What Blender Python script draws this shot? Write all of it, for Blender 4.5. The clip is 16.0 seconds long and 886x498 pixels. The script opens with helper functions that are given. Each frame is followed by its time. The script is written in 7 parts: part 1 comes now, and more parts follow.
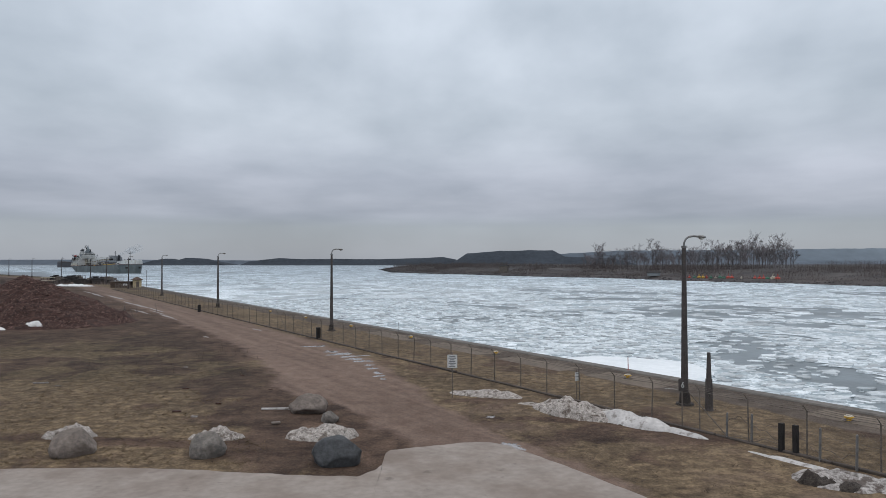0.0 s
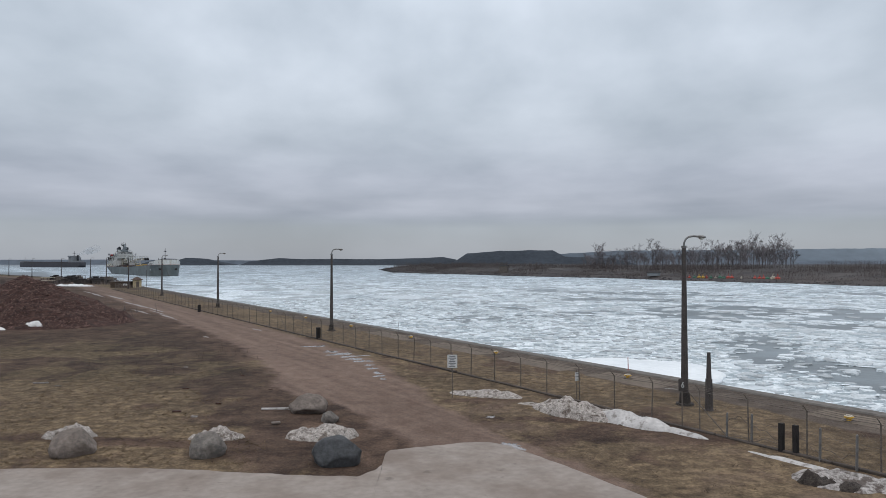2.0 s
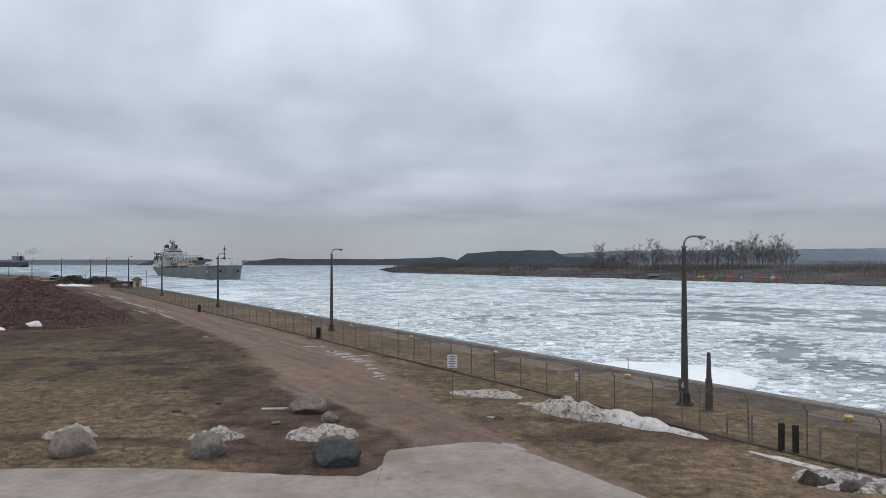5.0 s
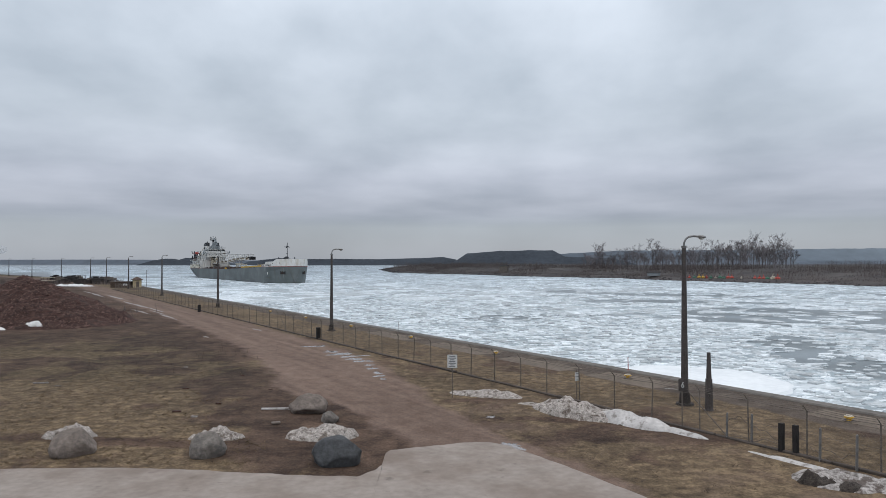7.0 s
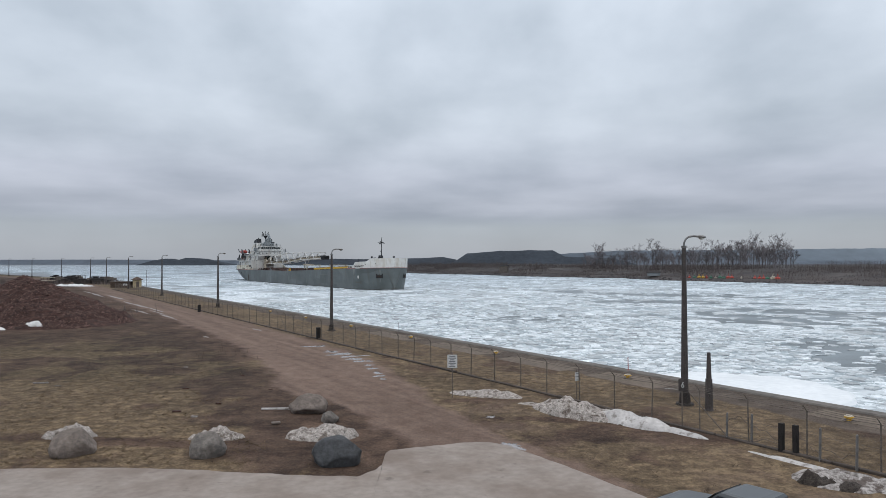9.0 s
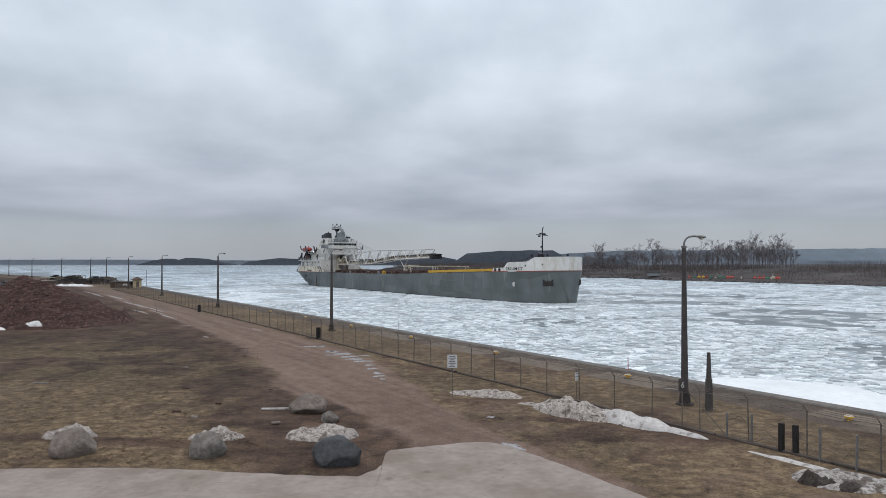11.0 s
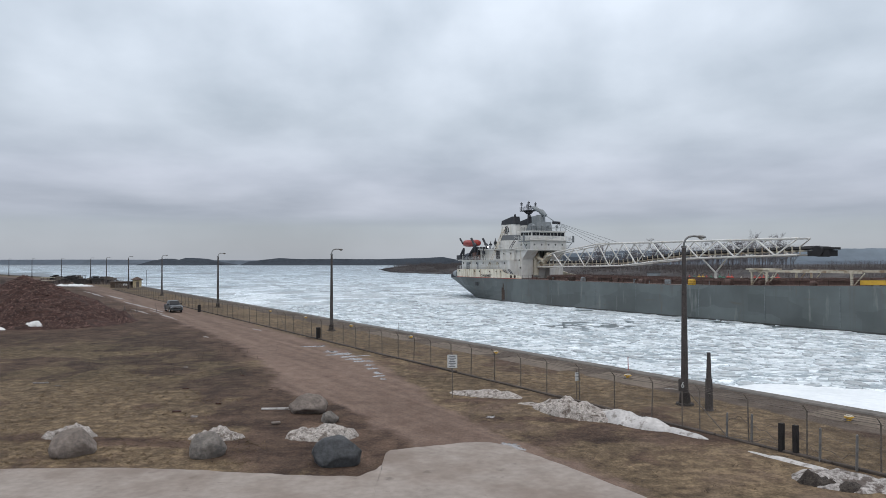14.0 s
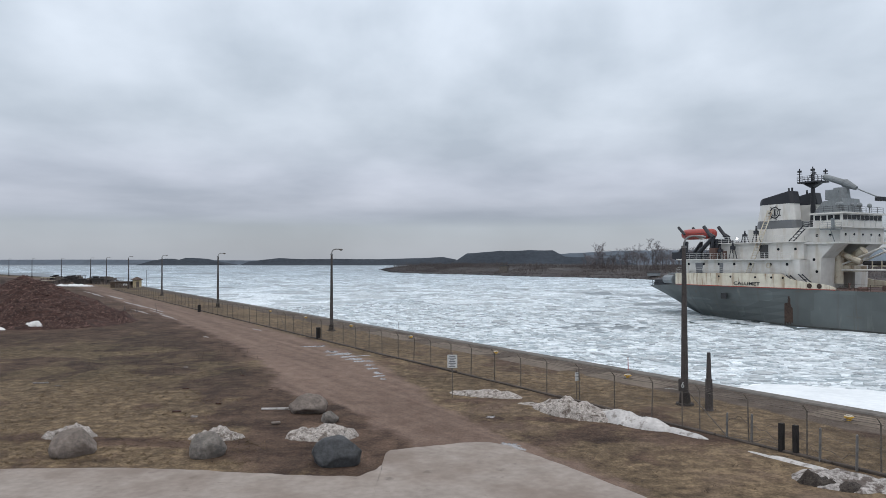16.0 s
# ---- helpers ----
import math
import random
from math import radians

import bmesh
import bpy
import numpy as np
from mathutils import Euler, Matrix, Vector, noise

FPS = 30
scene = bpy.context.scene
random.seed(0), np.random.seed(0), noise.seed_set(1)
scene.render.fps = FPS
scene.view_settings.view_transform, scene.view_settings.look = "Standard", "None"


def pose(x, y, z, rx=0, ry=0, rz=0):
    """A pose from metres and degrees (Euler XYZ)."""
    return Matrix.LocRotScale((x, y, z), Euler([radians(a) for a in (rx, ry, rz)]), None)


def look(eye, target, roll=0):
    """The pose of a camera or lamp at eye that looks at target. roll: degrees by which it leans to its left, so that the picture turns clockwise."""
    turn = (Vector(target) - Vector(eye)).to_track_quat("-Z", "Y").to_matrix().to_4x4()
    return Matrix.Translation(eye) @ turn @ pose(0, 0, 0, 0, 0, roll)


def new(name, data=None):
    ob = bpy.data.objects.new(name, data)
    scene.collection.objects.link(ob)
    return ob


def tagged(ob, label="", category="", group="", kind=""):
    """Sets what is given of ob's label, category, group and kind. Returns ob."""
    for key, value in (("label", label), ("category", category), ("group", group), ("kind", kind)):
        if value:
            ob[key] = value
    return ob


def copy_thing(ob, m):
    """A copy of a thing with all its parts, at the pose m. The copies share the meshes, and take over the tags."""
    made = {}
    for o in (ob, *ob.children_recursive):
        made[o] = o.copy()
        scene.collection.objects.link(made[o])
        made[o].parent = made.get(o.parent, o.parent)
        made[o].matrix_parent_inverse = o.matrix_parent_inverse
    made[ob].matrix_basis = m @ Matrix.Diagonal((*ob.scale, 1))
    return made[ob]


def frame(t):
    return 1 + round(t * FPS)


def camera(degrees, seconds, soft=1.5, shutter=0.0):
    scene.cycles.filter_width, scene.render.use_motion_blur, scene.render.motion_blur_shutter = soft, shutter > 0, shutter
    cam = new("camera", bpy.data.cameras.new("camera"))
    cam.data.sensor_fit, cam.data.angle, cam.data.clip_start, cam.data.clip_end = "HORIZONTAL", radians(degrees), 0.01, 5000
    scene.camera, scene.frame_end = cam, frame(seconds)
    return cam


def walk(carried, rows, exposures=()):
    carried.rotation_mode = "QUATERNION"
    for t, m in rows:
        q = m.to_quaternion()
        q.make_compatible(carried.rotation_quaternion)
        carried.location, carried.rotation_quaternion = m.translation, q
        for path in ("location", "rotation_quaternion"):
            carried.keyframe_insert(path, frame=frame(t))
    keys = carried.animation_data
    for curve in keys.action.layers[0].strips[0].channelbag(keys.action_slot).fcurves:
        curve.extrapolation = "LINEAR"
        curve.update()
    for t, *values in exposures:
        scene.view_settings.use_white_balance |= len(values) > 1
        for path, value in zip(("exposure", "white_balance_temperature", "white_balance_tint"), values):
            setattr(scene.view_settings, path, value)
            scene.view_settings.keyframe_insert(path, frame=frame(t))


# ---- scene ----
cam = camera(63.9, 16.0, soft=0.8)
EYE = (0.0, 0.0, 8.5)
walk(cam, [(0, pose(*EYE, 90.989, 0, 0)), (16.0, pose(*EYE, 90.989, 0, 0))], exposures=[(0, 0.0), (4.0, 0.06), (9.0, 0.11), (11.5, 0.13), (13.0, 0.18), (16.0, 0.20)])

WATER_Z = -2.38
A = Vector((-0.532, 0.847))   # along the pier, away from the viewer
N = Vector((0.847, 0.532))    # across the pier, towards the water


def at(a, n):
    """Plan place from the distance along and across the pier."""
    return (A.x * a + N.x * n, A.y * a + N.y * n)


# ---- world, sun ----
world = bpy.data.worlds.new("overcast_sky")
scene.world = world
world.use_nodes = True
wn, wl = world.node_tree.nodes, world.node_tree.links
wn.clear()
w_out = wn.new("ShaderNodeOutputWorld")
w_bg = wn.new("ShaderNodeBackground")
w_sky = wn.new("ShaderNodeTexSky")
w_sky.sky_type, w_sky.sun_disc = "NISHITA", False
w_sky.sun_elevation, w_sky.sun_rotation = radians(48), radians(200)
w_bg2 = wn.new("ShaderNodeBackground")
w_bg.inputs[1].default_value = 0.012
w_add = wn.new("ShaderNodeAddShader")
w_tc = wn.new("ShaderNodeTexCoord")
w_sep = wn.new("ShaderNodeSeparateXYZ")
w_ramp = wn.new("ShaderNodeValToRGB")
els = w_ramp.color_ramp.elements
els[0].position, els[0].color = 0.0, (0.335, 0.362, 0.412, 1)
els[1].position, els[1].color = 1.0, (1.22, 1.34, 1.42, 1)
for p_, c_ in ((0.02, (0.345, 0.372, 0.422)), (0.10, (0.315, 0.357, 0.412)), (0.2, (0.40, 0.46, 0.51)), (0.35, (0.50, 0.57, 0.63)), (0.6, (0.95, 1.04, 1.12))):
    e_ = els.new(p_)
    e_.color = (*c_, 1)
wl.new(w_tc.outputs["Generated"], w_sep.inputs[0])
wl.new(w_sep.outputs["Z"], w_ramp.inputs[0])
wl.new(w_sky.outputs[0], w_bg.inputs[0])
w_map = wn.new("ShaderNodeMapping")
w_map.inputs["Scale"].default_value = (4.2, 4.2, 9.0)
w_noise = wn.new("ShaderNodeTexNoise")
w_noise.inputs["Scale"].default_value, w_noise.inputs["Detail"].default_value, w_noise.inputs["Roughness"].default_value = 1.1, 4, 0.45
w_fac = wn.new("ShaderNodeMapRange")
w_fac.inputs["From Min"].default_value, w_fac.inputs["From Max"].default_value = 0.3, 0.7
w_fac.inputs["To Min"].default_value, w_fac.inputs["To Max"].default_value = 0.90, 1.12
w_mul = wn.new("ShaderNodeMix")
w_mul.data_type, w_mul.blend_type = "RGBA", "MULTIPLY"
w_mul.inputs["Factor"].default_value = 1
wl.new(w_tc.outputs["Generated"], w_map.inputs[0])
wl.new(w_map.outputs[0], w_noise.inputs["Vector"])
wl.new(w_noise.outputs["Fac"], w_fac.inputs["Value"])
wl.new(w_ramp.outputs[0], w_mul.inputs["A"])
wl.new(w_fac.outputs[0], w_mul.inputs["B"])
wl.new(w_mul.outputs["Result"], w_bg2.inputs[0])
w_bg2.inputs[1].default_value = 0.93
wl.new(w_bg.outputs[0], w_add.inputs[0])
wl.new(w_bg2.outputs[0], w_add.inputs[1])
wl.new(w_add.outputs[0], w_out.inputs[0])

sun_data = bpy.data.lights.new("sun", "SUN")
sun_data.energy, sun_data.angle, sun_data.color = 0.6, radians(25), (1.0, 0.97, 0.93)
sun = new("sun", sun_data)
sun.matrix_world = look((0, 0, 60), (25, 55, -20))


# ---- materials ----
def mat(name, base, rough=0.7, metal=0.0, var=0.25, scale=1.0, bump=0.3, coarse=0.12, second=None, spec=0.4, coord="Object", island=False, obrand=0.0, bump_d=0.02):
    """Two-scale procedural surface: fine grain and wide stains over a base colour."""
    m = bpy.data.materials.new(name)
    m.use_nodes = True
    nt = m.node_tree
    b = nt.nodes["Principled BSDF"]
    tc = nt.nodes.new("ShaderNodeTexCoord")
    n1, n2 = nt.nodes.new("ShaderNodeTexNoise"), nt.nodes.new("ShaderNodeTexNoise")
    n1.inputs["Scale"].default_value, n1.inputs["Detail"].default_value = 6.0 * scale, 6
    n2.inputs["Scale"].default_value, n2.inputs["Detail"].default_value = 6.0 * scale * coarse, 4
    mixf = nt.nodes.new("ShaderNodeMath")
    mixf.operation = "MULTIPLY_ADD"
    mixf.inputs[1].default_value = 0.5
    half = nt.nodes.new("ShaderNodeMath")
    half.operation = "MULTIPLY"
    half.inputs[1].default_value = 0.5
    ramp = nt.nodes.new("ShaderNodeValToRGB")
    lo = [max(0.0, c * (1 - var)) for c in base]
    hi = second if second else [min(1.0, c * (1 + var)) for c in base]
    ramp.color_ramp.elements[0].position, ramp.color_ramp.elements[0].color = 0.34, (*lo, 1)
    ramp.color_ramp.elements[1].position, ramp.color_ramp.elements[1].color = 0.66, (*hi, 1)
    for n_ in (n1, n2):
        nt.links.new(tc.outputs[coord], n_.inputs["Vector"])
    nt.links.new(n2.outputs["Fac"], half.inputs[0])
    nt.links.new(n1.outputs["Fac"], mixf.inputs[0])
    nt.links.new(half.outputs[0], mixf.inputs[2])
    nt.links.new(mixf.outputs[0], ramp.inputs[0])
    colour = ramp.outputs[0]
    if island or obrand:
        g = nt.nodes.new("ShaderNodeNewGeometry" if island else "ShaderNodeObjectInfo")
        mr = nt.nodes.new("ShaderNodeMapRange")
        amt = obrand or 0.3
        mr.inputs["To Min"].default_value, mr.inputs["To Max"].default_value = 1 - amt, 1 + amt * 0.5
        nt.links.new(g.outputs["Random Per Island" if island else "Random"], mr.inputs["Value"])
        mul = nt.nodes.new("ShaderNodeMix")
        mul.data_type, mul.blend_type = "RGBA", "MULTIPLY"
        mul.inputs["Factor"].default_value = 1
        nt.links.new(colour, mul.inputs["A"])
        nt.links.new(mr.outputs[0], mul.inputs["B"])
        colour = mul.outputs["Result"]
    nt.links.new(colour, b.inputs["Base Color"])
    b.inputs["Roughness"].default_value, b.inputs["Metallic"].default_value = rough, metal
    b.inputs["Specular IOR Level"].default_value = spec
    if bump:
        bp = nt.nodes.new("ShaderNodeBump")
        bp.inputs["Strength"].default_value, bp.inputs["Distance"].default_value = bump, bump_d
        nt.links.new(n1.outputs["Fac"], bp.inputs["Height"])
        nt.links.new(bp.outputs[0], b.inputs["Normal"])
    return m


M = {}
M["concrete"] = mat("pale_concrete", (0.250, 0.214, 0.187), 0.85, var=0.12, scale=0.5, second=(0.302, 0.262, 0.232), bump=0.3, coarse=0.25)
M["pier"] = mat("pier_concrete", (0.12, 0.11, 0.10), 0.9, var=0.35, scale=0.4)
M["lamp_pole"] = mat("weathered_dark_steel", (0.070, 0.062, 0.060), 0.6, 0.3, var=0.4, scale=2.0)
M["lamp_base"] = mat("rusted_base", (0.035, 0.03, 0.028), 0.8, 0.2, var=0.5, scale=2.0)
M["galv"] = mat("galvanised_steel", (0.20, 0.20, 0.20), 0.5, 0.6, var=0.3, scale=3.0)
M["lamp_glass"] = mat("lamp_lens", (0.42, 0.42, 0.40), 0.2, var=0.1, scale=4.0)
M["rust_post"] = mat("rusty_fence_steel", (0.135, 0.115, 0.10), 0.8, 0.2, var=0.5, scale=4.0)
M["black_post"] = mat("black_creosote_timber", (0.018, 0.016, 0.016), 0.85, var=0.5, scale=3.0)
M["rock_grey"] = mat("grey_granite", (0.150, 0.135, 0.122), 0.9, var=0.45, scale=1.2, bump=0.8, coarse=0.3, bump_d=0.05)
M["rock_tan"] = mat("tan_granite", (0.165, 0.138, 0.120), 0.9, var=0.4, scale=1.2, bump=0.8, coarse=0.3, bump_d=0.05)
M["rock_dark"] = mat("dark_basalt", (0.052, 0.055, 0.059), 0.75, var=0.4, scale=1.2, bump=0.8, coarse=0.3, bump_d=0.05)
M["snow"] = mat("old_dirty_snow", (0.31, 0.268, 0.238), 0.9, var=0.6, scale=2.6, bump=0.9, coarse=0.3, second=(0.57, 0.525, 0.485), bump_d=0.06)
M["muddy_snow"] = mat("mud_covered_snow", (0.24, 0.21, 0.19), 0.9, var=0.6, scale=1.6, bump=0.8, coarse=0.3, second=(0.52, 0.49, 0.47), bump_d=0.06)
M["snow_clean"] = mat("wet_snow", (0.48, 0.465, 0.455), 0.85, var=0.3, scale=0.8, bump=0.5)
M["snow_white"] = mat("bright_old_snow", (0.66, 0.66, 0.655), 0.85, var=0.15, scale=1.0, bump=0.5)
M["ice"] = mat("brash_ice", (0.60, 0.658, 0.695), 0.7, var=0.28, scale=0.8, bump=0.8, coarse=0.15, second=(0.81, 0.868, 0.905), island=True, obrand=0.46, bump_d=0.08)
M["slush_ice"] = mat("grey_slush_ice", (0.25, 0.31, 0.345), 0.55, var=0.25, scale=0.35, bump=0.8, coarse=0.2, second=(0.40, 0.47, 0.512), bump_d=0.08)
M["ice_shelf"] = mat("shelf_ice", (0.70, 0.745, 0.775), 0.75, var=0.06, scale=0.3, bump=0.4, second=(0.80, 0.84, 0.865))
M["dirt"] = mat("red_brown_rubble", (0.036, 0.018, 0.014), 0.95, var=0.5, scale=0.8, bump=1.0, coarse=0.25, second=(0.090, 0.048, 0.039), bump_d=0.15)
M["mud"] = mat("frozen_mud", (0.040, 0.033, 0.029), 0.95, var=0.5, scale=3.0, bump=1.0, coarse=0.3, second=(0.085, 0.070, 0.060), bump_d=0.08)
M["rubble"] = mat("rubble_stone", (0.125, 0.076, 0.066), 0.95, var=0.4, scale=2.0, island=True, obrand=0.75)
M["far_wood"] = mat("far_bare_wood", (0.072, 0.064, 0.063), 0.95, var=0.35, scale=0.02, bump=0.0, coarse=0.3, second=(0.115, 0.096, 0.088))
# far shore, ore piles and hills: distance haze is put into the base colours
M["hazed_far_hill"] = mat("hazed_far_forest", (0.185, 0.212, 0.242), 1.0, var=0.2, scale=0.006, bump=0.0, coarse=0.3)
M["ore"] = mat("hazed_ore_stockpile", (0.068, 0.078, 0.091), 1.0, var=0.25, scale=0.02, bump=0.0)
M["haze_hill"] = mat("hazed_distant_ridge", (0.150, 0.175, 0.205), 1.0, var=0.15, scale=0.003, bump=0.0)
# twig and brush colours are raised to carry the far bank's haze
M["twig"] = mat("hazed_bare_twigs", (0.172, 0.154, 0.158), 0.95, var=0.35, scale=0.5, bump=0.0, obrand=0.35)
M["brush"] = mat("leafless_brush", (0.118, 0.098, 0.092), 0.95, var=0.4, scale=0.3, bump=0.0, island=True)
M["shore_rock"] = mat("shore_riprap", (0.055, 0.050, 0.050), 0.95, var=0.5, scale=0.5, island=True)


def stain(m, colour, scale, lo, hi, amount=0.7, detail=6):
    """Mixes a stain with its own shape over a surface."""
    nt = m.node_tree
    b = nt.nodes["Principled BSDF"]
    old = b.inputs["Base Color"].links[0].from_socket
    tc = nt.nodes.new("ShaderNodeTexCoord")
    mp = nt.nodes.new("ShaderNodeMapping")
    mp.inputs["Scale"].default_value = scale
    st = nt.nodes.new("ShaderNodeTexNoise")
    st.inputs["Scale"].default_value, st.inputs["Detail"].default_value, st.inputs["Roughness"].default_value = 1.0, detail, 0.6
    nt.links.new(tc.outputs["Object"], mp.inputs[0])
    nt.links.new(mp.outputs[0], st.inputs["Vector"])
    mr = nt.nodes.new("ShaderNodeMapRange")
    mr.inputs["From Min"].default_value, mr.inputs["From Max"].default_value, mr.inputs["To Max"].default_value = lo, hi, amount
    nt.links.new(st.outputs["Fac"], mr.inputs["Value"])
    mx = nt.nodes.new("ShaderNodeMix")
    mx.data_type = "RGBA"
    mx.inputs["B"].default_value = (*colour, 1)
    nt.links.new(mr.outputs[0], mx.inputs["Factor"])
    nt.links.new(old, mx.inputs["A"])
    nt.links.new(mx.outputs["Result"], b.inputs["Base Color"])
    return m


stain(M["concrete"], (0.150, 0.112, 0.088), (0.22, 0.22, 1), 0.47, 0.64, 0.65, 9)
stain(M["concrete"], (0.075, 0.060, 0.050), (1.1, 1.1, 1), 0.62, 0.72, 0.5, 9)
stain(M["slush_ice"], (0.66, 0.715, 0.75), (0.10, 0.13, 1), 0.47, 0.54, 0.8, 14)
stain(M["slush_ice"], (0.25, 0.30, 0.325), (0.33, 0.42, 1), 0.53, 0.59, 0.85, 14)
stain(M["slush_ice"], (0.78, 0.838, 0.872), (0.9, 1.1, 1), 0.54, 0.60, 0.9, 12)
stain(M["ice"], (0.36, 0.415, 0.445), (0.9, 1.1, 1), 0.53, 0.60, 0.75, 12)
stain(M["muddy_snow"], (0.07, 0.052, 0.043), (2.2, 2.2, 2.2), 0.48, 0.58, 0.9, 12)
stain(M["snow"], (0.10, 0.075, 0.06), (3.2, 3.2, 3.2), 0.53, 0.62, 0.85, 12)
stain(M["snow"], (0.04, 0.033, 0.028), (9.0, 9.0, 9.0), 0.58, 0.64, 0.85, 8)
stain(M["snow_clean"], (0.15, 0.13, 0.115), (2.4, 2.4, 2.4), 0.54, 0.64, 0.75)
stain(M["rock_grey"], (0.09, 0.085, 0.08), (1.6, 1.6, 2.4), 0.52, 0.62, 0.7)
stain(M["rock_tan"], (0.12, 0.10, 0.088), (1.4, 1.4, 2.2), 0.50, 0.62, 0.75)


# ---- mesh helpers ----
def part(name, bm, material, parent=None, label="", smooth=False, mats=None):
    me = bpy.data.meshes.new(name)
    bm.normal_update()
    bm.to_mesh(me)
    bm.free()
    for m_ in (mats or [material]):
        me.materials.append(m_)
    if smooth:
        for p in me.polygons:
            p.use_smooth = True
    ob = new(name, me)
    if parent is not None:
        ob.parent = parent
    if label:
        tagged(ob, label)
    return ob


def box(bm, x0, x1, y0, y1, z0, z1, m=None, mi=0):
    vs = [bm.verts.new((x, y, z)) for z in (z0, z1) for x, y in ((x0, y0), (x1, y0), (x1, y1), (x0, y1))]
    if m is not None:
        for v in vs:
            v.co = m @ v.co
    for f in ((3, 2, 1, 0), (4, 5, 6, 7), (0, 1, 5, 4), (1, 2, 6, 5), (2, 3, 7, 6), (3, 0, 4, 7)):
        bm.faces.new([vs[i] for i in f]).material_index = mi
    return vs


def rod(bm, p0, p1, r0, r1=None, n=8, caps=True, mi=0):
    """A tapered round bar between two points."""
    p0, p1 = Vector(p0), Vector(p1)
    r1 = r0 if r1 is None else r1
    z = (p1 - p0).normalized()
    x = z.orthogonal().normalized()
    y = z.cross(x)
    rings = []
    for p, r in ((p0, r0), (p1, r1)):
        rings.append([bm.verts.new(p + (x * math.cos(t) + y * math.sin(t)) * r) for t in (2 * math.pi * i / n for i in range(n))])
    for i in range(n):
        bm.faces.new((rings[0][i], rings[0][(i + 1) % n], rings[1][(i + 1) % n], rings[1][i])).material_index = mi
    if caps:
        bm.faces.new(rings[0][::-1]).material_index = mi
        bm.faces.new(rings[1]).material_index = mi


def prism(bm, poly, z0, z1, mi=0):
    """An upright prism over a plan polygon (counter-clockwise)."""
    lo = [bm.verts.new((x, y, z0)) for x, y in poly]
    hi = [bm.verts.new((x, y, z1)) for x, y in poly]
    k = len(poly)
    bm.faces.new(lo[::-1]).material_index = mi
    bm.faces.new(hi).material_index = mi
    for i in range(k):
        bm.faces.new((lo[i], lo[(i + 1) % k], hi[(i + 1) % k], hi[i])).material_index = mi


def side_prism(bm, poly, y0, y1, mi=0):
    """A prism over a polygon in the x-z plane, from y0 to y1."""
    a_ = [bm.verts.new((x, y0, z)) for x, z in poly]
    b_ = [bm.verts.new((x, y1, z)) for x, z in poly]
    k = len(poly)
    bm.faces.new(a_).material_index = mi
    bm.faces.new(b_[::-1]).material_index = mi
    for i in range(k):
        bm.faces.new((a_[(i + 1) % k], a_[i], b_[i], b_[(i + 1) % k])).material_index = mi


def loft(bm, rings, caps=True, mi=0):
    """Skin over equal-length closed rings of points."""
    vr = [[bm.verts.new(p) for p in r] for r in rings]
    k = len(vr[0])
    for r0, r1 in zip(vr, vr[1:]):
        for i in range(k):
            bm.faces.new((r0[i], r0[(i + 1) % k], r1[(i + 1) % k], r1[i])).material_index = mi
    if caps:
        bm.faces.new(vr[0][::-1]).material_index = mi
        bm.faces.new(vr[-1]).material_index = mi


def mesh_from(name, verts, faces, materials, smooth=False):
    me = bpy.data.meshes.new(name)
    me.from_pydata(verts, [], faces)
    for m_ in materials:
        me.materials.append(m_)
    if smooth:
        me.polygons.foreach_set("use_smooth", [True] * len(me.polygons))
    me.update()
    return new(name, me)


def nz(x, y, z=0.0, s=1.0):
    return noise.noise((x * s, y * s, z))


# ---- ground ----
def steps(lo, hi, near0, near1, fine, growth):
    """Grid lines: fine between near0 and near1, growing coarser outside."""
    out, s, v = [], fine, near0
    v = near0
    while v < near1:
        out.append(v)
        v += fine
    s = fine
    while v < hi:
        out.append(v)
        s *= growth
        v += s
    out.append(hi)
    left, s, v = [], fine, near0
    while v > lo:
        s *= growth
        v -= s
        left.append(max(v, lo))
    return left[::-1] + out


ROAD_A = (5, 26, 30, 36, 42, 46, 52, 60, 68, 82, 99, 124, 174, 300)
ROAD_L = (13.5, 15.0, 16.2, 17.5, 16.9, 15.6, 17.6, 19.0, 20.2, 21.2, 21.7, 21.9, 22.4, 23)
ROAD_R = (20.0, 20.8, 21.4, 22.6, 24.2, 25.2, 26.8, 28.3, 28.9, 29.2, 29.3, 29.3, 29.6, 30)


def pier_bend(a):
    """How far the pier swings away from its line beyond the last near lamp."""
    return -max(0.0, a - 345) * 0.2


def ground_height(a, n):
    z = 0.10 * nz(*at(a, n), 3.0, 0.09) + 0.05 * nz(*at(a, n), 7.0, 0.5)
    road = road_mask(a, n)
    z = z * (1 - 0.8 * road) - 0.05 * road
    if n > 27:
        z *= max(0.0, (31 - n) / 4)
    x, y = at(a, n)
    if y < 36:
        z *= max(0.0, min(1.0, (y - 30) / 5))
    return z


def road_mask(a, n):
    l, r = np.interp(a, ROAD_A, ROAD_L), np.interp(a, ROAD_A, ROAD_R)
    w = 0.9 + 0.015 * a
    wob = 1.1 * nz(a, n, 11.0, 0.28) + 0.6 * nz(a, n, 12.0, 0.9)
    d = min(n - l, r - n) + wob
    return max(0.0, min(1.0, d / w + 0.5))


# churned dark mud beside the boulders
MUDDY = ((-20.5, 34.4), (-17.2, 33.9), (-13.2, 33.2), (-9.2, 33.0), (-6.2, 31.0), (-3.6, 31.6), (-4.6, 36.2), (-8.4, 37.8), (3.6, 43.6), (6.4, 38.6))


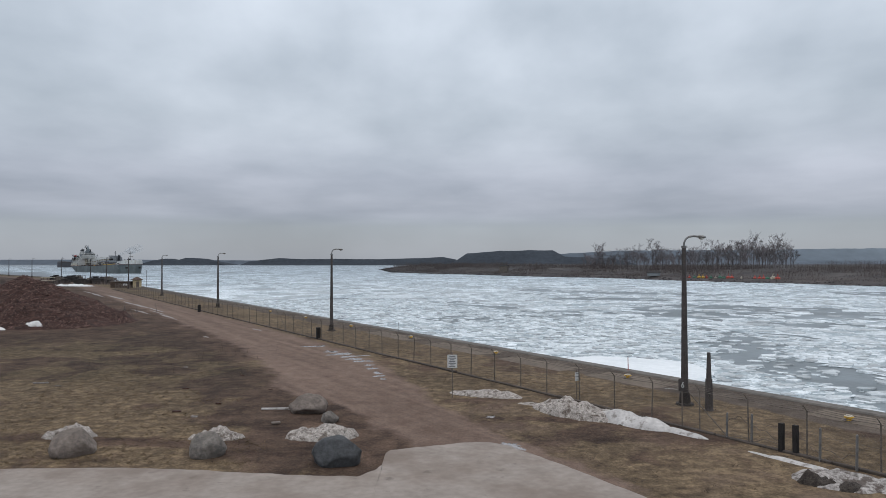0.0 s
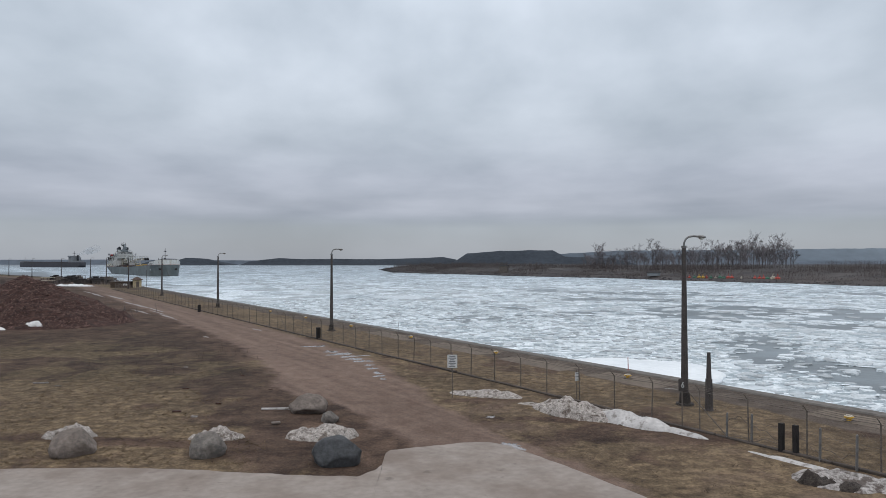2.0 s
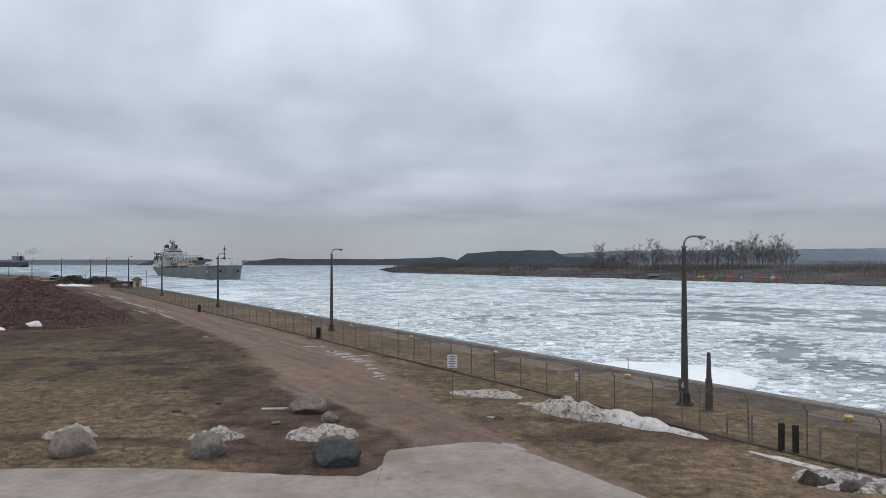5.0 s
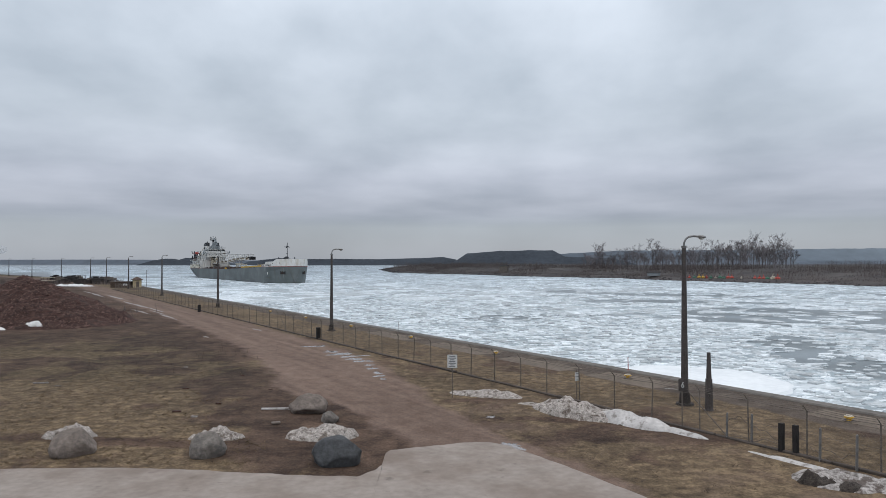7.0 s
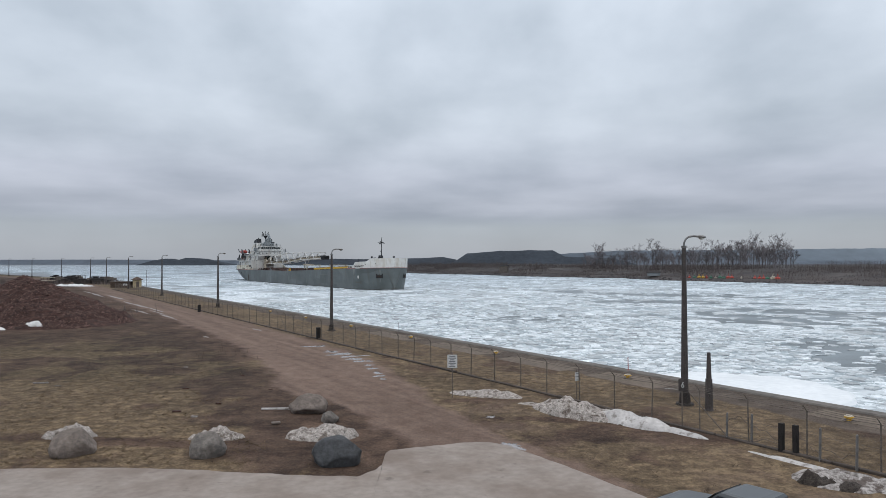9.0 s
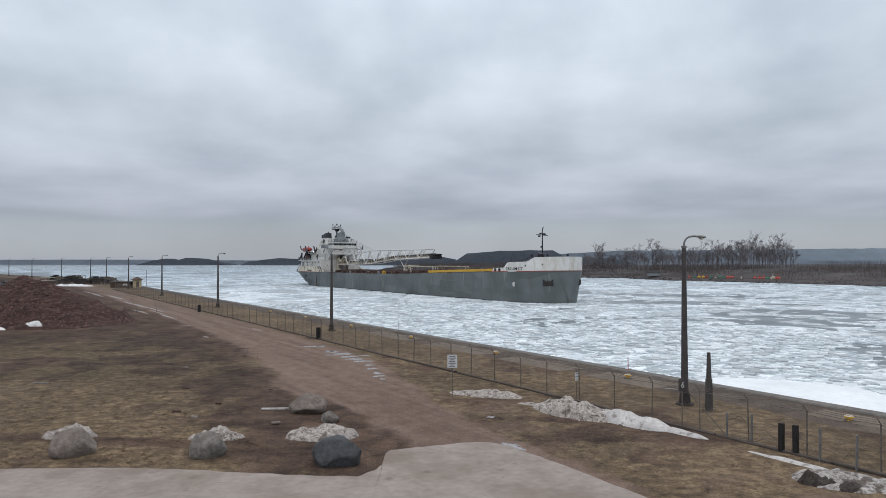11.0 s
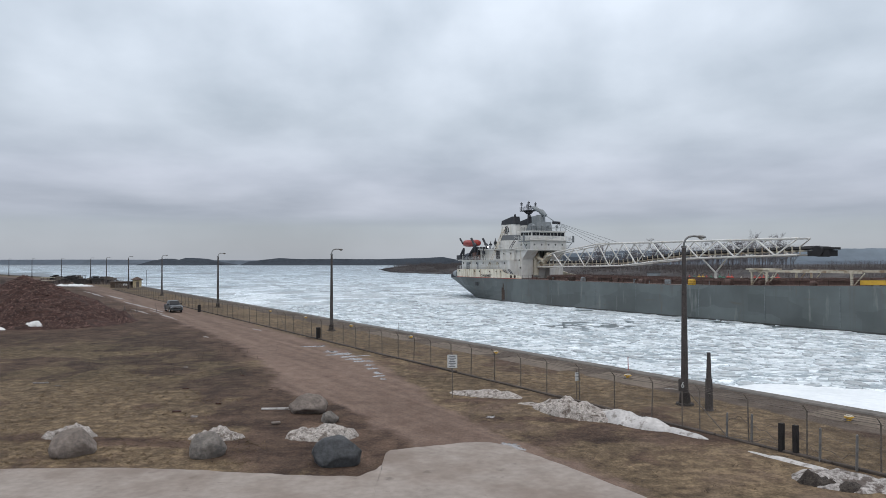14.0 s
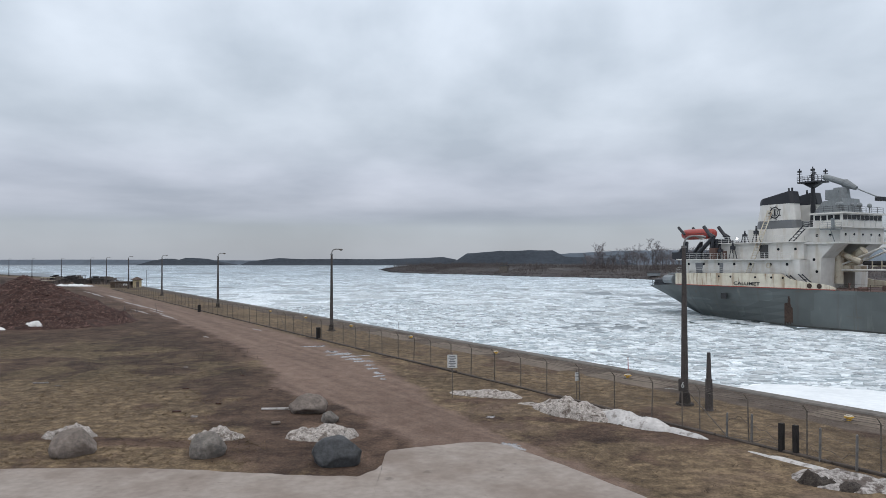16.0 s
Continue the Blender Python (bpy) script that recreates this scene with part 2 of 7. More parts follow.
def ground():
    aa = steps(-260, 760, 8, 75, 0.42, 1.035)
    nn = steps(-600, 41.3, -22, 41.3, 0.42, 1.09)
    verts, cols, faces = [], [], []
    for a in aa:
        bend = pier_bend(a)
        for n in nn:
            x, y = at(a, n + bend)
            verts.append((x, y, ground_height(a, n)))
            wob = 1.2 * nz(a, n, 21.0, 0.12) + 0.5 * nz(a, n, 22.0, 0.7)
            strip = max(0.0, min(1.0, (n - 37.0 + wob) / 1.1))
            grass = max(0.0, min(1.0, (0.85 if 18 < n < 29 and a < 36 else 0.55) + 1.1 * nz(x, y, 31.0, 0.07) + 0.7 * nz(x, y, 32.0, 0.3) + (0.45 if n > 30 else 0.0) - max(0.0, (y - 66) / 34 if n < 25 else 0) - sum(0.9 * math.exp(-((x - u_) / 2.4) ** 2 - ((y - v_) / 0.7) ** 2) for u_, v_ in MUDDY)))
            # darker olive-brown band across the left mid field, broken up by noise
            dark_band = max(0.0, min(1.0, (y - 44) / 10)) * max(0.0, min(1.0, (92 - y) / 14)) * max(0.0, min(1.0, (19 - n) / 3))
            dark_band *= max(0.0, min(1.0, 0.85 + 0.8 * nz(x, y, 36.0, 0.06) + 0.6 * nz(x, y, 37.0, 0.25)))
            verge = max(0.0, min(1.0, (n - 19) / 2)) * max(0.0, min(1.0, (29.4 - n) / 1.2)) * max(0.0, min(1.0, (48 - a) / 10))
            cols.append((max(road_mask(a, n), verge * (0.26 + 0.30 * nz(x, y, 34.0, 0.12) + 0.3 * nz(x, y, 35.0, 0.45))), strip, grass, dark_band))
    k = len(nn)
    for i in range(len(aa) - 1):
        for j in range(k - 1):
            q = i * k + j
            faces.append((q, q + 1, q + k + 1, q + k))
    m = bpy.data.materials.new("thawing_ground")
    m.use_nodes = True
    nt = m.node_tree
    b = nt.nodes["Principled BSDF"]
    b.inputs["Roughness"].default_value = 0.95
    b.inputs["Specular IOR Level"].default_value = 0.2
    at_ = nt.nodes.new("ShaderNodeVertexColor")
    at_.layer_name = "cover"
    sep = nt.nodes.new("ShaderNodeSeparateColor")
    nt.links.new(at_.outputs[0], sep.inputs[0])
    tc = nt.nodes.new("ShaderNodeTexCoord")

    def tex(scale, detail=6, stretch=None):
        n_ = nt.nodes.new("ShaderNodeTexNoise")
        n_.inputs["Scale"].default_value, n_.inputs["Detail"].default_value = scale, detail
        n_.inputs["Roughness"].default_value = 0.65
        if stretch:
            mp = nt.nodes.new("ShaderNodeMapping")
            mp.inputs["Scale"].default_value = stretch
            nt.links.new(tc.outputs["Object"], mp.inputs[0])
            nt.links.new(mp.outputs[0], n_.inputs["Vector"])
        else:
            nt.links.new(tc.outputs["Object"], n_.inputs["Vector"])
        return n_.outputs["Fac"]

    def ramp2(fac, c0, c1, p0=0.35, p1=0.65):
        r = nt.nodes.new("ShaderNodeValToRGB")
        r.color_ramp.elements[0].position, r.color_ramp.elements[0].color = p0, (*c0, 1)
        r.color_ramp.elements[1].position, r.color_ramp.elements[1].color = p1, (*c1, 1)
        nt.links.new(fac, r.inputs[0])
        return r.outputs[0]

    def mixc(fac, c0, c1):
        x_ = nt.nodes.new("ShaderNodeMix")
        x_.data_type = "RGBA"
        nt.links.new(fac, x_.inputs["Factor"])
        nt.links.new(c0, x_.inputs["A"])
        nt.links.new(c1, x_.inputs["B"])
        return x_.outputs["Result"]

    def add(f1, f2, w):
        x_ = nt.nodes.new("ShaderNodeMath")
        x_.operation = "MULTIPLY_ADD"
        x_.inputs[1].default_value = w
        nt.links.new(f2, x_.inputs[0])
        nt.links.new(f1, x_.inputs[2])
        sub = nt.nodes.new("ShaderNodeMath")
        sub.operation = "SUBTRACT"
        sub.use_clamp = True
        sub.inputs[1].default_value = w * 0.5
        nt.links.new(x_.outputs[0], sub.inputs[0])
        return sub.outputs[0]

    mud = ramp2(tex(0.45, 8), (0.044, 0.0265, 0.0190), (0.112, 0.074, 0.053))
    turf = ramp2(tex(1.6, 8), (0.074, 0.052, 0.033), (0.200, 0.146, 0.090))
    g_fac = ramp2(add(sep.outputs[2], tex(0.6, 10, (1.1, 0.8, 1.0)), 1.9), (0, 0, 0), (1, 1, 1), 0.35, 0.68)
    base = mixc(g_fac, mud, turf)
    for sc, lo_, hi_ in ((7.0, 0.72, 1.28), (1.3, 0.76, 1.24), (0.11, 0.66, 1.22)):
        clod = nt.nodes.new("ShaderNodeMix")
        clod.data_type, clod.blend_type = "RGBA", "MULTIPLY"
        clod.inputs["Factor"].default_value = 1
        nt.links.new(base, clod.inputs["A"])
        nt.links.new(ramp2(tex(sc, 10), (lo_,) * 3, (hi_,) * 3, 0.36, 0.64), clod.inputs["B"])
        base = clod.outputs["Result"]
    # the alpha channel multiplies the base colour darker inside that band
    darken = nt.nodes.new("ShaderNodeMix")
    darken.data_type, darken.blend_type = "RGBA", "MULTIPLY"
    nt.links.new(at_.outputs["Alpha"], darken.inputs["Factor"])
    nt.links.new(base, darken.inputs["A"])
    darken.inputs["B"].default_value = (0.66, 0.675, 0.65, 1)
    base = darken.outputs["Result"]
    gravel = ramp2(tex(0.9, 10, (1.0, 0.6, 1.0)), (0.138, 0.094, 0.074), (0.195, 0.142, 0.115), 0.3, 0.7)
    # wheel ruts run along the track
    along, across = nt.nodes.new("ShaderNodeVectorMath"), nt.nodes.new("ShaderNodeVectorMath")
    lane = nt.nodes.new("ShaderNodeCombineXYZ")
    for nd_, ax_, k_, sock in ((along, A, 0.045, 0), (across, N, 0.75, 1)):
        nd_.operation = "DOT_PRODUCT"
        nd_.inputs[1].default_value = (ax_.x * k_, ax_.y * k_, 0)
        nt.links.new(tc.outputs["Object"], nd_.inputs[0])
        nt.links.new(nd_.outputs["Value"], lane.inputs[sock])
    rut = nt.nodes.new("ShaderNodeTexNoise")
    rut.inputs["Scale"].default_value, rut.inputs["Detail"].default_value, rut.inputs["Roughness"].default_value = 1.0, 4, 0.55
    nt.links.new(lane.outputs[0], rut.inputs["Vector"])
    worn = nt.nodes.new("ShaderNodeMix")
    worn.data_type, worn.blend_type = "RGBA", "MULTIPLY"
    worn.inputs["Factor"].default_value = 1
    nt.links.new(gravel, worn.inputs["A"])
    nt.links.new(ramp2(rut.outputs["Fac"], (0.78, 0.76, 0.74), (1.12, 1.11, 1.10), 0.34, 0.66), worn.inputs["B"])
    gravel = worn.outputs["Result"]
    base = mixc(ramp2(add(sep.outputs[0], tex(2.2), 0.5), (0, 0, 0), (1, 1, 1), 0.25, 0.75), base, gravel)
    tar = ramp2(tex(0.35, 8), (0.060, 0.047, 0.039), (0.135, 0.109, 0.090))
    base = mixc(ramp2(add(sep.outputs[1], tex(0.6), 0.8), (0, 0, 0), (1, 1, 1), 0.3, 0.7), base, tar)
    for sc, lo_, hi_ in ((9.0, 0.82, 1.16), (1.1, 0.88, 1.10)):
        grit = nt.nodes.new("ShaderNodeMix")
        grit.data_type, grit.blend_type = "RGBA", "MULTIPLY"
        grit.inputs["Factor"].default_value = 1
        nt.links.new(base, grit.inputs["A"])
        nt.links.new(ramp2(tex(sc, 10), (lo_,) * 3, (hi_,) * 3, 0.36, 0.64), grit.inputs["B"])
        base = grit.outputs["Result"]
    nt.links.new(base, b.inputs["Base Color"])
    bp = nt.nodes.new("ShaderNodeBump")
    bp.inputs["Strength"].default_value, bp.inputs["Distance"].default_value = 1.0, 0.09
    nt.links.new(tex(5.0, 8), bp.inputs["Height"])
    nt.links.new(bp.outputs[0], b.inputs["Normal"])
    ob = mesh_from("ground", verts, faces, [m], True)
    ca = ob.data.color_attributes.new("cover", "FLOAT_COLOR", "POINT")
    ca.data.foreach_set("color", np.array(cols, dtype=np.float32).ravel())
    tagged(ob, "muddy brown thawing ground with dead grass and dirt track", "ground", kind="structure")


ground()


def pier_wall():
    bm = bmesh.new()
    prev = None
    for a in list(range(-260, 345, 12)) + list(range(345, 770, 20)):
        ring = [bm.verts.new((*at(a, n + pier_bend(a)), z)) for n, z in ((40.9, -6.0), (40.9, 0.02), (41.0, 0.10), (41.85, 0.10), (41.95, 0.0), (41.95, -6.0))]
        if prev:
            for i in range(5):
                bm.faces.new((prev[i], prev[i + 1], ring[i + 1], ring[i]))
        prev = ring
    tagged(part("pier_wall", bm, M["pier"]), "dark stained concrete quay wall with low coping", "quay wall", kind="structure")


pier_wall()


def pavement():
    """Concrete drive with a curved edge and a flared apron onto the track."""
    edge = [(-60, 30.5), (-40, 29.6), (-18.1, 29.2), (-14.1, 29.45), (-11, 29.2), (-8.8, 28.9), (-5.0, 28.3), (-3.4, 28.2), (-2.8, 28.9), (-2.5, 30.0), (-2.5, 31.3), (-2.4, 32.1), (-1.6, 32.5), (-0.6, 32.8),
            (0.5, 33.3), (1.5, 33.6), (2.3, 33.4), (3.0, 33.0), (4.0, 31.4), (5.1, 29.6), (6.2, 27.7), (7.3, 25.8), (9.5, 22.5), (13, 18), (20, 10), (60, 4)]
    verts, faces = [], []
    rows_ = 26
    fine = []
    for (x0, y0), (x1, y1) in zip(edge, edge[1:]):
        for k in range(6):
            t = k / 6
            x, y = x0 + (x1 - x0) * t, y0 + (y1 - y0) * t
            fine.append((x + 0.10 * nz(x, y, 41, 1.5), y + 0.13 * nz(x, y, 42, 1.5)))
    fine.append(edge[-1])
    for i, (x, y) in enumerate(fine):
        for r in range(rows_ + 1):
            t = (r / rows_) ** 1.6
            yy = y + (-30 - y) * t
            verts.append((x, yy, 0.07 + 0.02 * nz(x, yy, 43, 0.3) - (0.065 if r == 0 else 0)))
    k = rows_ + 1
    for i in range(len(fine) - 1):
        for r in range(rows_):
            q = i * k + r
            faces.append((q, q + 1, q + k + 1, q + k))
    ob = mesh_from("pavement", verts, faces, [M["concrete"]], True)
    tagged(ob, "pale worn concrete driveway with flared apron", "driveway", kind="structure")


pavement()


# ---- water and ice ----
def water():
    m = bpy.data.materials.new("cold_river_water")
    m.use_nodes = True
    nt = m.node_tree
    b = nt.nodes["Principled BSDF"]
    tc = nt.nodes.new("ShaderNodeTexCoord")
    n1 = nt.nodes.new("ShaderNodeTexNoise")
    n1.inputs["Scale"].default_value, n1.inputs["Detail"].default_value = 0.09, 8
    r = nt.nodes.new("ShaderNodeValToRGB")
    r.color_ramp.elements[0].position, r.color_ramp.elements[0].color = 0.42, (0.075, 0.097, 0.105, 1)
    r.color_ramp.elements[1].position, r.color_ramp.elements[1].color = 0.68, (0.17, 0.21, 0.235, 1)
    nt.links.new(tc.outputs["Object"], n1.inputs["Vector"])
    nt.links.new(n1.outputs["Fac"], r.inputs[0])
    nt.links.new(r.outputs[0], b.inputs["Base Color"])
    b.inputs["Roughness"].default_value = 0.3
    n2 = nt.nodes.new("ShaderNodeTexNoise")
    n2.inputs["Scale"].default_value = 1.5
    bp = nt.nodes.new("ShaderNodeBump")
    bp.inputs["Strength"].default_value, bp.inputs["Distance"].default_value = 0.35, 0.1
    nt.links.new(tc.outputs["Object"], n2.inputs["Vector"])
    nt.links.new(n2.outputs["Fac"], bp.inputs["Height"])
    nt.links.new(bp.outputs[0], b.inputs["Normal"])
    s = 4900.0
    ob = mesh_from("water", [(-s, -s, WATER_Z), (s, -s, WATER_Z), (s, s, WATER_Z), (-s, s, WATER_Z)], [(0, 1, 2, 3)], [m])
    tagged(ob, "slate grey river water full of slush", "river", kind="structure")


water()


# open water between the floes, by field: ends along and across the pier, half width
LEADS = {5: (((77, 100), (58, 85), 5.5), ((58, 85), (48, 72), 6.0), ((48, 72), (38, 67), 4.0), ((38, 67), (24, 55), 5.0)),
         9: (((215, 141), (189, 154), 6), ((155, 139), (140, 160), 7), ((115, 140), (92, 156), 7), ((70, 118), (56, 125), 6), ((96, 120), (82, 131), 6), ((180, 178), (150, 194), 8), ((128, 168), (104, 182), 7), ((82, 150), (64, 160), 6))}


def off_segment(a, n, p, q):
    da, dn = q[0] - p[0], q[1] - p[1]
    t = max(0.0, min(1.0, ((a - p[0]) * da + (n - p[1]) * dn) / (da * da + dn * dn)))
    return math.hypot(a - p[0] - da * t, n - p[1] - dn * t)


def lead_at(a, n, seed):
    opened = 0.0
    for p, q, w in LEADS.get(seed, ()):
        d = off_segment(a, n, p, q) / w
        if d < 2.5:
            opened = max(opened, (1.2 if seed == 5 else 1.15) * math.exp(-d * d))
    return -opened + nz(a * 0.7, n * 1.3, seed, 0.020) + 0.6 * nz(a, n, seed + 3, 0.06) + 0.40 * nz(a, n, seed + 4, 0.20) + 0.25 * nz(a, n, seed + 6, 0.6)


def floes(name, a_range, n_range, cell, seed, gap, label, reach):
    """A field of irregular thick floes with open leads, drifting as one."""
    rnd = random.Random(seed)
    verts, faces = [], []
    na, nn_ = int((a_range[1] - a_range[0]) / cell), int((n_range[1] - n_range[0]) / cell)
    for i in range(na):
        for j in range(nn_):
            a = a_range[0] + (i + rnd.random()) * cell
            n = n_range[0] + (j + rnd.random()) * cell
            cx, cy = at(a, n)
            if abs(cx) > 0.66 * cy + reach:
                continue
            if lead_at(a, n, seed) < gap + rnd.uniform(-0.12, 0.10):
                if rnd.random() > 0.24:
                    continue
                stray = True
            else:
                stray = False
            big = rnd.random() ** 1.5 if stray else rnd.random() ** 3
            if rnd.random() < 0.68 and big < 0.3:
                continue
            r = cell * (0.42 + 0.75 * big)
            h = 0.035 + 0.06 * rnd.random() + 0.10 * big
            k = rnd.choice((7, 8, 9, 10))
            t0, e = rnd.random() * 6.28, rnd.uniform(0.6, 1.0)
            ct, st = math.cos(t0), math.sin(t0)
            rads = [r * rnd.uniform(0.5, 1.2) for _ in range(k)]
            q = len(verts)
            tilt = rnd.uniform(-0.07, 0.07) * min(1.0, 2 / cell)
            for z, s in ((-0.12, 1.0), (h, 0.9)):
                for c in range(k):
                    t = (c + 0.3 * (c % 2)) * 2 * math.pi / k
                    dx, dy = rads[c] * s * math.cos(t), rads[c] * s * math.sin(t) * e
                    dx, dy = dx * ct - dy * st, dx * st + dy * ct
                    verts.append((cx + dx, cy + dy, WATER_Z + z + (tilt * dx if z > 0 else 0)))
            faces.append(tuple(range(q + k, q + 2 * k)))
            for c in range(k):
                d = (c + 1) % k
                faces.append((q + c, q + d, q + k + d, q + k + c))
    count = len(faces)
    step = cell * 1.7
    index, slush = {}, []
    ma, mn = int((a_range[1] - a_range[0]) / step), int((n_range[1] - n_range[0]) / step)

    def corner(i, j):
        if (i, j) not in index:
            a = a_range[0] + (i + 0.35 * math.sin(i * 12.9 + j * 78.2)) * step
            n = n_range[0] + (j + 0.35 * math.cos(i * 39.3 + j * 11.1)) * step
            index[(i, j)] = len(verts)
            verts.append((*at(a, n), WATER_Z + {5: 0.032, 9: 0.022, 14: 0.012}[seed]))
        return index[(i, j)]
    for i in range(ma):
        for j in range(mn):
            a, n = a_range[0] + (i + 0.5) * step, n_range[0] + (j + 0.5) * step
            x, y = at(a, n)
            if abs(x) < 0.66 * y + reach and lead_at(a, n, seed) > gap:
                slush.append((corner(i, j), corner(i, j + 1), corner(i + 1, j + 1), corner(i + 1, j)))
    ob = mesh_from(name, verts, faces + slush, [M["ice"], M["slush_ice"]])
    ob.data.polygons.foreach_set("material_index", [0] * count + [1] * len(slush))
    return tagged(ob, label, "ice floes", kind="stuff")


ice_near = floes("ice_floes", (-40, 190), (43, 98), 1.1, 5, -0.62, "white and grey brash ice drifting along the quay", 30)
ice_mid = floes("ice_floes", (-200, 560), (98, 330), 2.6, 9, -0.40, "broken white ice floes drifting in mid river", 60)
ice_far = floes("ice_floes", (190, 2100), (40, 1250), 9.0, 14, -0.34, "distant pack of white river ice", 90)
ice_bay = floes("ice_floes", (810, 2100), (-320, 40), 9.0, 14, -0.34, "distant white ice beyond the pier end", 90)


def shelf_ice():
    """One long thick floe that grinds along the quay; its far tip is the origin."""
    bm = bmesh.new()
    outline = ((0.0, 45), (0.3, 52), (1.4, 56.8), (4.5, 58.6), (7.5, 60.6), (11, 60.6), (14, 59.2), (16, 57.4), (17.5, 54.5), (18.2, 50), (18.6, 45))
    fine = []
    for (s0, n0), (s1, n1) in zip(outline, outline[1:]):
        for k in range(5):
            t = k / 5
            s, n = s0 + (s1 - s0) * t, n0 + (n1 - n0) * t
            fine.append((s + 0.25 * nz(s, n, 4, 0.9), n + 0.45 * nz(s, n, 2, 0.8)))
    rings = []
    for shrink, z in ((1.0, -0.15), (1.0, 0.22), (0.965, 0.40), (0.7, 0.46), (0.35, 0.5)):
        ring = []
        for s, n in fine:
            cs, cn = 9 + (s - 9) * shrink, 51 + (n - 51) * shrink
            ring.append(bm.verts.new((*at(-cs, cn), WATER_Z + z + (0.07 * nz(cs, cn, 6, 0.8) if z > 0 else 0))))
        rings.append(ring)
    for lo, hi in zip(rings, rings[1:]):
        for k in range(len(fine)):
            d = (k + 1) % len(fine)
            bm.faces.new((lo[k], lo[d], hi[d], hi[k]))
    bm.faces.new(rings[-1])
    bmesh.ops.recalc_face_normals(bm, faces=bm.faces)
    return tagged(part("ice_sheet", bm, M["ice_shelf"]), "thick white sheet of ice grinding along the quay", "ice sheet")


shelf = shelf_ice()


# ---- freighter (x forward from the stern, y to port, z above the water) ----
def hull_material():
    m = mat("grey_hull_paint", (0.104, 0.121, 0.120), 0.5, var=0.16, scale=0.03, bump=0.05, coarse=0.5, second=(0.130, 0.150, 0.152))
    nt = m.node_tree
    b = nt.nodes["Principled BSDF"]
    old = b.inputs["Base Color"].links[0].from_socket
    tc = nt.nodes.new("ShaderNodeTexCoord")
    mp = nt.nodes.new("ShaderNodeMapping")
    mp.inputs["Scale"].default_value = (0.55, 0.02, 0.05)
    st = nt.nodes.new("ShaderNodeTexNoise")
    st.inputs["Scale"].default_value, st.inputs["Detail"].default_value = 1.0, 5
    nt.links.new(tc.outputs["Object"], mp.inputs[0])
    nt.links.new(mp.outputs[0], st.inputs["Vector"])
    r = nt.nodes.new("ShaderNodeValToRGB")
    r.color_ramp.elements[0].position, r.color_ramp.elements[0].color = 0.60, (0, 0, 0, 1)
    r.color_ramp.elements[1].position, r.color_ramp.elements[1].color = 0.78, (0.5, 0.5, 0.5, 1)
    nt.links.new(st.outputs["Fac"], r.inputs[0])
    mx = nt.nodes.new("ShaderNodeMix")
    mx.data_type = "RGBA"
    mx.inputs["B"].default_value = (0.085, 0.062, 0.050, 1)
    nt.links.new(r.outputs[0], mx.inputs["Factor"])
    nt.links.new(old, mx.inputs["A"])
    mp2 = nt.nodes.new("ShaderNodeMapping")
    mp2.inputs["Scale"].default_value = (0.11, 0.01, 0.30)
    vo = nt.nodes.new("ShaderNodeTexVoronoi")
    vo.distance = "CHEBYCHEV"
    nt.links.new(tc.outputs["Object"], mp2.inputs[0])
    nt.links.new(mp2.outputs[0], vo.inputs["Vector"])
    vo.inputs["Scale"].default_value = 1.0
    sp = nt.nodes.new("ShaderNodeSeparateColor")
    nt.links.new(vo.outputs["Color"], sp.inputs[0])
    mr = nt.nodes.new("ShaderNodeMapRange")
    mr.inputs["To Min"].default_value, mr.inputs["To Max"].default_value = 0.80, 1.18
    nt.links.new(sp.outputs[0], mr.inputs["Value"])
    ml = nt.nodes.new("ShaderNodeMix")
    ml.data_type, ml.blend_type = "RGBA", "MULTIPLY"
    ml.inputs["Factor"].default_value = 1
    nt.links.new(mx.outputs["Result"], ml.inputs["A"])
    nt.links.new(mr.outputs[0], ml.inputs["B"])
    nt.links.new(ml.outputs["Result"], b.inputs["Base Color"])
    return m


def stained_white():
    m = mat("rust_stained_white", (0.58, 0.54, 0.43), 0.55, var=0.14, scale=0.2, bump=0.05, second=(0.68, 0.645, 0.54))
    nt = m.node_tree
    b = nt.nodes["Principled BSDF"]
    old = b.inputs["Base Color"].links[0].from_socket
    tc = nt.nodes.new("ShaderNodeTexCoord")
    mp = nt.nodes.new("ShaderNodeMapping")
    mp.inputs["Scale"].default_value = (0.8, 0.3, 0.14)
    st = nt.nodes.new("ShaderNodeTexNoise")
    st.inputs["Scale"].default_value, st.inputs["Detail"].default_value = 1.0, 6
    nt.links.new(tc.outputs["Object"], mp.inputs[0])
    nt.links.new(mp.outputs[0], st.inputs["Vector"])
    r = nt.nodes.new("ShaderNodeValToRGB")
    r.color_ramp.elements[0].position, r.color_ramp.elements[0].color = 0.50, (0, 0, 0, 1)
    r.color_ramp.elements[1].position, r.color_ramp.elements[1].color = 0.80, (0.8, 0.8, 0.8, 1)
    nt.links.new(st.outputs["Fac"], r.inputs[0])
    mx = nt.nodes.new("ShaderNodeMix")
    mx.data_type = "RGBA"
    mx.inputs["B"].default_value = (0.28, 0.17, 0.07, 1)
    nt.links.new(r.outputs[0], mx.inputs["Factor"])
    nt.links.new(old, mx.inputs["A"])
    nt.links.new(mx.outputs["Result"], b.inputs["Base Color"])
    return m


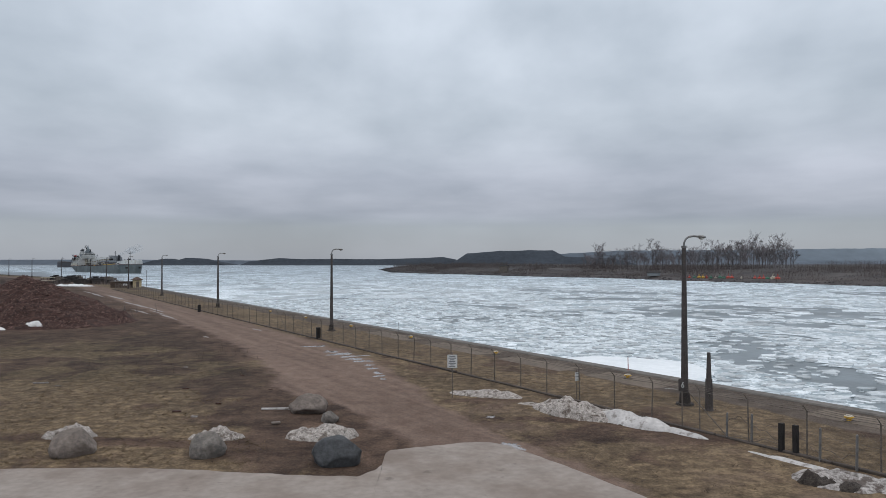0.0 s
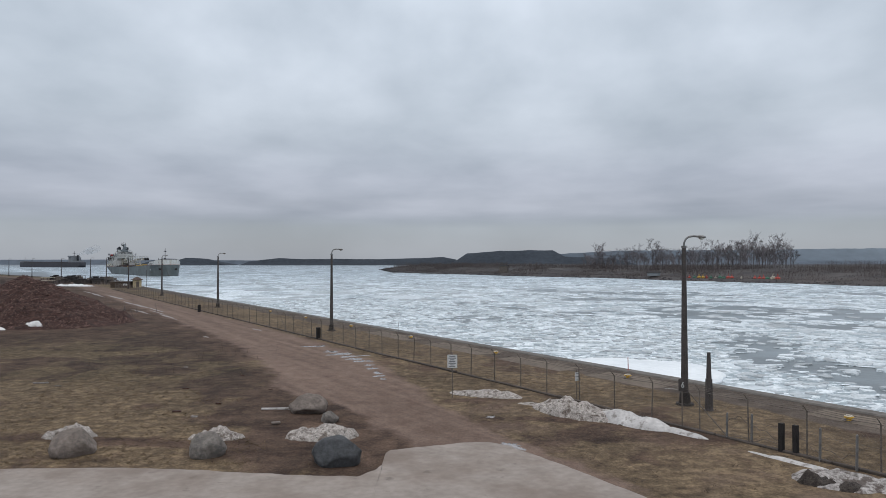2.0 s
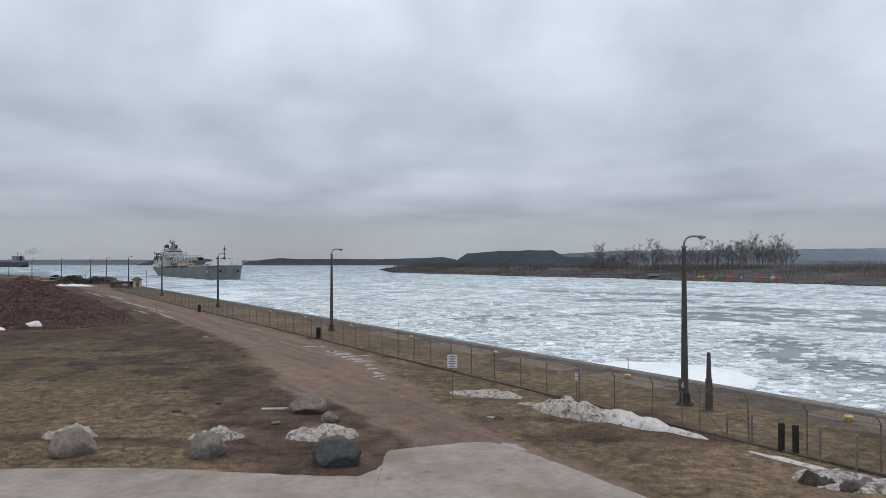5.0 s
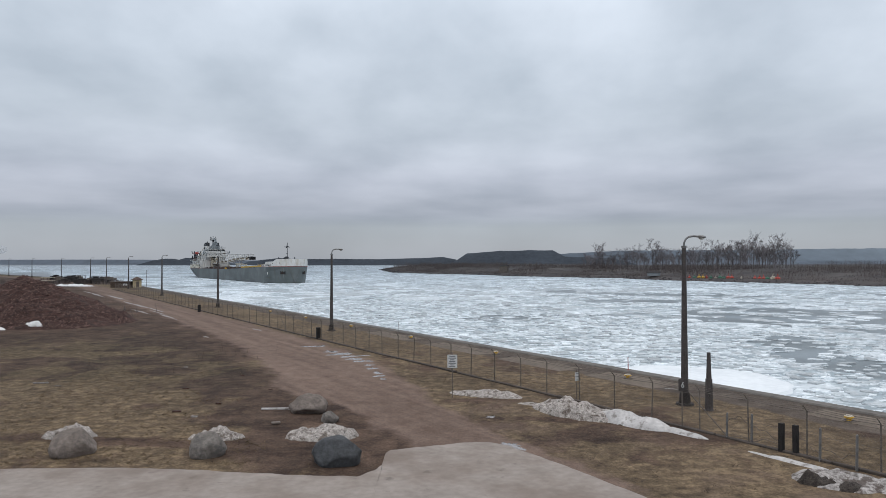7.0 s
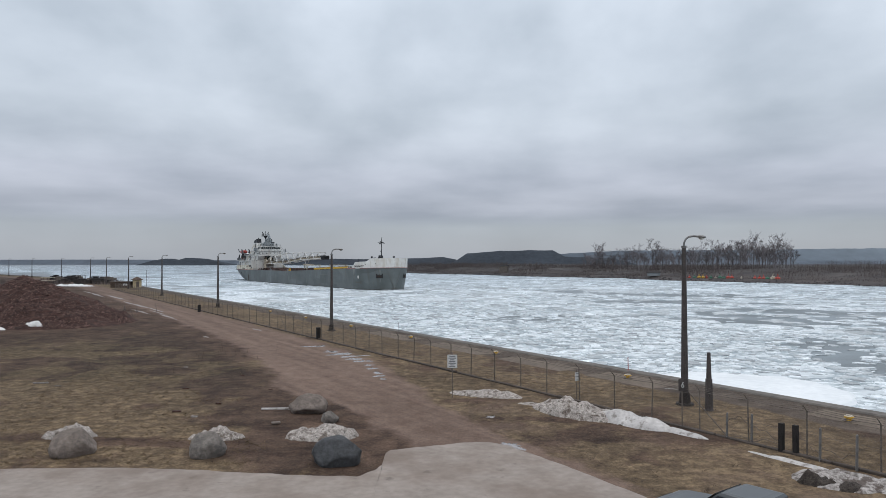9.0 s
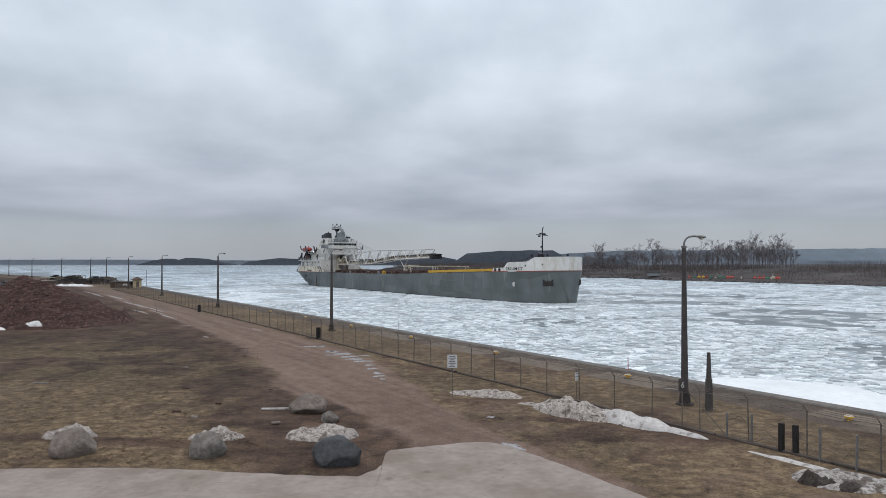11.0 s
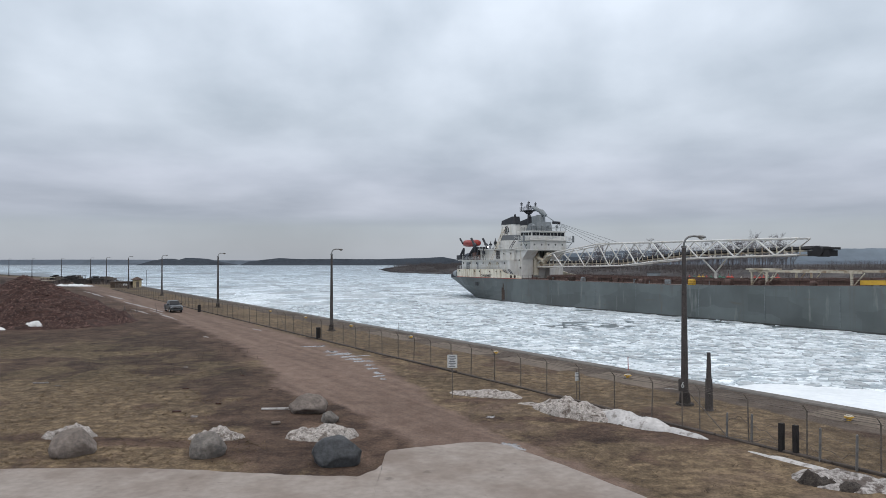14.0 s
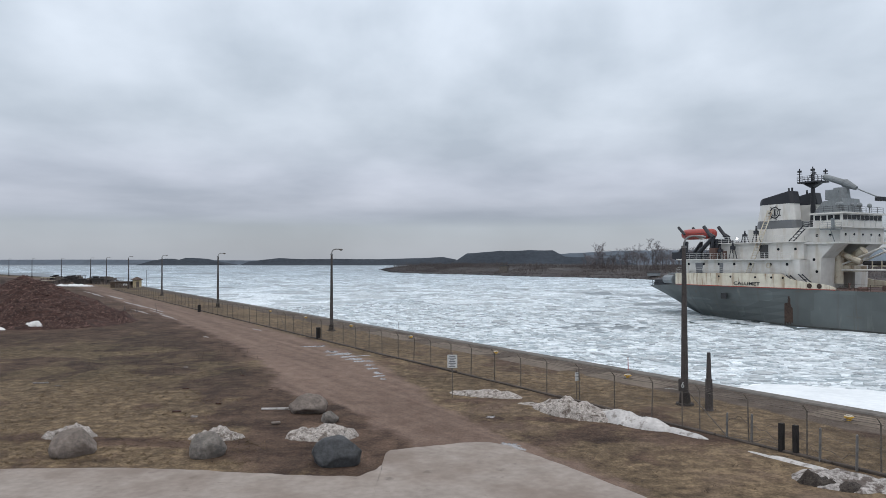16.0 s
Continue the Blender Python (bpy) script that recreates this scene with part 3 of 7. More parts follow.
M["hull"] = stain(hull_material(), (0.25, 0.265, 0.25), (0.55, 0.55, 0.10), 0.60, 0.70, 0.5, 10)
stain(M["hull"], (0.085, 0.088, 0.082), (0.9, 0.9, 0.09), 0.62, 0.72, 0.55, 10)
stain(M["hull"], (0.13, 0.085, 0.05), (0.5, 0.5, 0.07), 0.64, 0.74, 0.6, 10)
stain(M["hull"], (0.055, 0.060, 0.058), (0.05, 0.05, 0.03), 0.52, 0.66, 0.5, 8)
stain(M["hull"], (0.10, 0.075, 0.05), (0.12, 0.12, 0.55), 0.60, 0.70, 0.5, 10)
M["stained"] = stain(stained_white(), (0.20, 0.105, 0.04), (1.7, 0.6, 0.16), 0.55, 0.68, 0.85, 8)
M["waterline"] = mat("scraped_dark_waterline", (0.055, 0.058, 0.055), 0.7, var=0.4, scale=0.2)
M["louvre"] = mat("dark_louvre_paint", (0.05, 0.05, 0.052), 0.6, var=0.2, scale=1.0)
M["seam"] = mat("rubbed_grey_weld", (0.135, 0.155, 0.160), 0.6, var=0.4, scale=0.6)
M["boot"] = mat("black_boot_topping", (0.022, 0.022, 0.024), 0.6, var=0.3, scale=0.2)
M["white"] = stain(mat("white_ship_paint", (0.60, 0.595, 0.57), 0.5, var=0.12, scale=0.15, bump=0.05), (0.40, 0.34, 0.25), (0.9, 0.5, 0.14), 0.52, 0.74, 0.75, 9)
M["rail"] = mat("white_rail_paint", (0.55, 0.56, 0.55), 0.5, var=0.2, scale=0.6, bump=0.0)
M["black"] = mat("black_funnel_paint", (0.022, 0.024, 0.030), 0.5, var=0.2, scale=0.2, bump=0.05)
M["band"] = mat("grey_funnel_band", (0.15, 0.16, 0.17), 0.5, var=0.1, scale=0.2, bump=0.05)
M["machine"] = mat("grey_deck_machinery", (0.19, 0.21, 0.22), 0.5, var=0.2, scale=0.4, bump=0.1)
M["deck"] = mat("red_brown_deck", (0.085, 0.045, 0.038), 0.8, var=0.35, scale=0.2, second=(0.12, 0.075, 0.062))
M["hatch"] = mat("brown_hatch_covers", (0.10, 0.062, 0.052), 0.75, var=0.3, scale=0.4)
M["red"] = mat("red_stripe", (0.34, 0.06, 0.045), 0.6, var=0.2, scale=0.4, bump=0.0)
M["yellow"] = mat("yellow_paint", (0.52, 0.31, 0.035), 0.55, var=0.2, scale=0.3)
M["orange"] = mat("orange_lifeboat_plastic", (0.31, 0.046, 0.036), 0.4, var=0.12, scale=0.5, bump=0.0)
M["dark_glass"] = mat("dark_window_glass", (0.012, 0.014, 0.017), 0.10, var=0.1, scale=1.0, bump=0.0, spec=0.3)
M["rubber"] = mat("black_belt_rubber", (0.02, 0.02, 0.022), 0.8, var=0.3, scale=1.0)
M["rustiron"] = mat("rust_streak", (0.050, 0.033, 0.026), 0.9, var=0.5, scale=0.5)
M["cream"] = stain(mat("cream_paint", (0.50, 0.46, 0.37), 0.55, var=0.2, scale=0.3), (0.20, 0.12, 0.06), (0.7, 0.7, 0.5), 0.48, 0.62, 0.75, 8)


def glow(name, colour, strength):
    m = bpy.data.materials.new(name)
    m.use_nodes = True
    b = m.node_tree.nodes["Principled BSDF"]
    b.inputs["Base Color"].default_value = (*colour, 1)
    b.inputs["Emission Color"].default_value = (*colour, 1)
    b.inputs["Emission Strength"].default_value = strength
    return m


M["deck_lamp"] = glow("lit_deck_lamp", (0.95, 0.97, 1.0), 4.0)

freighter = tagged(new("cargo_ship"), "long grey self-unloading lake freighter under way through ice", "ship")


def hull_half(x):
    """Half beam at deck and at the waterline."""
    db = wb = 10.36
    if x > 178:
        db = 10.36 * max(0.0, (191.4 - x) / 13.4) ** 0.32
    if x < 18:
        db = 10.36 * max(0.0, (x + 0.9) / 18.9) ** 0.42
    if x > 174:
        wb = 10.36 * max(0.0, (190.4 - x) / 16.4) ** 0.40
    if x < 40:
        wb = 10.36 * max(0.0, (x - 13.5) / 26.5) ** 0.5
    return db, wb


def deck_z(x):
    return 6.15 + 1.75 * min(1.0, max(0.0, (x - 100) / 70)) + 0.3 * max(0.0, (x - 170) / 21) - 0.6 * max(0.0, (14 - x) / 14)


def hull_width(x, z):
    db, wb = hull_half(x)
    dz = deck_z(x)
    low = -3.0 if x > 13.5 else dz - 0.9 - (dz + 0.2) * (max(0.0, x) / 13.5) ** 1.15
    if x < 30:
        t = max(0.0, min(1.0, (z - max(low, 0.0)) / max(0.1, dz - max(low, 0.0))))
        return wb + (db - wb) * t ** 0.55, low
    t = max(0.0, min(1.0, z / dz))
    return wb + (db - wb) * t, low


def build_hull():
    bm = bmesh.new()
    rings = []
    xs = [-0.7, 0.0, 0.8, 2, 4, 6, 8, 10, 12, 13.4, 15, 17, 20, 24, 28, 34, 40] + list(range(48, 170, 8)) + [170, 174, 177, 180, 182, 184, 186, 187.5, 188.7, 189.6, 190.2, 190.7, 191.1, 191.3, 191.37, 191.395]
    for x in xs:
        dz = deck_z(x)
        _, low = hull_width(x, 0)
        half = []
        for k in range(9):
            z = low + (dz - low) * k / 8
            w, _ = hull_width(x, z)
            half.append((max(0.04, w), z))
        half[0] = (half[0][0] * 0.5, half[0][1])
        rings.append([(x, -h, z) for h, z in half] + [(x, h, z) for h, z in reversed(half)])
    loft(bm, rings)
    hull = part("hull", bm, M["hull"], freighter, "grey steel hull with weld seams and rust streaks", smooth=False)
    # weld seams and fenders
    for x, w in ((60, 0.1), (75.5, 0.16), (88, 0.1), (104, 0.16), (118, 0.12), (131, 0.14), (146, 0.12), (160, 0.1)):
        bm = bmesh.new()
        box(bm, x, x + w, -10.40, -10.36, 0.6, deck_z(x) - 0.25)
        part("seam", bm, M["seam"], hull)
    bm = bmesh.new()
    for k in range(11):
        foot = 0.15 + 0.5 * abs(math.sin(k * 2.3))
        head = deck_z(39) - (0.1 + 0.55 * abs(k - 4) + 0.3 * math.sin(k * 1.7))
        w_ = hull_width(38.6 + 0.15 * k, 2.0)[0]
        box(bm, 38.5 + 0.15 * k, 38.66 + 0.15 * k, -w_ - 0.035 - 0.004 * (k % 3), -w_ + 0.05, foot, head)
    part("rust_streak", bm, M["rustiron"], hull)
    bm = bmesh.new()
    rings = []
    for x in [15, 17, 20, 24, 28, 34, 40, 60, 100, 140, 170, 174, 177, 180, 182, 184, 186, 187.5, 188.7, 189.6, 190.2, 190.5]:
        rings.append([(x, sgn * (hull_width(x, z)[0] + 0.03), z) for sgn, z in ((-1, -0.2), (-1, 0.28), (1, 0.28), (1, -0.2))])
    loft(bm, rings)
    part("boot_topping", bm, M["waterline"], hull)
    # bow marks
    bm = bmesh.new()
    for k in range(16):
        t0, t1 = k * math.pi / 8, (k + 1) * math.pi / 8
        rod(bm, (179 + 0.55 * math.cos(t0), -10.33, 4.8 + 0.55 * math.sin(t0)), (179 + 0.55 * math.cos(t1), -10.33, 4.8 + 0.55 * math.sin(t1)), 0.08, n=5)
    for k in range(4):
        t = k * math.pi / 4
        rod(bm, (179 - 0.5 * math.cos(t), -10.33, 4.8 - 0.5 * math.sin(t)), (179 + 0.5 * math.cos(t), -10.33, 4.8 + 0.5 * math.sin(t)), 0.05, n=5)
    part("thruster_mark", bm, M["white"], hull, "white crossed circle mark")
    for sgn in (-1, 1):
        bm = bmesh.new()
        y0, y1 = hull_width(187.9, 5.3)[0], hull_width(189.7, 5.3)[0]
        ang = math.atan2(y1 - y0, 1.8)
        m_ = Matrix.Translation((188.8, sgn * (y0 + y1) / 2, 5.3)) @ Matrix.Rotation(sgn * ang, 4, "Z")
        box(bm, -1.5, 1.5, -0.12, 0.12, -0.85, 0.85, m_)
        pocket = part("anchor_pocket", bm, M["boot"], hull, "dark recessed anchor pocket")
        bm = bmesh.new()
        m2 = m_ @ Matrix.Translation((0, sgn * 0.2, -0.2))
        box(bm, -0.9, 0.9, -0.15, 0.15, -0.35, 0.1, m2)
        box(bm, -0.15, 0.15, -0.12, 0.12, -0.2, 0.8, m2)
        part("anchor", bm, M["rustiron"], pocket)
    return hull


hull = build_hull()


def bulwark(name, xs, tops, material, inset=0.02, thick=0.35, lift=0.0):
    """Plating that follows the deck edge round both sides."""
    bm = bmesh.new()
    for sgn in (-1, 1):
        prev = None
        for x, z in zip(xs, tops):
            w = max(0.05, hull_half(x)[0] + inset)
            flare = 0.25 * max(0.0, (x - 184) / 7)
            z0 = deck_z(x) + lift
            ring = [bm.verts.new(p) for p in ((x, sgn * w, z0), (x + flare, sgn * (w + 0.02), z), (x + flare, sgn * max(0.02, w - thick), z), (x, sgn * max(0.02, w - thick), z0))]
            if prev:
                for i in range(4):
                    j = (i + 1) % 4
                    vs = (prev[i], prev[j], ring[j], ring[i])
                    bm.faces.new(vs if sgn > 0 else vs[::-1])
            prev = ring
    return part(name, bm, material, freighter)


fxs = [169.0, 169.8, 172, 174.4, 175.0, 175.6, 176.2, 178, 180, 182, 183.4, 184.2, 185, 186, 187.2, 188.4, 189.4, 190.1, 190.7, 191.1, 191.3, 191.37, 191.395, 191.4]
ftop = [8.0, 8.9, 8.95, 9.05, 9.4, 10.0, 10.4, 10.5, 10.55, 10.6, 10.65, 10.9, 11.4, 11.75, 11.8, 11.8, 11.82, 11.85, 11.88, 11.9, 11.9, 11.9, 11.9, 11.9]
forecastle = bulwark("forecastle", fxs, ftop, M["white"])
bxs = [168.5, 172, 176, 180, 182, 184, 186, 187.5, 188.7, 189.6, 190.2, 190.7, 191.1, 191.3, 191.37, 191.395, 191.4]
bulwark("red_stripe", bxs, [deck_z(x) + 0.16 for x in bxs], M["red"], 0.06)
sxs = [13.6, 15, 17, 20, 26, 32, 38, 39.2, 41, 44, 46, 47.6]
bulwark("poop_bulwark", sxs, [8.35, 8.4, 8.45, 8.5, 8.55, 8.6, 8.6, 7.9, 7.5, 7.2, 7.0, 6.5], M["stained"], 0.02)
bulwark("red_stripe", [13.6, 17, 20, 30, 40, 47.6], [deck_z(x) + 0.13 for x in (13.6, 17, 20, 30, 40, 47.6)], M["red"], 0.06)
bulwark("yellow_rail", [134, 145, 155, 168.9], [deck_z(x) + 0.85 for x in (134, 145, 155, 168.9)], M["yellow"], -0.3, 0.2, 0.15)

# main deck, hatches and coamings
bm = bmesh.new()
rings = []
for x in [0.5, 4, 8, 14, 20, 40, 100, 135, 170, 178, 182, 186, 189]:
    w = hull_half(x)[0] - 0.35
    rings.append([(x, -w, deck_z(x) + 0.02), (x, w, deck_z(x) + 0.02), (x, w, deck_z(x) - 0.2), (x, -w, deck_z(x) - 0.2)])
loft(bm, rings)
part("main_deck", bm, M["deck"], freighter, "red-brown steel deck")
bm = bmesh.new()
box(bm, 178, 190, -4.5, 4.5, 8.1, 10.3)
part("forecastle_deck", bm, M["machine"], freighter)
bm = bmesh.new()
rings = []
for x in (52, 100, 135, 166):
    rings.append([(x, -5.6, deck_z(x)), (x, -5.6, deck_z(x) + 0.75), (x, 5.6, deck_z(x) + 0.75), (x, 5.6, deck_z(x))])
loft(bm, rings)
part("hatch_coaming", bm, M["hatch"], freighter)
for k in range(19):
    x = 53.5 + 6.0 * k
    bm = bmesh.new()
    box(bm, x, x + 4.4, -5.9, 5.9, deck_z(x) + 0.75, deck_z(x) + 1.05)
    for j in range(3):
        box(bm, x + 0.5 + 1.6 * j, x + 0.7 + 1.6 * j, -5.8, 5.8, deck_z(x) + 1.05, deck_z(x) + 1.2)
    part("hatch_cover", bm, M["hatch"], freighter)


def rail(bm, pts, h=1.05, gap=1.6, r=0.035, lines=3):
    """Posts and bars along a line of points."""
    for p, q in zip(pts, pts[1:]):
        p, q = Vector(p), Vector(q)
        n_ = max(1, int((q - p).length / gap))
        for k in range(n_ + 1):
            b_ = p.lerp(q, k / n_)
            rod(bm, b_, b_ + Vector((0, 0, h)), r, n=4, caps=False)
        for k in range(lines):
            z = Vector((0, 0, h * (k + 1) / lines))
            rod(bm, p + z, q + z, r * 0.8, n=4, caps=False)


for sgn in (-1, 1):
    bm = bmesh.new()
    rail(bm, [(x, sgn * 10.15, deck_z(x)) for x in (48, 70, 100, 134)], 1.0, 2.4, 0.03)
    part("deck_rail", bm, M["rustiron"], freighter)

rnd = random.Random(77)
for k in range(80):
    x = rnd.uniform(46, 166) if k < 55 else rnd.uniform(46, 96)
    y = rnd.choice((-1, -1, 1)) * rnd.uniform(6.6, 9.6)
    bm = bmesh.new()
    w_, d_, h_ = rnd.uniform(0.2, 0.8), rnd.uniform(0.2, 0.6), rnd.uniform(0.4, 1.1)
    if rnd.random() < 0.5:
        rod(bm, (x, y, deck_z(x)), (x, y, deck_z(x) + h_), w_ * 0.3, w_ * 0.22, 8)
        rod(bm, (x, y, deck_z(x) + h_), (x, y, deck_z(x) + h_ + 0.15), w_ * 0.4, w_ * 0.35, 8)
    else:
        box(bm, x - w_, x + w_, y - d_, y + d_, deck_z(x), deck_z(x) + h_ * 0.7)
        rod(bm, (x - w_, y, deck_z(x) + h_ * 0.7), (x + w_, y, deck_z(x) + h_ * 0.7), d_ * 0.8, n=8)
    part("deck_fitting", bm, rnd.choice((M["deck"], M["deck"], M["hatch"], M["rustiron"], M["rustiron"], M["rustiron"], M["machine"])), freighter)
bm = bmesh.new()
box(bm, 101.0, 102.2, -9.7, -8.9, 6.2, 7.0)
rod(bm, (101.0, -9.3, 7.0), (102.2, -9.3, 7.0), 0.38, n=10)
part("winch_cover", bm, M["yellow"], freighter, "bright yellow winch cover")
for x, n_ in ((170.7, 0), (172.6, 0)):
    bm = bmesh.new()
    for k in range(12):
        t0, t1 = k * math.pi / 6, (k + 1) * math.pi / 6
        rod(bm, (x + 0.42 * math.cos(t0), -10.42, 8.45 + 0.36 * math.sin(t0)), (x + 0.42 * math.cos(t1), -10.42, 8.45 + 0.36 * math.sin(t1)), 0.12, n=6)
    part("fairlead", bm, M["rustiron"], freighter, "rusty round fairlead")
    bm = bmesh.new()
    rod(bm, (x, -10.36, 8.45), (x, -10.45, 8.45), 0.33, n=12)
    part("fairlead_hole", bm, M["boot"], freighter)
for x in (43.2, 44.9):
    bm = bmesh.new()
    rod(bm, (x, -10.3, 6.75), (x, -10.47, 6.75), 0.42, n=12)
    part("fairlead", bm, M["rustiron"], freighter, "rusty round fairlead")


# hatch crane
def hatch_crane():
    crane = part("hatch_crane", bmesh.new(), M["cream"], freighter, "cream travelling hatch crane across the deck")
    bm = bmesh.new()
    box(bm, 112, 132, -6.45, -6.05, 8.8, 9.2)
    part("girder", bm, M["cream"], crane)
    bm = bmesh.new()
    box(bm, 112, 132, 6.05, 6.45, 8.8, 9.2)
    part("girder", bm, M["cream"], crane)
    for x in (112.5, 115.5, 130.5):
        for y in (-6.3, 6.3):
            bm = bmesh.new()
            box(bm, x - 0.16, x + 0.16, y - 0.16, y + 0.16, 6.3, 8.85)
            rod(bm, (x, y, 6.5), (x + 2.0, y, 8.8), 0.10, n=6)
            part("leg", bm, M["cream"], crane)
    bm = bmesh.new()
    box(bm, 111.6, 116.2, -6.8, -3.2, 9.2, 9.45)
    rod(bm, (112, -6, 9.4), (115.6, -6, 8.2), 0.15, n=6)
    part("platform", bm, M["cream"], crane)


hatch_crane()


# unloading boom
def boom_lines(s):
    bottom = np.interp(s, (41, 74, 91.5, 120), (9.2, 9.6, 11.2, 11.9))
    top = np.interp(s, (41, 50, 67, 120), (9.9, 13.0, 14.9, 14.75))
    return float(bottom), float(top)


def boom():
    body = part("unloading_boom", bmesh.new(), M["white"], freighter, "long white lattice unloading boom")
    bays = [41 + 8.6 * k for k in range(10)]
    for sgn in (-1, 1):
        y = 2.1 * sgn
        bm = bmesh.new()
        for p, q in zip(bays, bays[1:]):
            rod(bm, (p, y, boom_lines(p)[0]), (q, y, boom_lines(q)[0]), 0.17, n=6)
        part("bottom_chord", bm, M["white"], body)
        for p, q in zip(bays, bays[1:]):
            bm = bmesh.new()
            start = (p, y, boom_lines(p)[0]) if p == bays[0] else (p, y * 0.8, boom_lines(p)[1])
            rod(bm, start, (q, y * 0.8, boom_lines(q)[1]), 0.16, n=6)
            part("top_chord", bm, M["white"], body)
        for k, (p, q) in enumerate(zip(bays[1:], bays[2:])):
            mid = (p + q) / 2
            bm = bmesh.new()
            rod(bm, (p, y * 0.8, boom_lines(p)[1]), (mid, y, boom_lines(mid)[0]), 0.16, n=5)
            rod(bm, (mid, y, boom_lines(mid)[0]), (q, y * 0.8, boom_lines(q)[1]), 0.14, n=5)
            part("brace", bm, M["white"], body)
    for p in bays[1:]:
        bm = bmesh.new()
        rod(bm, (p, -1.7, boom_lines(p)[1]), (p, 1.7, boom_lines(p)[1]), 0.09, n=5)
        part("cross_tie", bm, M["white"], body)
        bm = bmesh.new()
        rod(bm, (p, -2.1, boom_lines(p)[0]), (p, 2.1, boom_lines(p)[0]), 0.09, n=5)
        part("cross_tie", bm, M["white"], body)
    bm = bmesh.new()
    rings = []
    for s in (46, 74, 92, 121):
        z = boom_lines(s)[0] + 1.05
        rings.append([(s, -0.9, z), (s, -0.5, z + 0.45), (s, 0.5, z + 0.45), (s, 0.9, z), (s, 0.5, z - 0.2), (s, -0.5, z - 0.2)])
    loft(bm, rings)
    part("conveyor_belt", bm, M["rubber"], body, "black rubber conveyor belt")
    for k in range(48):
        s = 48 + 1.5 * k
        bm = bmesh.new()
        z = boom_lines(s)[0]
        box(bm, s, s + 0.2, -1.5, 1.5, z + 0.55, z + 0.8)
        box(bm, s, s + 0.12, -1.6, -1.45, z + 0.1, z + 1.5)
        part("belt_roller", bm, M["cream"], body)
    bm = bmesh.new()
    rail(bm, [(62, -2.4, 11.0), (92, -2.4, 12.6), (119, -2.4, 13.1)], 0.8, 2.2, 0.03, 2)
    part("walkway_rail", bm, M["rail"], body)
    bm = bmesh.new()
    rod(bm, (121.8, -1.6, 12.4), (121.8, 1.6, 12.4), 0.9, n=14)
    box(bm, 119.8, 123.6, -1.3, 1.3, 11.6, 12.6)
    box(bm, 120.4, 124.3, -1.0, 1.0, 12.7, 13.1)
    part("head_pulley", bm, M["rubber"], body, "black boom-end pulley housing")
    bm = bmesh.new()
    rod(bm, (96.2, 0, 11.2), (99.4, 0, 8.4), 0.16, n=6)
    rod(bm, (102.2, 0, 11.4), (99.4, 0, 8.4), 0.16, n=6)
    rod(bm, (99.4, 0, 8.4), (99.4, 0, 7.3), 0.3, n=6)
    part("boom_rest", bm, M["white"], body)
    for y in (-1.2, -0.4, 0.4, 1.2):
        bm = bmesh.new()
        rod(bm, (49.5, y * 0.6, 20.6), (68 + 3 * y, y, 14.9), 0.035, n=4)
        part("hoist_cable", bm, M["boot"], body)


boom()


# after house
def window_row(bm, x0, x1, y, z0, z1, count, fill=0.8, out=0.03):
    step = (x1 - x0) / count
    for k in range(count):
        c = x0 + step * (k + 0.5)
        box(bm, c - step * fill / 2, c + step * fill / 2, y - out, y + out, z0, z1)


def porthole(house, x, y, z, r=0.24):
    bm = bmesh.new()
    rod(bm, (x, y + 0.02, z), (x, y - 0.05, z), r, n=10)
    part("porthole", bm, M["dark_glass"], house)


def plan_box(bm, x0, x1, w, z0, z1, round_aft=0.0):
    if round_aft:
        poly = [(x1, -w), (x1, w), (x0 + round_aft, w), (x0 + round_aft * 0.35, w * 0.92), (x0, w * 0.7), (x0, -w * 0.7), (x0 + round_aft * 0.35, -w * 0.92), (x0 + round_aft, -w)]
    else:
        poly = [(x0, -w), (x1, -w), (x1, w), (x0, w)]
    prism(bm, poly, z0, z1)


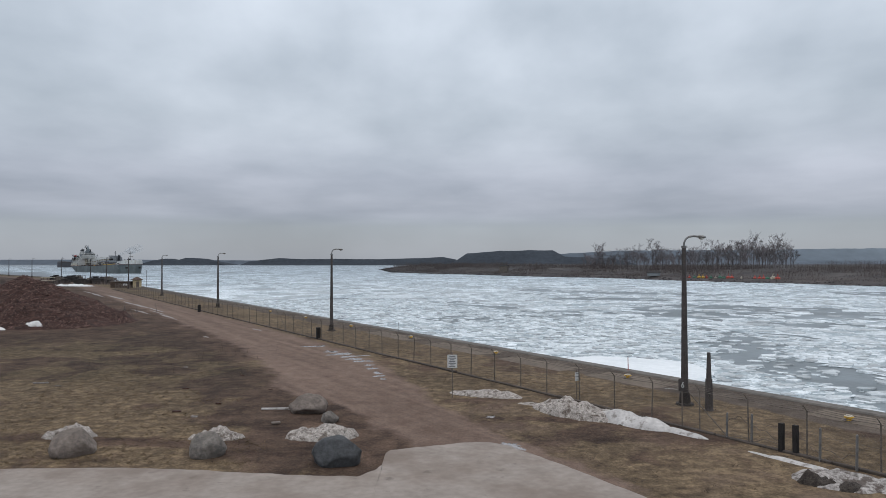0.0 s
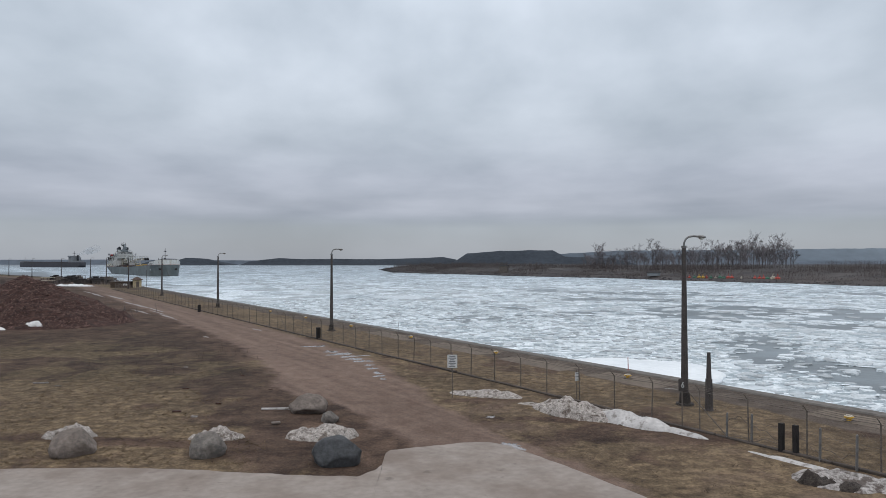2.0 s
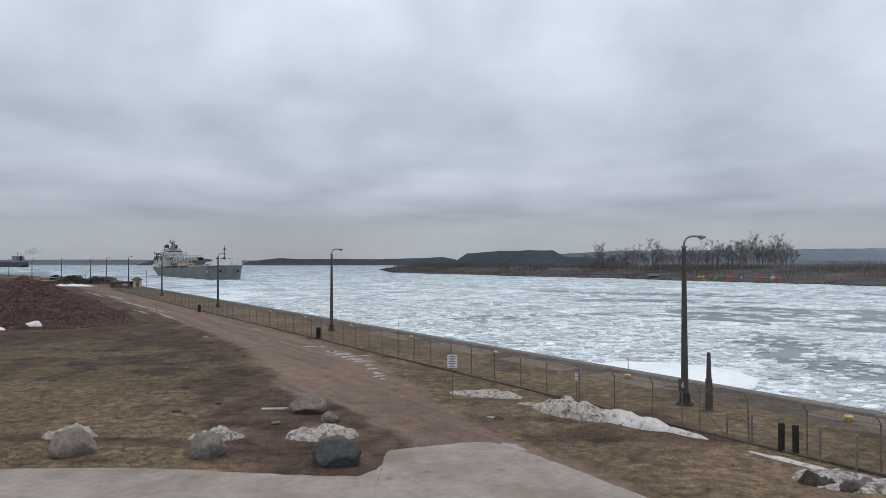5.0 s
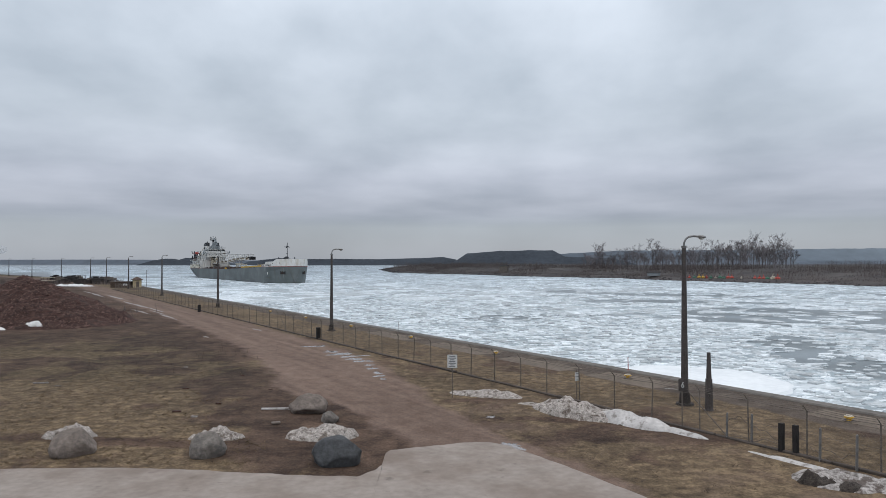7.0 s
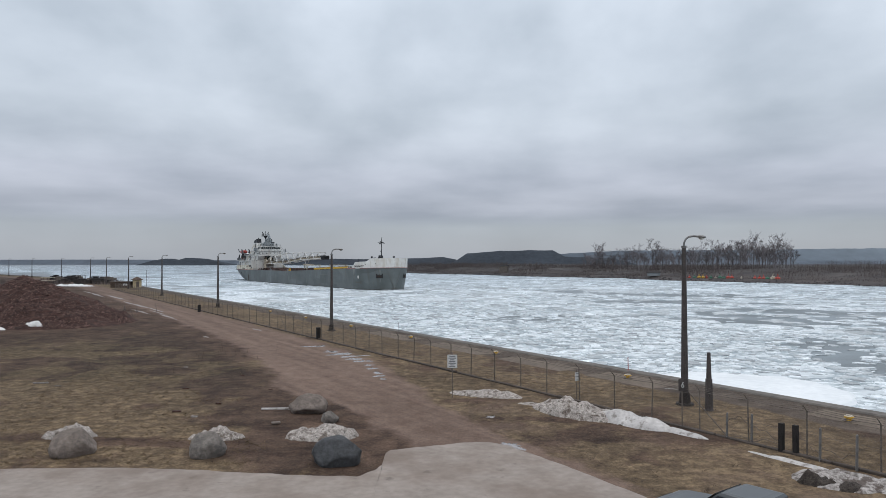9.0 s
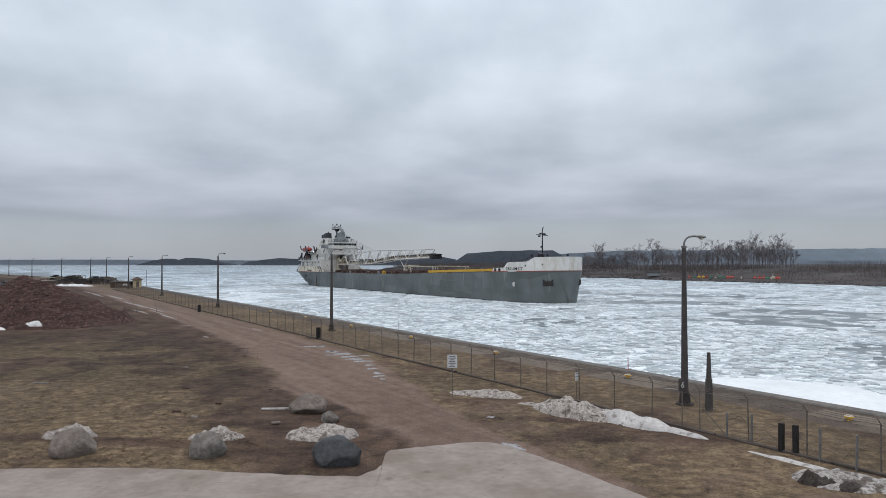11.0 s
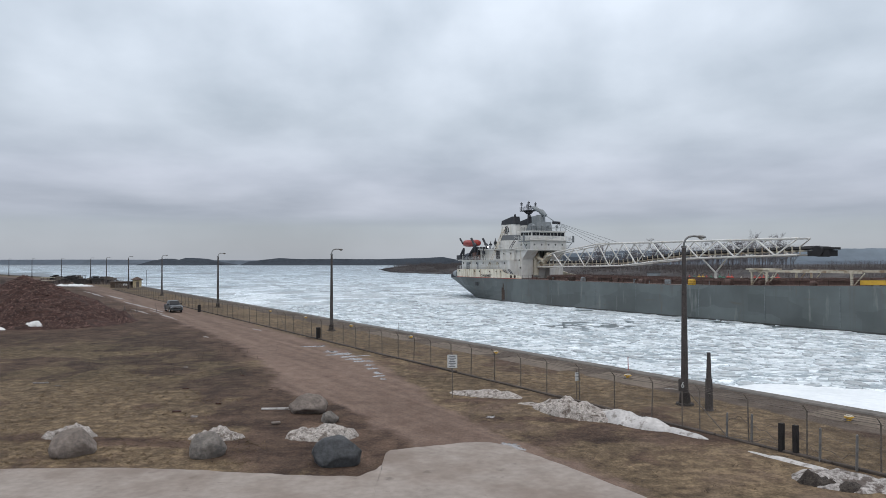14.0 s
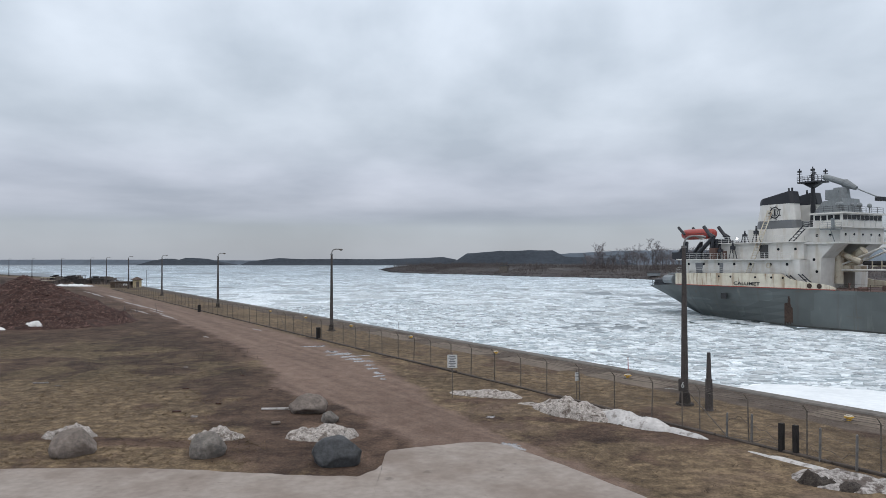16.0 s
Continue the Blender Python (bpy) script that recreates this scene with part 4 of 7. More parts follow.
def after_house():
    house = part("deckhouse", bmesh.new(), M["white"], freighter, "stained white after deckhouse with bridge")
    bm = bmesh.new()
    plan_box(bm, 13.2, 40.5, 9.0, 6.0, 10.95, 4.0)
    part("lower_house", bm, M["white"], house)
    bm = bmesh.new()
    plan_box(bm, 12.2, 39.5, 9.9, 10.95, 11.15, 4.0)
    part("boat_deck", bm, M["white"], house)
    bm = bmesh.new()
    plan_box(bm, 22.5, 40.0, 7.2, 11.15, 13.95)
    part("middle_house", bm, M["white"], house)
    bm = bmesh.new()
    plan_box(bm, 21.5, 40.2, 8.0, 13.95, 14.1)
    part("upper_deck", bm, M["white"], house)
    bm = bmesh.new()
    plan_box(bm, 27.5, 40.4, 5.2, 14.1, 16.5)
    part("funnel_house", bm, M["white"], house)
    for y0, y1 in ((-6.4, -2.8), (2.8, 6.4)):
        bm = bmesh.new()
        side_prism(bm, [(38.0, 6.2), (42.4, 6.2), (42.6, 11.3), (45.2, 13.8), (38.0, 13.8)], y0, y1)
        part("tower", bm, M["white"], house)
    bm = bmesh.new()
    box(bm, 38.2, 40.0, -2.8, 2.8, 6.2, 13.8)
    part("tower_back", bm, M["machine"], house)
    bm = bmesh.new()
    rod(bm, (42.6, -1.9, 7.0), (42.6, -1.9, 12.8), 0.8, n=12)
    rod(bm, (43.0, 0, 10.0), (45.8, 0, 12.6), 1.1, 0.8, n=12)
    box(bm, 40.5, 45.0, -2.0, 2.0, 9.0, 10.0)
    rod(bm, (43.6, -2.2, 11.8), (46.6, -2.2, 10.6), 0.5, n=8)
    part("boom_pivot", bm, M["cream"], house, "rust-marked cream boom pivot")
    bm = bmesh.new()
    plan_box(bm, 40.0, 46.0, 7.0, 13.6, 13.9)
    part("bridge_deck", bm, M["white"], house)
    bm = bmesh.new()
    plan_box(bm, 40.2, 45.6, 6.0, 13.9, 16.2)
    part("bridge_lower", bm, M["white"], house)
    bm = bmesh.new()
    plan_box(bm, 39.8, 46.4, 6.8, 16.2, 16.4)
    part("bridge_wing", bm, M["white"], house)
    bm = bmesh.new()
    plan_box(bm, 40.6, 45.6, 5.5, 16.4, 18.5)
    wheel = part("wheelhouse", bm, M["white"], house)
    bm = bmesh.new()
    plan_box(bm, 40.2, 46.1, 6.0, 18.5, 18.75)
    part("wheelhouse_roof", bm, M["white"], wheel)
    for y in (-5.5, 5.5):
        for k in range(4):
            bm = bmesh.new()
            box(bm, 40.9 + 1.15 * k, 41.8 + 1.15 * k, y - 0.04, y + 0.04, 17.45, 18.3)
            part("window", bm, M["dark_glass"], wheel)
    for k in range(9):
        bm = bmesh.new()
        box(bm, 45.57, 45.65, -5.2 + 1.18 * k, -4.2 + 1.18 * k, 17.45, 18.3)
        part("window", bm, M["dark_glass"], wheel)
    for k in range(5):
        bm = bmesh.new()
        rod(bm, (45.58, -4.6 + 2.3 * k, 15.1), (45.66, -4.6 + 2.3 * k, 15.1), 0.24, n=10)
        part("porthole", bm, M["dark_glass"], house)
    for z, x0, x1, yy in ((16.4, 39.8, 46.4, 6.8), (13.9, 40.0, 46.0, 7.0)):
        bm = bmesh.new()
        rail(bm, [(x0, -yy * 0.8, z), (x0, -yy, z), (x1, -yy, z), (x1, yy, z), (x0, yy, z)], 1.05, 1.4, 0.035)
        part("bridge_rail", bm, M["rail"], house)
    for y in (-8.2, 8.2):
        bm = bmesh.new()
        box(bm, 43.6, 46.2, min(y, y * 0.8), max(y, y * 0.8), 15.8, 15.95)
        rail(bm, [(43.6, y, 15.95), (46.2, y, 15.95), (46.2, y * 0.8, 15.95)], 1.0, 0.9, 0.035)
        rod(bm, (45.8, y, 15.95), (45.8, y, 17.6), 0.28, n=8)
        rod(bm, (45.0, y * 0.8, 13.9), (45.4, y, 15.8), 0.08, n=5)
        part("wing_platform", bm, M["machine"], house)
    for y in (-9.6, 9.6):
        bm = bmesh.new()
        rail(bm, [(14.5, y * 0.86, 11.15), (17.5, y, 11.15), (39.3, y, 11.15)], 1.05, 1.6)
        part("boat_deck_rail", bm, M["rail"], house)
        bm = bmesh.new()
        rail(bm, [(14, y * 0.97, 8.45), (38.5, y * 1.03, 8.6)], 1.0, 1.6)
        part("poop_rail", bm, M["rail"], house)
        bm = bmesh.new()
        rail(bm, [(22, y * 0.82, 14.1), (40.0, y * 0.82, 14.1)], 1.05, 1.6)
        part("upper_rail", bm, M["rail"], house)
    for y in (-9.0, 9.0):
        for x in (16.8, 20.5, 24, 27.5, 31.0, 35.0, 38.2):
            porthole(house, x, y - 0.02 if y < 0 else y + 0.05, 10.2)
    for x in (17, 25.2, 27.8, 33.0, 36.2, 38.4):
        porthole(house, x, -10.42, 7.95, 0.19)
    for x in (31.5, 35.2, 38.5):
        porthole(house, x, -7.22, 12.8)
    for x in (41.6, 43.9):
        porthole(house, x, -6.02, 15.0)
    for x, z in ((41.3, 11.0), (41.8, 9.0), (39.4, 9.2)):
        porthole(house, x, -6.42, z)
    bm = bmesh.new()
    box(bm, 31.6, 33.2, -7.3, -7.1, 11.3, 13.6)
    part("louvre", bm, M["louvre"], house, "dark grey ventilation louvre")
    bm = bmesh.new()
    box(bm, 18.5, 20.2, -9.06, -8.9, 8.5, 10.4)
    part("door", bm, M["band"], house)
    bm = bmesh.new()
    box(bm, 24.2, 25.0, -9.06, -8.9, 8.5, 10.4)
    part("door", bm, M["band"], house)
    # ladders
    for (x0, y0, z0), (x1, y1, z1), half, paint in (((31.0, -9.7, 8.7), (31.9, -4.9, 19.9), 0.45, "cream"), ((37.2, -6.6, 14.1), (40.2, -6.6, 16.9), 0.45, "black"), ((38.8, -9.6, 8.4), (41.6, -9.6, 6.3), 0.35, "black"), ((41.0, -9.6, 8.6), (43.6, -9.6, 6.4), 0.35, "black")):
        bm = bmesh.new()
        p0, p1 = Vector((x0, y0, z0)), Vector((x1, y1, z1))
        wide = Vector((half, 0, 0))
        for d in (-1, 1):
            rod(bm, p0 + wide * d, p1 + wide * d, 0.10, n=5)
        n_ = int(abs(z1 - z0) / 0.45)
        for k in range(n_):
            c = p0.lerp(p1, (k + 0.5) / n_)
            rod(bm, c - wide, c + wide, 0.06, n=4)
        part("ladder", bm, M[paint], house)
    for x, y, z in ((39.6, -6.6, 12.7), (26.0, -6.5, 14.9)):
        bm = bmesh.new()
        bmesh.ops.create_icosphere(bm, subdivisions=2, radius=0.2, matrix=Matrix.Translation((x, y, z)))
        part("deck_lamp", bm, M["deck_lamp"], house, "lit white deck lamp")
    bm = bmesh.new()
    for k in range(10):
        t0, t1 = k * math.pi / 5, (k + 1) * math.pi / 5
        rod(bm, (34.6 + 0.4 * math.cos(t0), -9.1, 10.0 + 0.4 * math.sin(t0)), (34.6 + 0.4 * math.cos(t1), -9.1, 10.0 + 0.4 * math.sin(t1)), 0.1, n=6)
    part("lifebuoy", bm, M["cream"], house)
    # vents and gear on the boat deck
    for k, (x, y, h) in enumerate(((24.0, -8.6, 2.6), (26.5, -8.2, 3.4), (28.0, -6.8, 2.2), (30.5, -6.9, 3.0))):
        bm = bmesh.new()
        z0 = 11.15 if k < 2 else 14.1
        rod(bm, (x, y, z0), (x, y, z0 + h), 0.12, n=6)
        box(bm, x - 0.35, x + 0.35, y - 0.3, y + 0.3, z0 + h * 0.5, z0 + h * 0.7)
        rod(bm, (x - 0.9, y, z0), (x, y, z0 + h * 0.9), 0.08, n=5)
        rod(bm, (x + 0.9, y, z0), (x, y, z0 + h * 0.9), 0.08, n=5)
        part("deck_davit", bm, M["black"], house)
    bm = bmesh.new()
    box(bm, 21.8, 23.2, -9.0, -7.6, 11.15, 13.2)
    part("deck_locker", bm, M["deck"], house)
    bm = bmesh.new()
    rod(bm, (25.2, -8.8, 11.15), (25.2, -8.8, 12.6), 0.35, n=8)
    part("vent_drum", bm, M["deck"], house)
    return house


after_house()


def funnel(y, name_label):
    f_ = part("funnel", bmesh.new(), M["white"], freighter, name_label)
    def tier(pname, z0, z1, x00, x01, x10, x11, material, top=None):
        bm = bmesh.new()
        w = 0.75
        lo = [(x00, -w), (x00 + 0.9, -w - 0.5), (x01 - 0.6, -w - 0.5), (x01, -w), (x01, w), (x01 - 0.6, w + 0.5), (x00 + 0.9, w + 0.5), (x00, w)]
        k = (x11 - x10) / (x01 - x00)
        zt = top or (lambda x: z1)
        ring0 = [(px, py + y, z0) for px, py in lo]
        ring1 = [(x10 + (px - x00) * k, py + y, zt(x10 + (px - x00) * k)) for px, py in lo]
        loft(bm, [ring0, ring1])
        return part(pname, bm, material, f_)
    tier("funnel_foot", 16.4, 18.0, 28.2, 36.4, 28.5, 36.2, M["band"])
    tier("funnel_body", 18.0, 20.9, 28.5, 36.2, 29.1, 35.9, M["white"])
    tier("funnel_cap", 20.9, 22.9, 28.9, 36.1, 29.1, 35.6, M["black"], lambda x: 21.8 + 1.25 * min(1.0, max(0.0, (x - 29.1) / 4.0)))
    return f_


fun = funnel(-3.1, "white and black funnel with wheel emblem")
funnel(3.1, "white and black twin funnel")
bm = bmesh.new()
for k in range(14):
    t0, t1 = k * math.pi / 7, (k + 1) * math.pi / 7
    for r_ in (0.62, 0.95):
        rod(bm, (32.4 + r_ * math.cos(t0), -4.36, 19.4 + r_ * math.sin(t0)), (32.4 + r_ * math.cos(t1), -4.36, 19.4 + r_ * math.sin(t1)), 0.11 if r_ > 0.8 else 0.06, n=5)
    if k % 2:
        rod(bm, (32.4 + 0.9 * math.cos(t0), -4.36, 19.4 + 0.9 * math.sin(t0)), (32.4 + 1.3 * math.cos(t0), -4.36, 19.4 + 1.3 * math.sin(t0)), 0.1, n=5)
rod(bm, (32.4, -4.36, 18.9), (32.4, -4.36, 19.9), 0.16, n=6)
part("emblem", bm, M["black"], fun, "dark ship-wheel emblem")
for x, y in ((35.2, -3.4), (34.2, -2.9), (33.5, 3.1)):
    bm = bmesh.new()
    rod(bm, (x, y, 22.5), (x, y, 23.7), 0.16, n=8)
    part("exhaust_pipe", bm, M["black"], fun)


def main_mast():
    mast = part("mast", bmesh.new(), M["black"], freighter, "dark radar mast with railed platform")
    bm = bmesh.new()
    rod(bm, (36.8, 0, 16.4), (36.8, 0, 24.6), 0.5, 0.32, n=10)
    part("mast_pole", bm, M["black"], mast)
    bm = bmesh.new()
    box(bm, 34.9, 38.8, -1.6, 1.6, 24.5, 24.75)
    side_prism(bm, [(35.2, 24.5), (36.6, 23.7), (37.0, 23.7), (38.5, 24.5)], -0.6, 0.6)
    part("platform", bm, M["black"], mast)
    bm = bmesh.new()
    rail(bm, [(34.9, -1.6, 24.75), (38.8, -1.6, 24.75), (38.8, 1.6, 24.75), (34.9, 1.6, 24.75), (34.9, -1.6, 24.75)], 0.95, 0.9, 0.04)
    part("platform_rail", bm, M["black"], mast)
    for x, y, h in ((35.1, -1.2, 2.4), (36.8, 0, 2.7), (38.5, 1.0, 2.2), (38.0, -1.4, 1.7), (35.6, 1.4, 1.6)):
        bm = bmesh.new()
        rod(bm, (x, y, 24.75), (x, y, 24.75 + h), 0.09, n=6)
        box(bm, x - 0.3, x + 0.3, y - 0.2, y + 0.2, 24.75 + h * 0.72, 24.75 + h * 0.86)
        rod(bm, (x - 0.5, y, 24.75 + h * 0.6), (x + 0.5, y, 24.75 + h * 0.6), 0.05, n=5)
        part("antenna", bm, M["black"], mast)


main_mast()


def hoist():
    h = part("boom_hoist", bmesh.new(), M["machine"], freighter, "grey boom hoist gear above the wheelhouse")
    bm = bmesh.new()
    side_prism(bm, [(38.4, 18.8), (40.2, 20.9), (43.6, 21.3), (44.2, 18.8)], -2.4, 2.4)
    part("hoist_house", bm, M["machine"], h)
    bm = bmesh.new()
    rod(bm, (42.0, 0, 20.8), (42.0, 0, 23.2), 1.5, 1.2, n=12)
    box(bm, 40.0, 42.4, -1.4, 1.4, 21.2, 22.9)
    part("turret", bm, M["machine"], h)
    bm = bmesh.new()
    rod(bm, (39.0, 0, 25.4), (42.6, 0, 24.0), 0.50, 0.55, n=12)
    rod(bm, (42.6, 0, 24.0), (44.6, 0, 22.9), 0.75, 0.35, n=12)
    rod(bm, (44.2, 0, 23.1), (48.4, 0, 21.0), 0.12, n=6)
    part("hoist_ram", bm, M["machine"], h)
    bm = bmesh.new()
    rod(bm, (48.2, -0.7, 20.9), (49.5, 0.7, 20.7), 0.36, n=8)
    box(bm, 48.1, 49.6, -0.8, 0.8, 20.5, 21.05)
    part("sheave_block", bm, M["black"], h)
    bm = bmesh.new()
    rail(bm, [(41, -5.6, 18.75), (45.7, -5.6, 18.75), (45.7, 5.6, 18.75)], 1.0, 1.4, 0.04)
    part("roof_rail", bm, M["black"], h)
    for x, y, r_ in ((43.5, -3.2, 0.5), (44.8, -4.5, 0.4), (44.8, 0.5, 0.45), (44.6, 3.6, 0.4), (44.9, -1.6, 0.3)):
        bm = bmesh.new()
        rod(bm, (x, y, 18.75), (x, y, 19.8), 0.1, n=6)
        bmesh.ops.create_icosphere(bm, subdivisions=2, radius=r_, matrix=Matrix.Translation((x, y, 20.1)))
        part("searchlight", bm, M["machine"], h)


hoist()


def lifeboat():
    davit = part("boat_davit", bmesh.new(), M["black"], freighter, "black lifeboat launching frame")
    for y in (-8.2, -4.2):
        bm = bmesh.new()
        for (x0, z0), (x1, z1), r_ in (((12.6, 11.2), (15.6, 14.4), 0.24), ((15.4, 11.2), (15.6, 14.6), 0.2), ((17.2, 11.2), (22.0, 15.2), 0.26), ((21.4, 11.2), (22.2, 15.4), 0.22), ((13.4, 17.5), (15.0, 16.0), 0.18), ((19.8, 17.4), (21.2, 15.8), 0.22), ((21.2, 15.8), (22.2, 15.2), 0.3), ((12.8, 11.4), (22.6, 11.4), 0.2)):
            rod(bm, (x0, y, z0), (x1, y, z1), r_ * 1.5, n=6)
        box(bm, 12.2, 14.6, y - 0.5, y + 0.5, 11.2, 12.5)
        box(bm, 16.6, 19.4, y - 0.5, y + 0.5, 11.2, 12.4)
        part("frame", bm, M["black"], davit)
    bm = bmesh.new()
    box(bm, 21.0, 23.0, -8.0, -4.4, 12.6, 14.9)
    part("winch", bm, M["black"], davit)
    bm = bmesh.new()
    rings = []
    for x, w, h0, h1 in ((13.0, 0.7, 15.5, 16.8), (13.3, 1.1, 15.15, 17.0), (14.4, 1.25, 14.98, 17.1), (17.4, 1.3, 15.0, 17.15), (19.6, 1.2, 15.05, 17.05), (20.4, 1.0, 15.2, 16.9), (20.6, 0.5, 15.6, 16.5)):
        zc, zr = (h0 + h1) / 2, (h1 - h0) / 2
        rings.append([(x, -6.2 + w * math.cos(t), zc + zr * math.sin(t)) for t in (2 * math.pi * i / 14 for i in range(14))])
    loft(bm, rings)
    boat = part("lifeboat", bm, M["orange"], davit, "dark red enclosed lifeboat", smooth=True)
    bm = bmesh.new()
    rings = [[(x, -6.2 + w * math.cos(t), 16.1 + 0.12 * math.sin(t)) for t in (2 * math.pi * i / 14 for i in range(14))] for x, w in ((13.4, 0.75), (15.2, 1.33), (17.4, 1.38), (19.2, 1.27), (20.2, 0.8))]
    loft(bm, rings)
    part("rubbing_strake", bm, M["black"], boat)


lifeboat()
for k, (x, y) in enumerate(((3.5, -3.0), (5.5, -5.5), (8.5, -7.2), (4.5, 3), (7.5, 5))):
    bm = bmesh.new()
    rod(bm, (x - 0.8, y, deck_z(x) + 0.7), (x + 0.8, y, deck_z(x) + 0.7), 0.6, n=10)
    box(bm, x - 1.0, x + 1.0, y - 0.6, y + 0.6, deck_z(x), deck_z(x) + 0.5)
    part("mooring_winch", bm, M["black"], freighter)
bm = bmesh.new()
box(bm, 9.4, 13.4, -6.9, 6.9, 8.15, 8.35)
rod(bm, (9.0, -7.0, 7.0), (12.5, -8.1, 7.0), 1.0, n=10)
part("stern_shelter", bm, M["machine"], freighter)
bm = bmesh.new()
rail(bm, [(9, -8.2, 5.9), (3.5, -5.6, 5.6), (0.6, -2.8, 5.6), (-0.3, 0, 5.6), (0.6, 2.8, 5.6), (3.5, 5.6, 5.6)], 1.1, 1.3, 0.04)
part("stern_rail", bm, M["black"], freighter)
bm = bmesh.new()
box(bm, 25.6, 26.9, -10.41, -10.30, 3.9, 4.9)
part("hull_port", bm, M["boot"], freighter, "black square hull opening")


def bow_gear():
    mast = part("bow_mast", bmesh.new(), M["black"], freighter, "black bow mast with crosstree and lights")
    bm = bmesh.new()
    rod(bm, (177.8, 0, 9.0), (177.8, 0, 19.0), 0.26, 0.13, n=8)
    part("pole", bm, M["black"], mast)
    bm = bmesh.new()
    rod(bm, (176.4, -0.9, 17.9), (179.2, 0.9, 17.6), 0.10, n=6)
    rod(bm, (177.8, 0, 19.0), (178.2, 0, 19.9), 0.14, n=6)
    for x, z in ((176.5, 17.5), (177.0, 18.2), (178.6, 18.0), (179.1, 17.9), (177.5, 14.6)):
        box(bm, x - 0.2, x + 0.2, -0.25, 0.25, z - 0.25, z + 0.2)
    part("crosstree", bm, M["black"], mast)
    bm = bmesh.new()
    rod(bm, (176.5, 0, 10.4), (177.2, 0, 12.9), 1.15, 0.9, n=10)
    box(bm, 176.0, 178.6, -1.3, 1.3, 10.3, 11.2)
    part("windlass_house", bm, M["black"], mast)
    bm = bmesh.new()
    rail(bm, [(176.5, -8.9, 10.5), (184, -7.6, 10.7)], 0.7, 2.0, 0.03, 2)
    part("bow_rail", bm, M["black"], mast)
    bm = bmesh.new()
    rod(bm, (170, -3, 10.2), (176.5, -2, 12.2), 0.10, n=5)
    part("stay", bm, M["black"], mast)
    for x, y in ((186.5, -4), (190.6, 0), (180.0, -5)):
        bm = bmesh.new()
        rod(bm, (x, y, 10.5), (x, y, 12.2), 0.12, n=6)
        bmesh.ops.create_icosphere(bm, subdivisions=2, radius=0.4, matrix=Matrix.Translation((x, y, 12.3)))
        part("floodlight", bm, M["black"], mast)
    bm = bmesh.new()
    rod(bm, (175.9, -9.0, 10.2), (175.9, -9.0, 11.7), 0.12, n=6)
    part("vent_post", bm, M["black"], mast)


bow_gear()


def lettering(text, place, size, turn_z, parent, width=1.0, shear=0.0):
    c = bpy.data.curves.new("lettering", "FONT")
    c.body, c.size, c.extrude, c.align_x, c.offset = text, size, 0.02, "CENTER", 0.008 * size
    c.materials.append(M["boot"])
    ob = new("lettering", c)
    ob.parent = parent
    ob.matrix_basis = pose(*place, 90, 0, turn_z) @ Matrix.Diagonal((width, 1, 1, 1))
    return ob


for x, z in ((183.0, 9.6), (188.0, 9.9)):
    bm = bmesh.new()
    w_ = hull_half(x)[0] + 0.05
    rod(bm, (x, -w_ + 0.1, z), (x, -w_ - 0.06, z), 0.24, n=10)
    part("bow_port", bm, M["dark_glass"], freighter)

# bluff bow: the fore end is shorter than its frame spacing
done_ = set()
for o_ in freighter.children_recursive:
    if o_.type == "MESH" and o_.data.name not in done_:
        done_.add(o_.data.name)
        for v_ in o_.data.vertices:
            if v_.co.x > 178:
                v_.co.x = 178 + (v_.co.x - 178) * 0.79
for k_, ch_ in enumerate("CALUMET"):
    x_ = 175.9 + 0.84 * k_
    o0, o1 = 178 + (max(178.0, x_ - 0.3) - 178) / 0.79, 178 + (max(178.0, x_ + 0.3) - 178) / 0.79
    w0, w1 = hull_half(o0)[0], hull_half(o1)[0]
    lettering(ch_, (x_, -(w0 + w1) / 2 - 0.07, 8.42), 1.05, math.degrees(math.atan2(w0 - w1, 0.6)), freighter, 1.1)
lettering("CALUMET", (31.2, -10.45, 6.5), 0.88, 0, freighter, 1.4)
freighter.scale = (1.015, 1.015, 1.015)


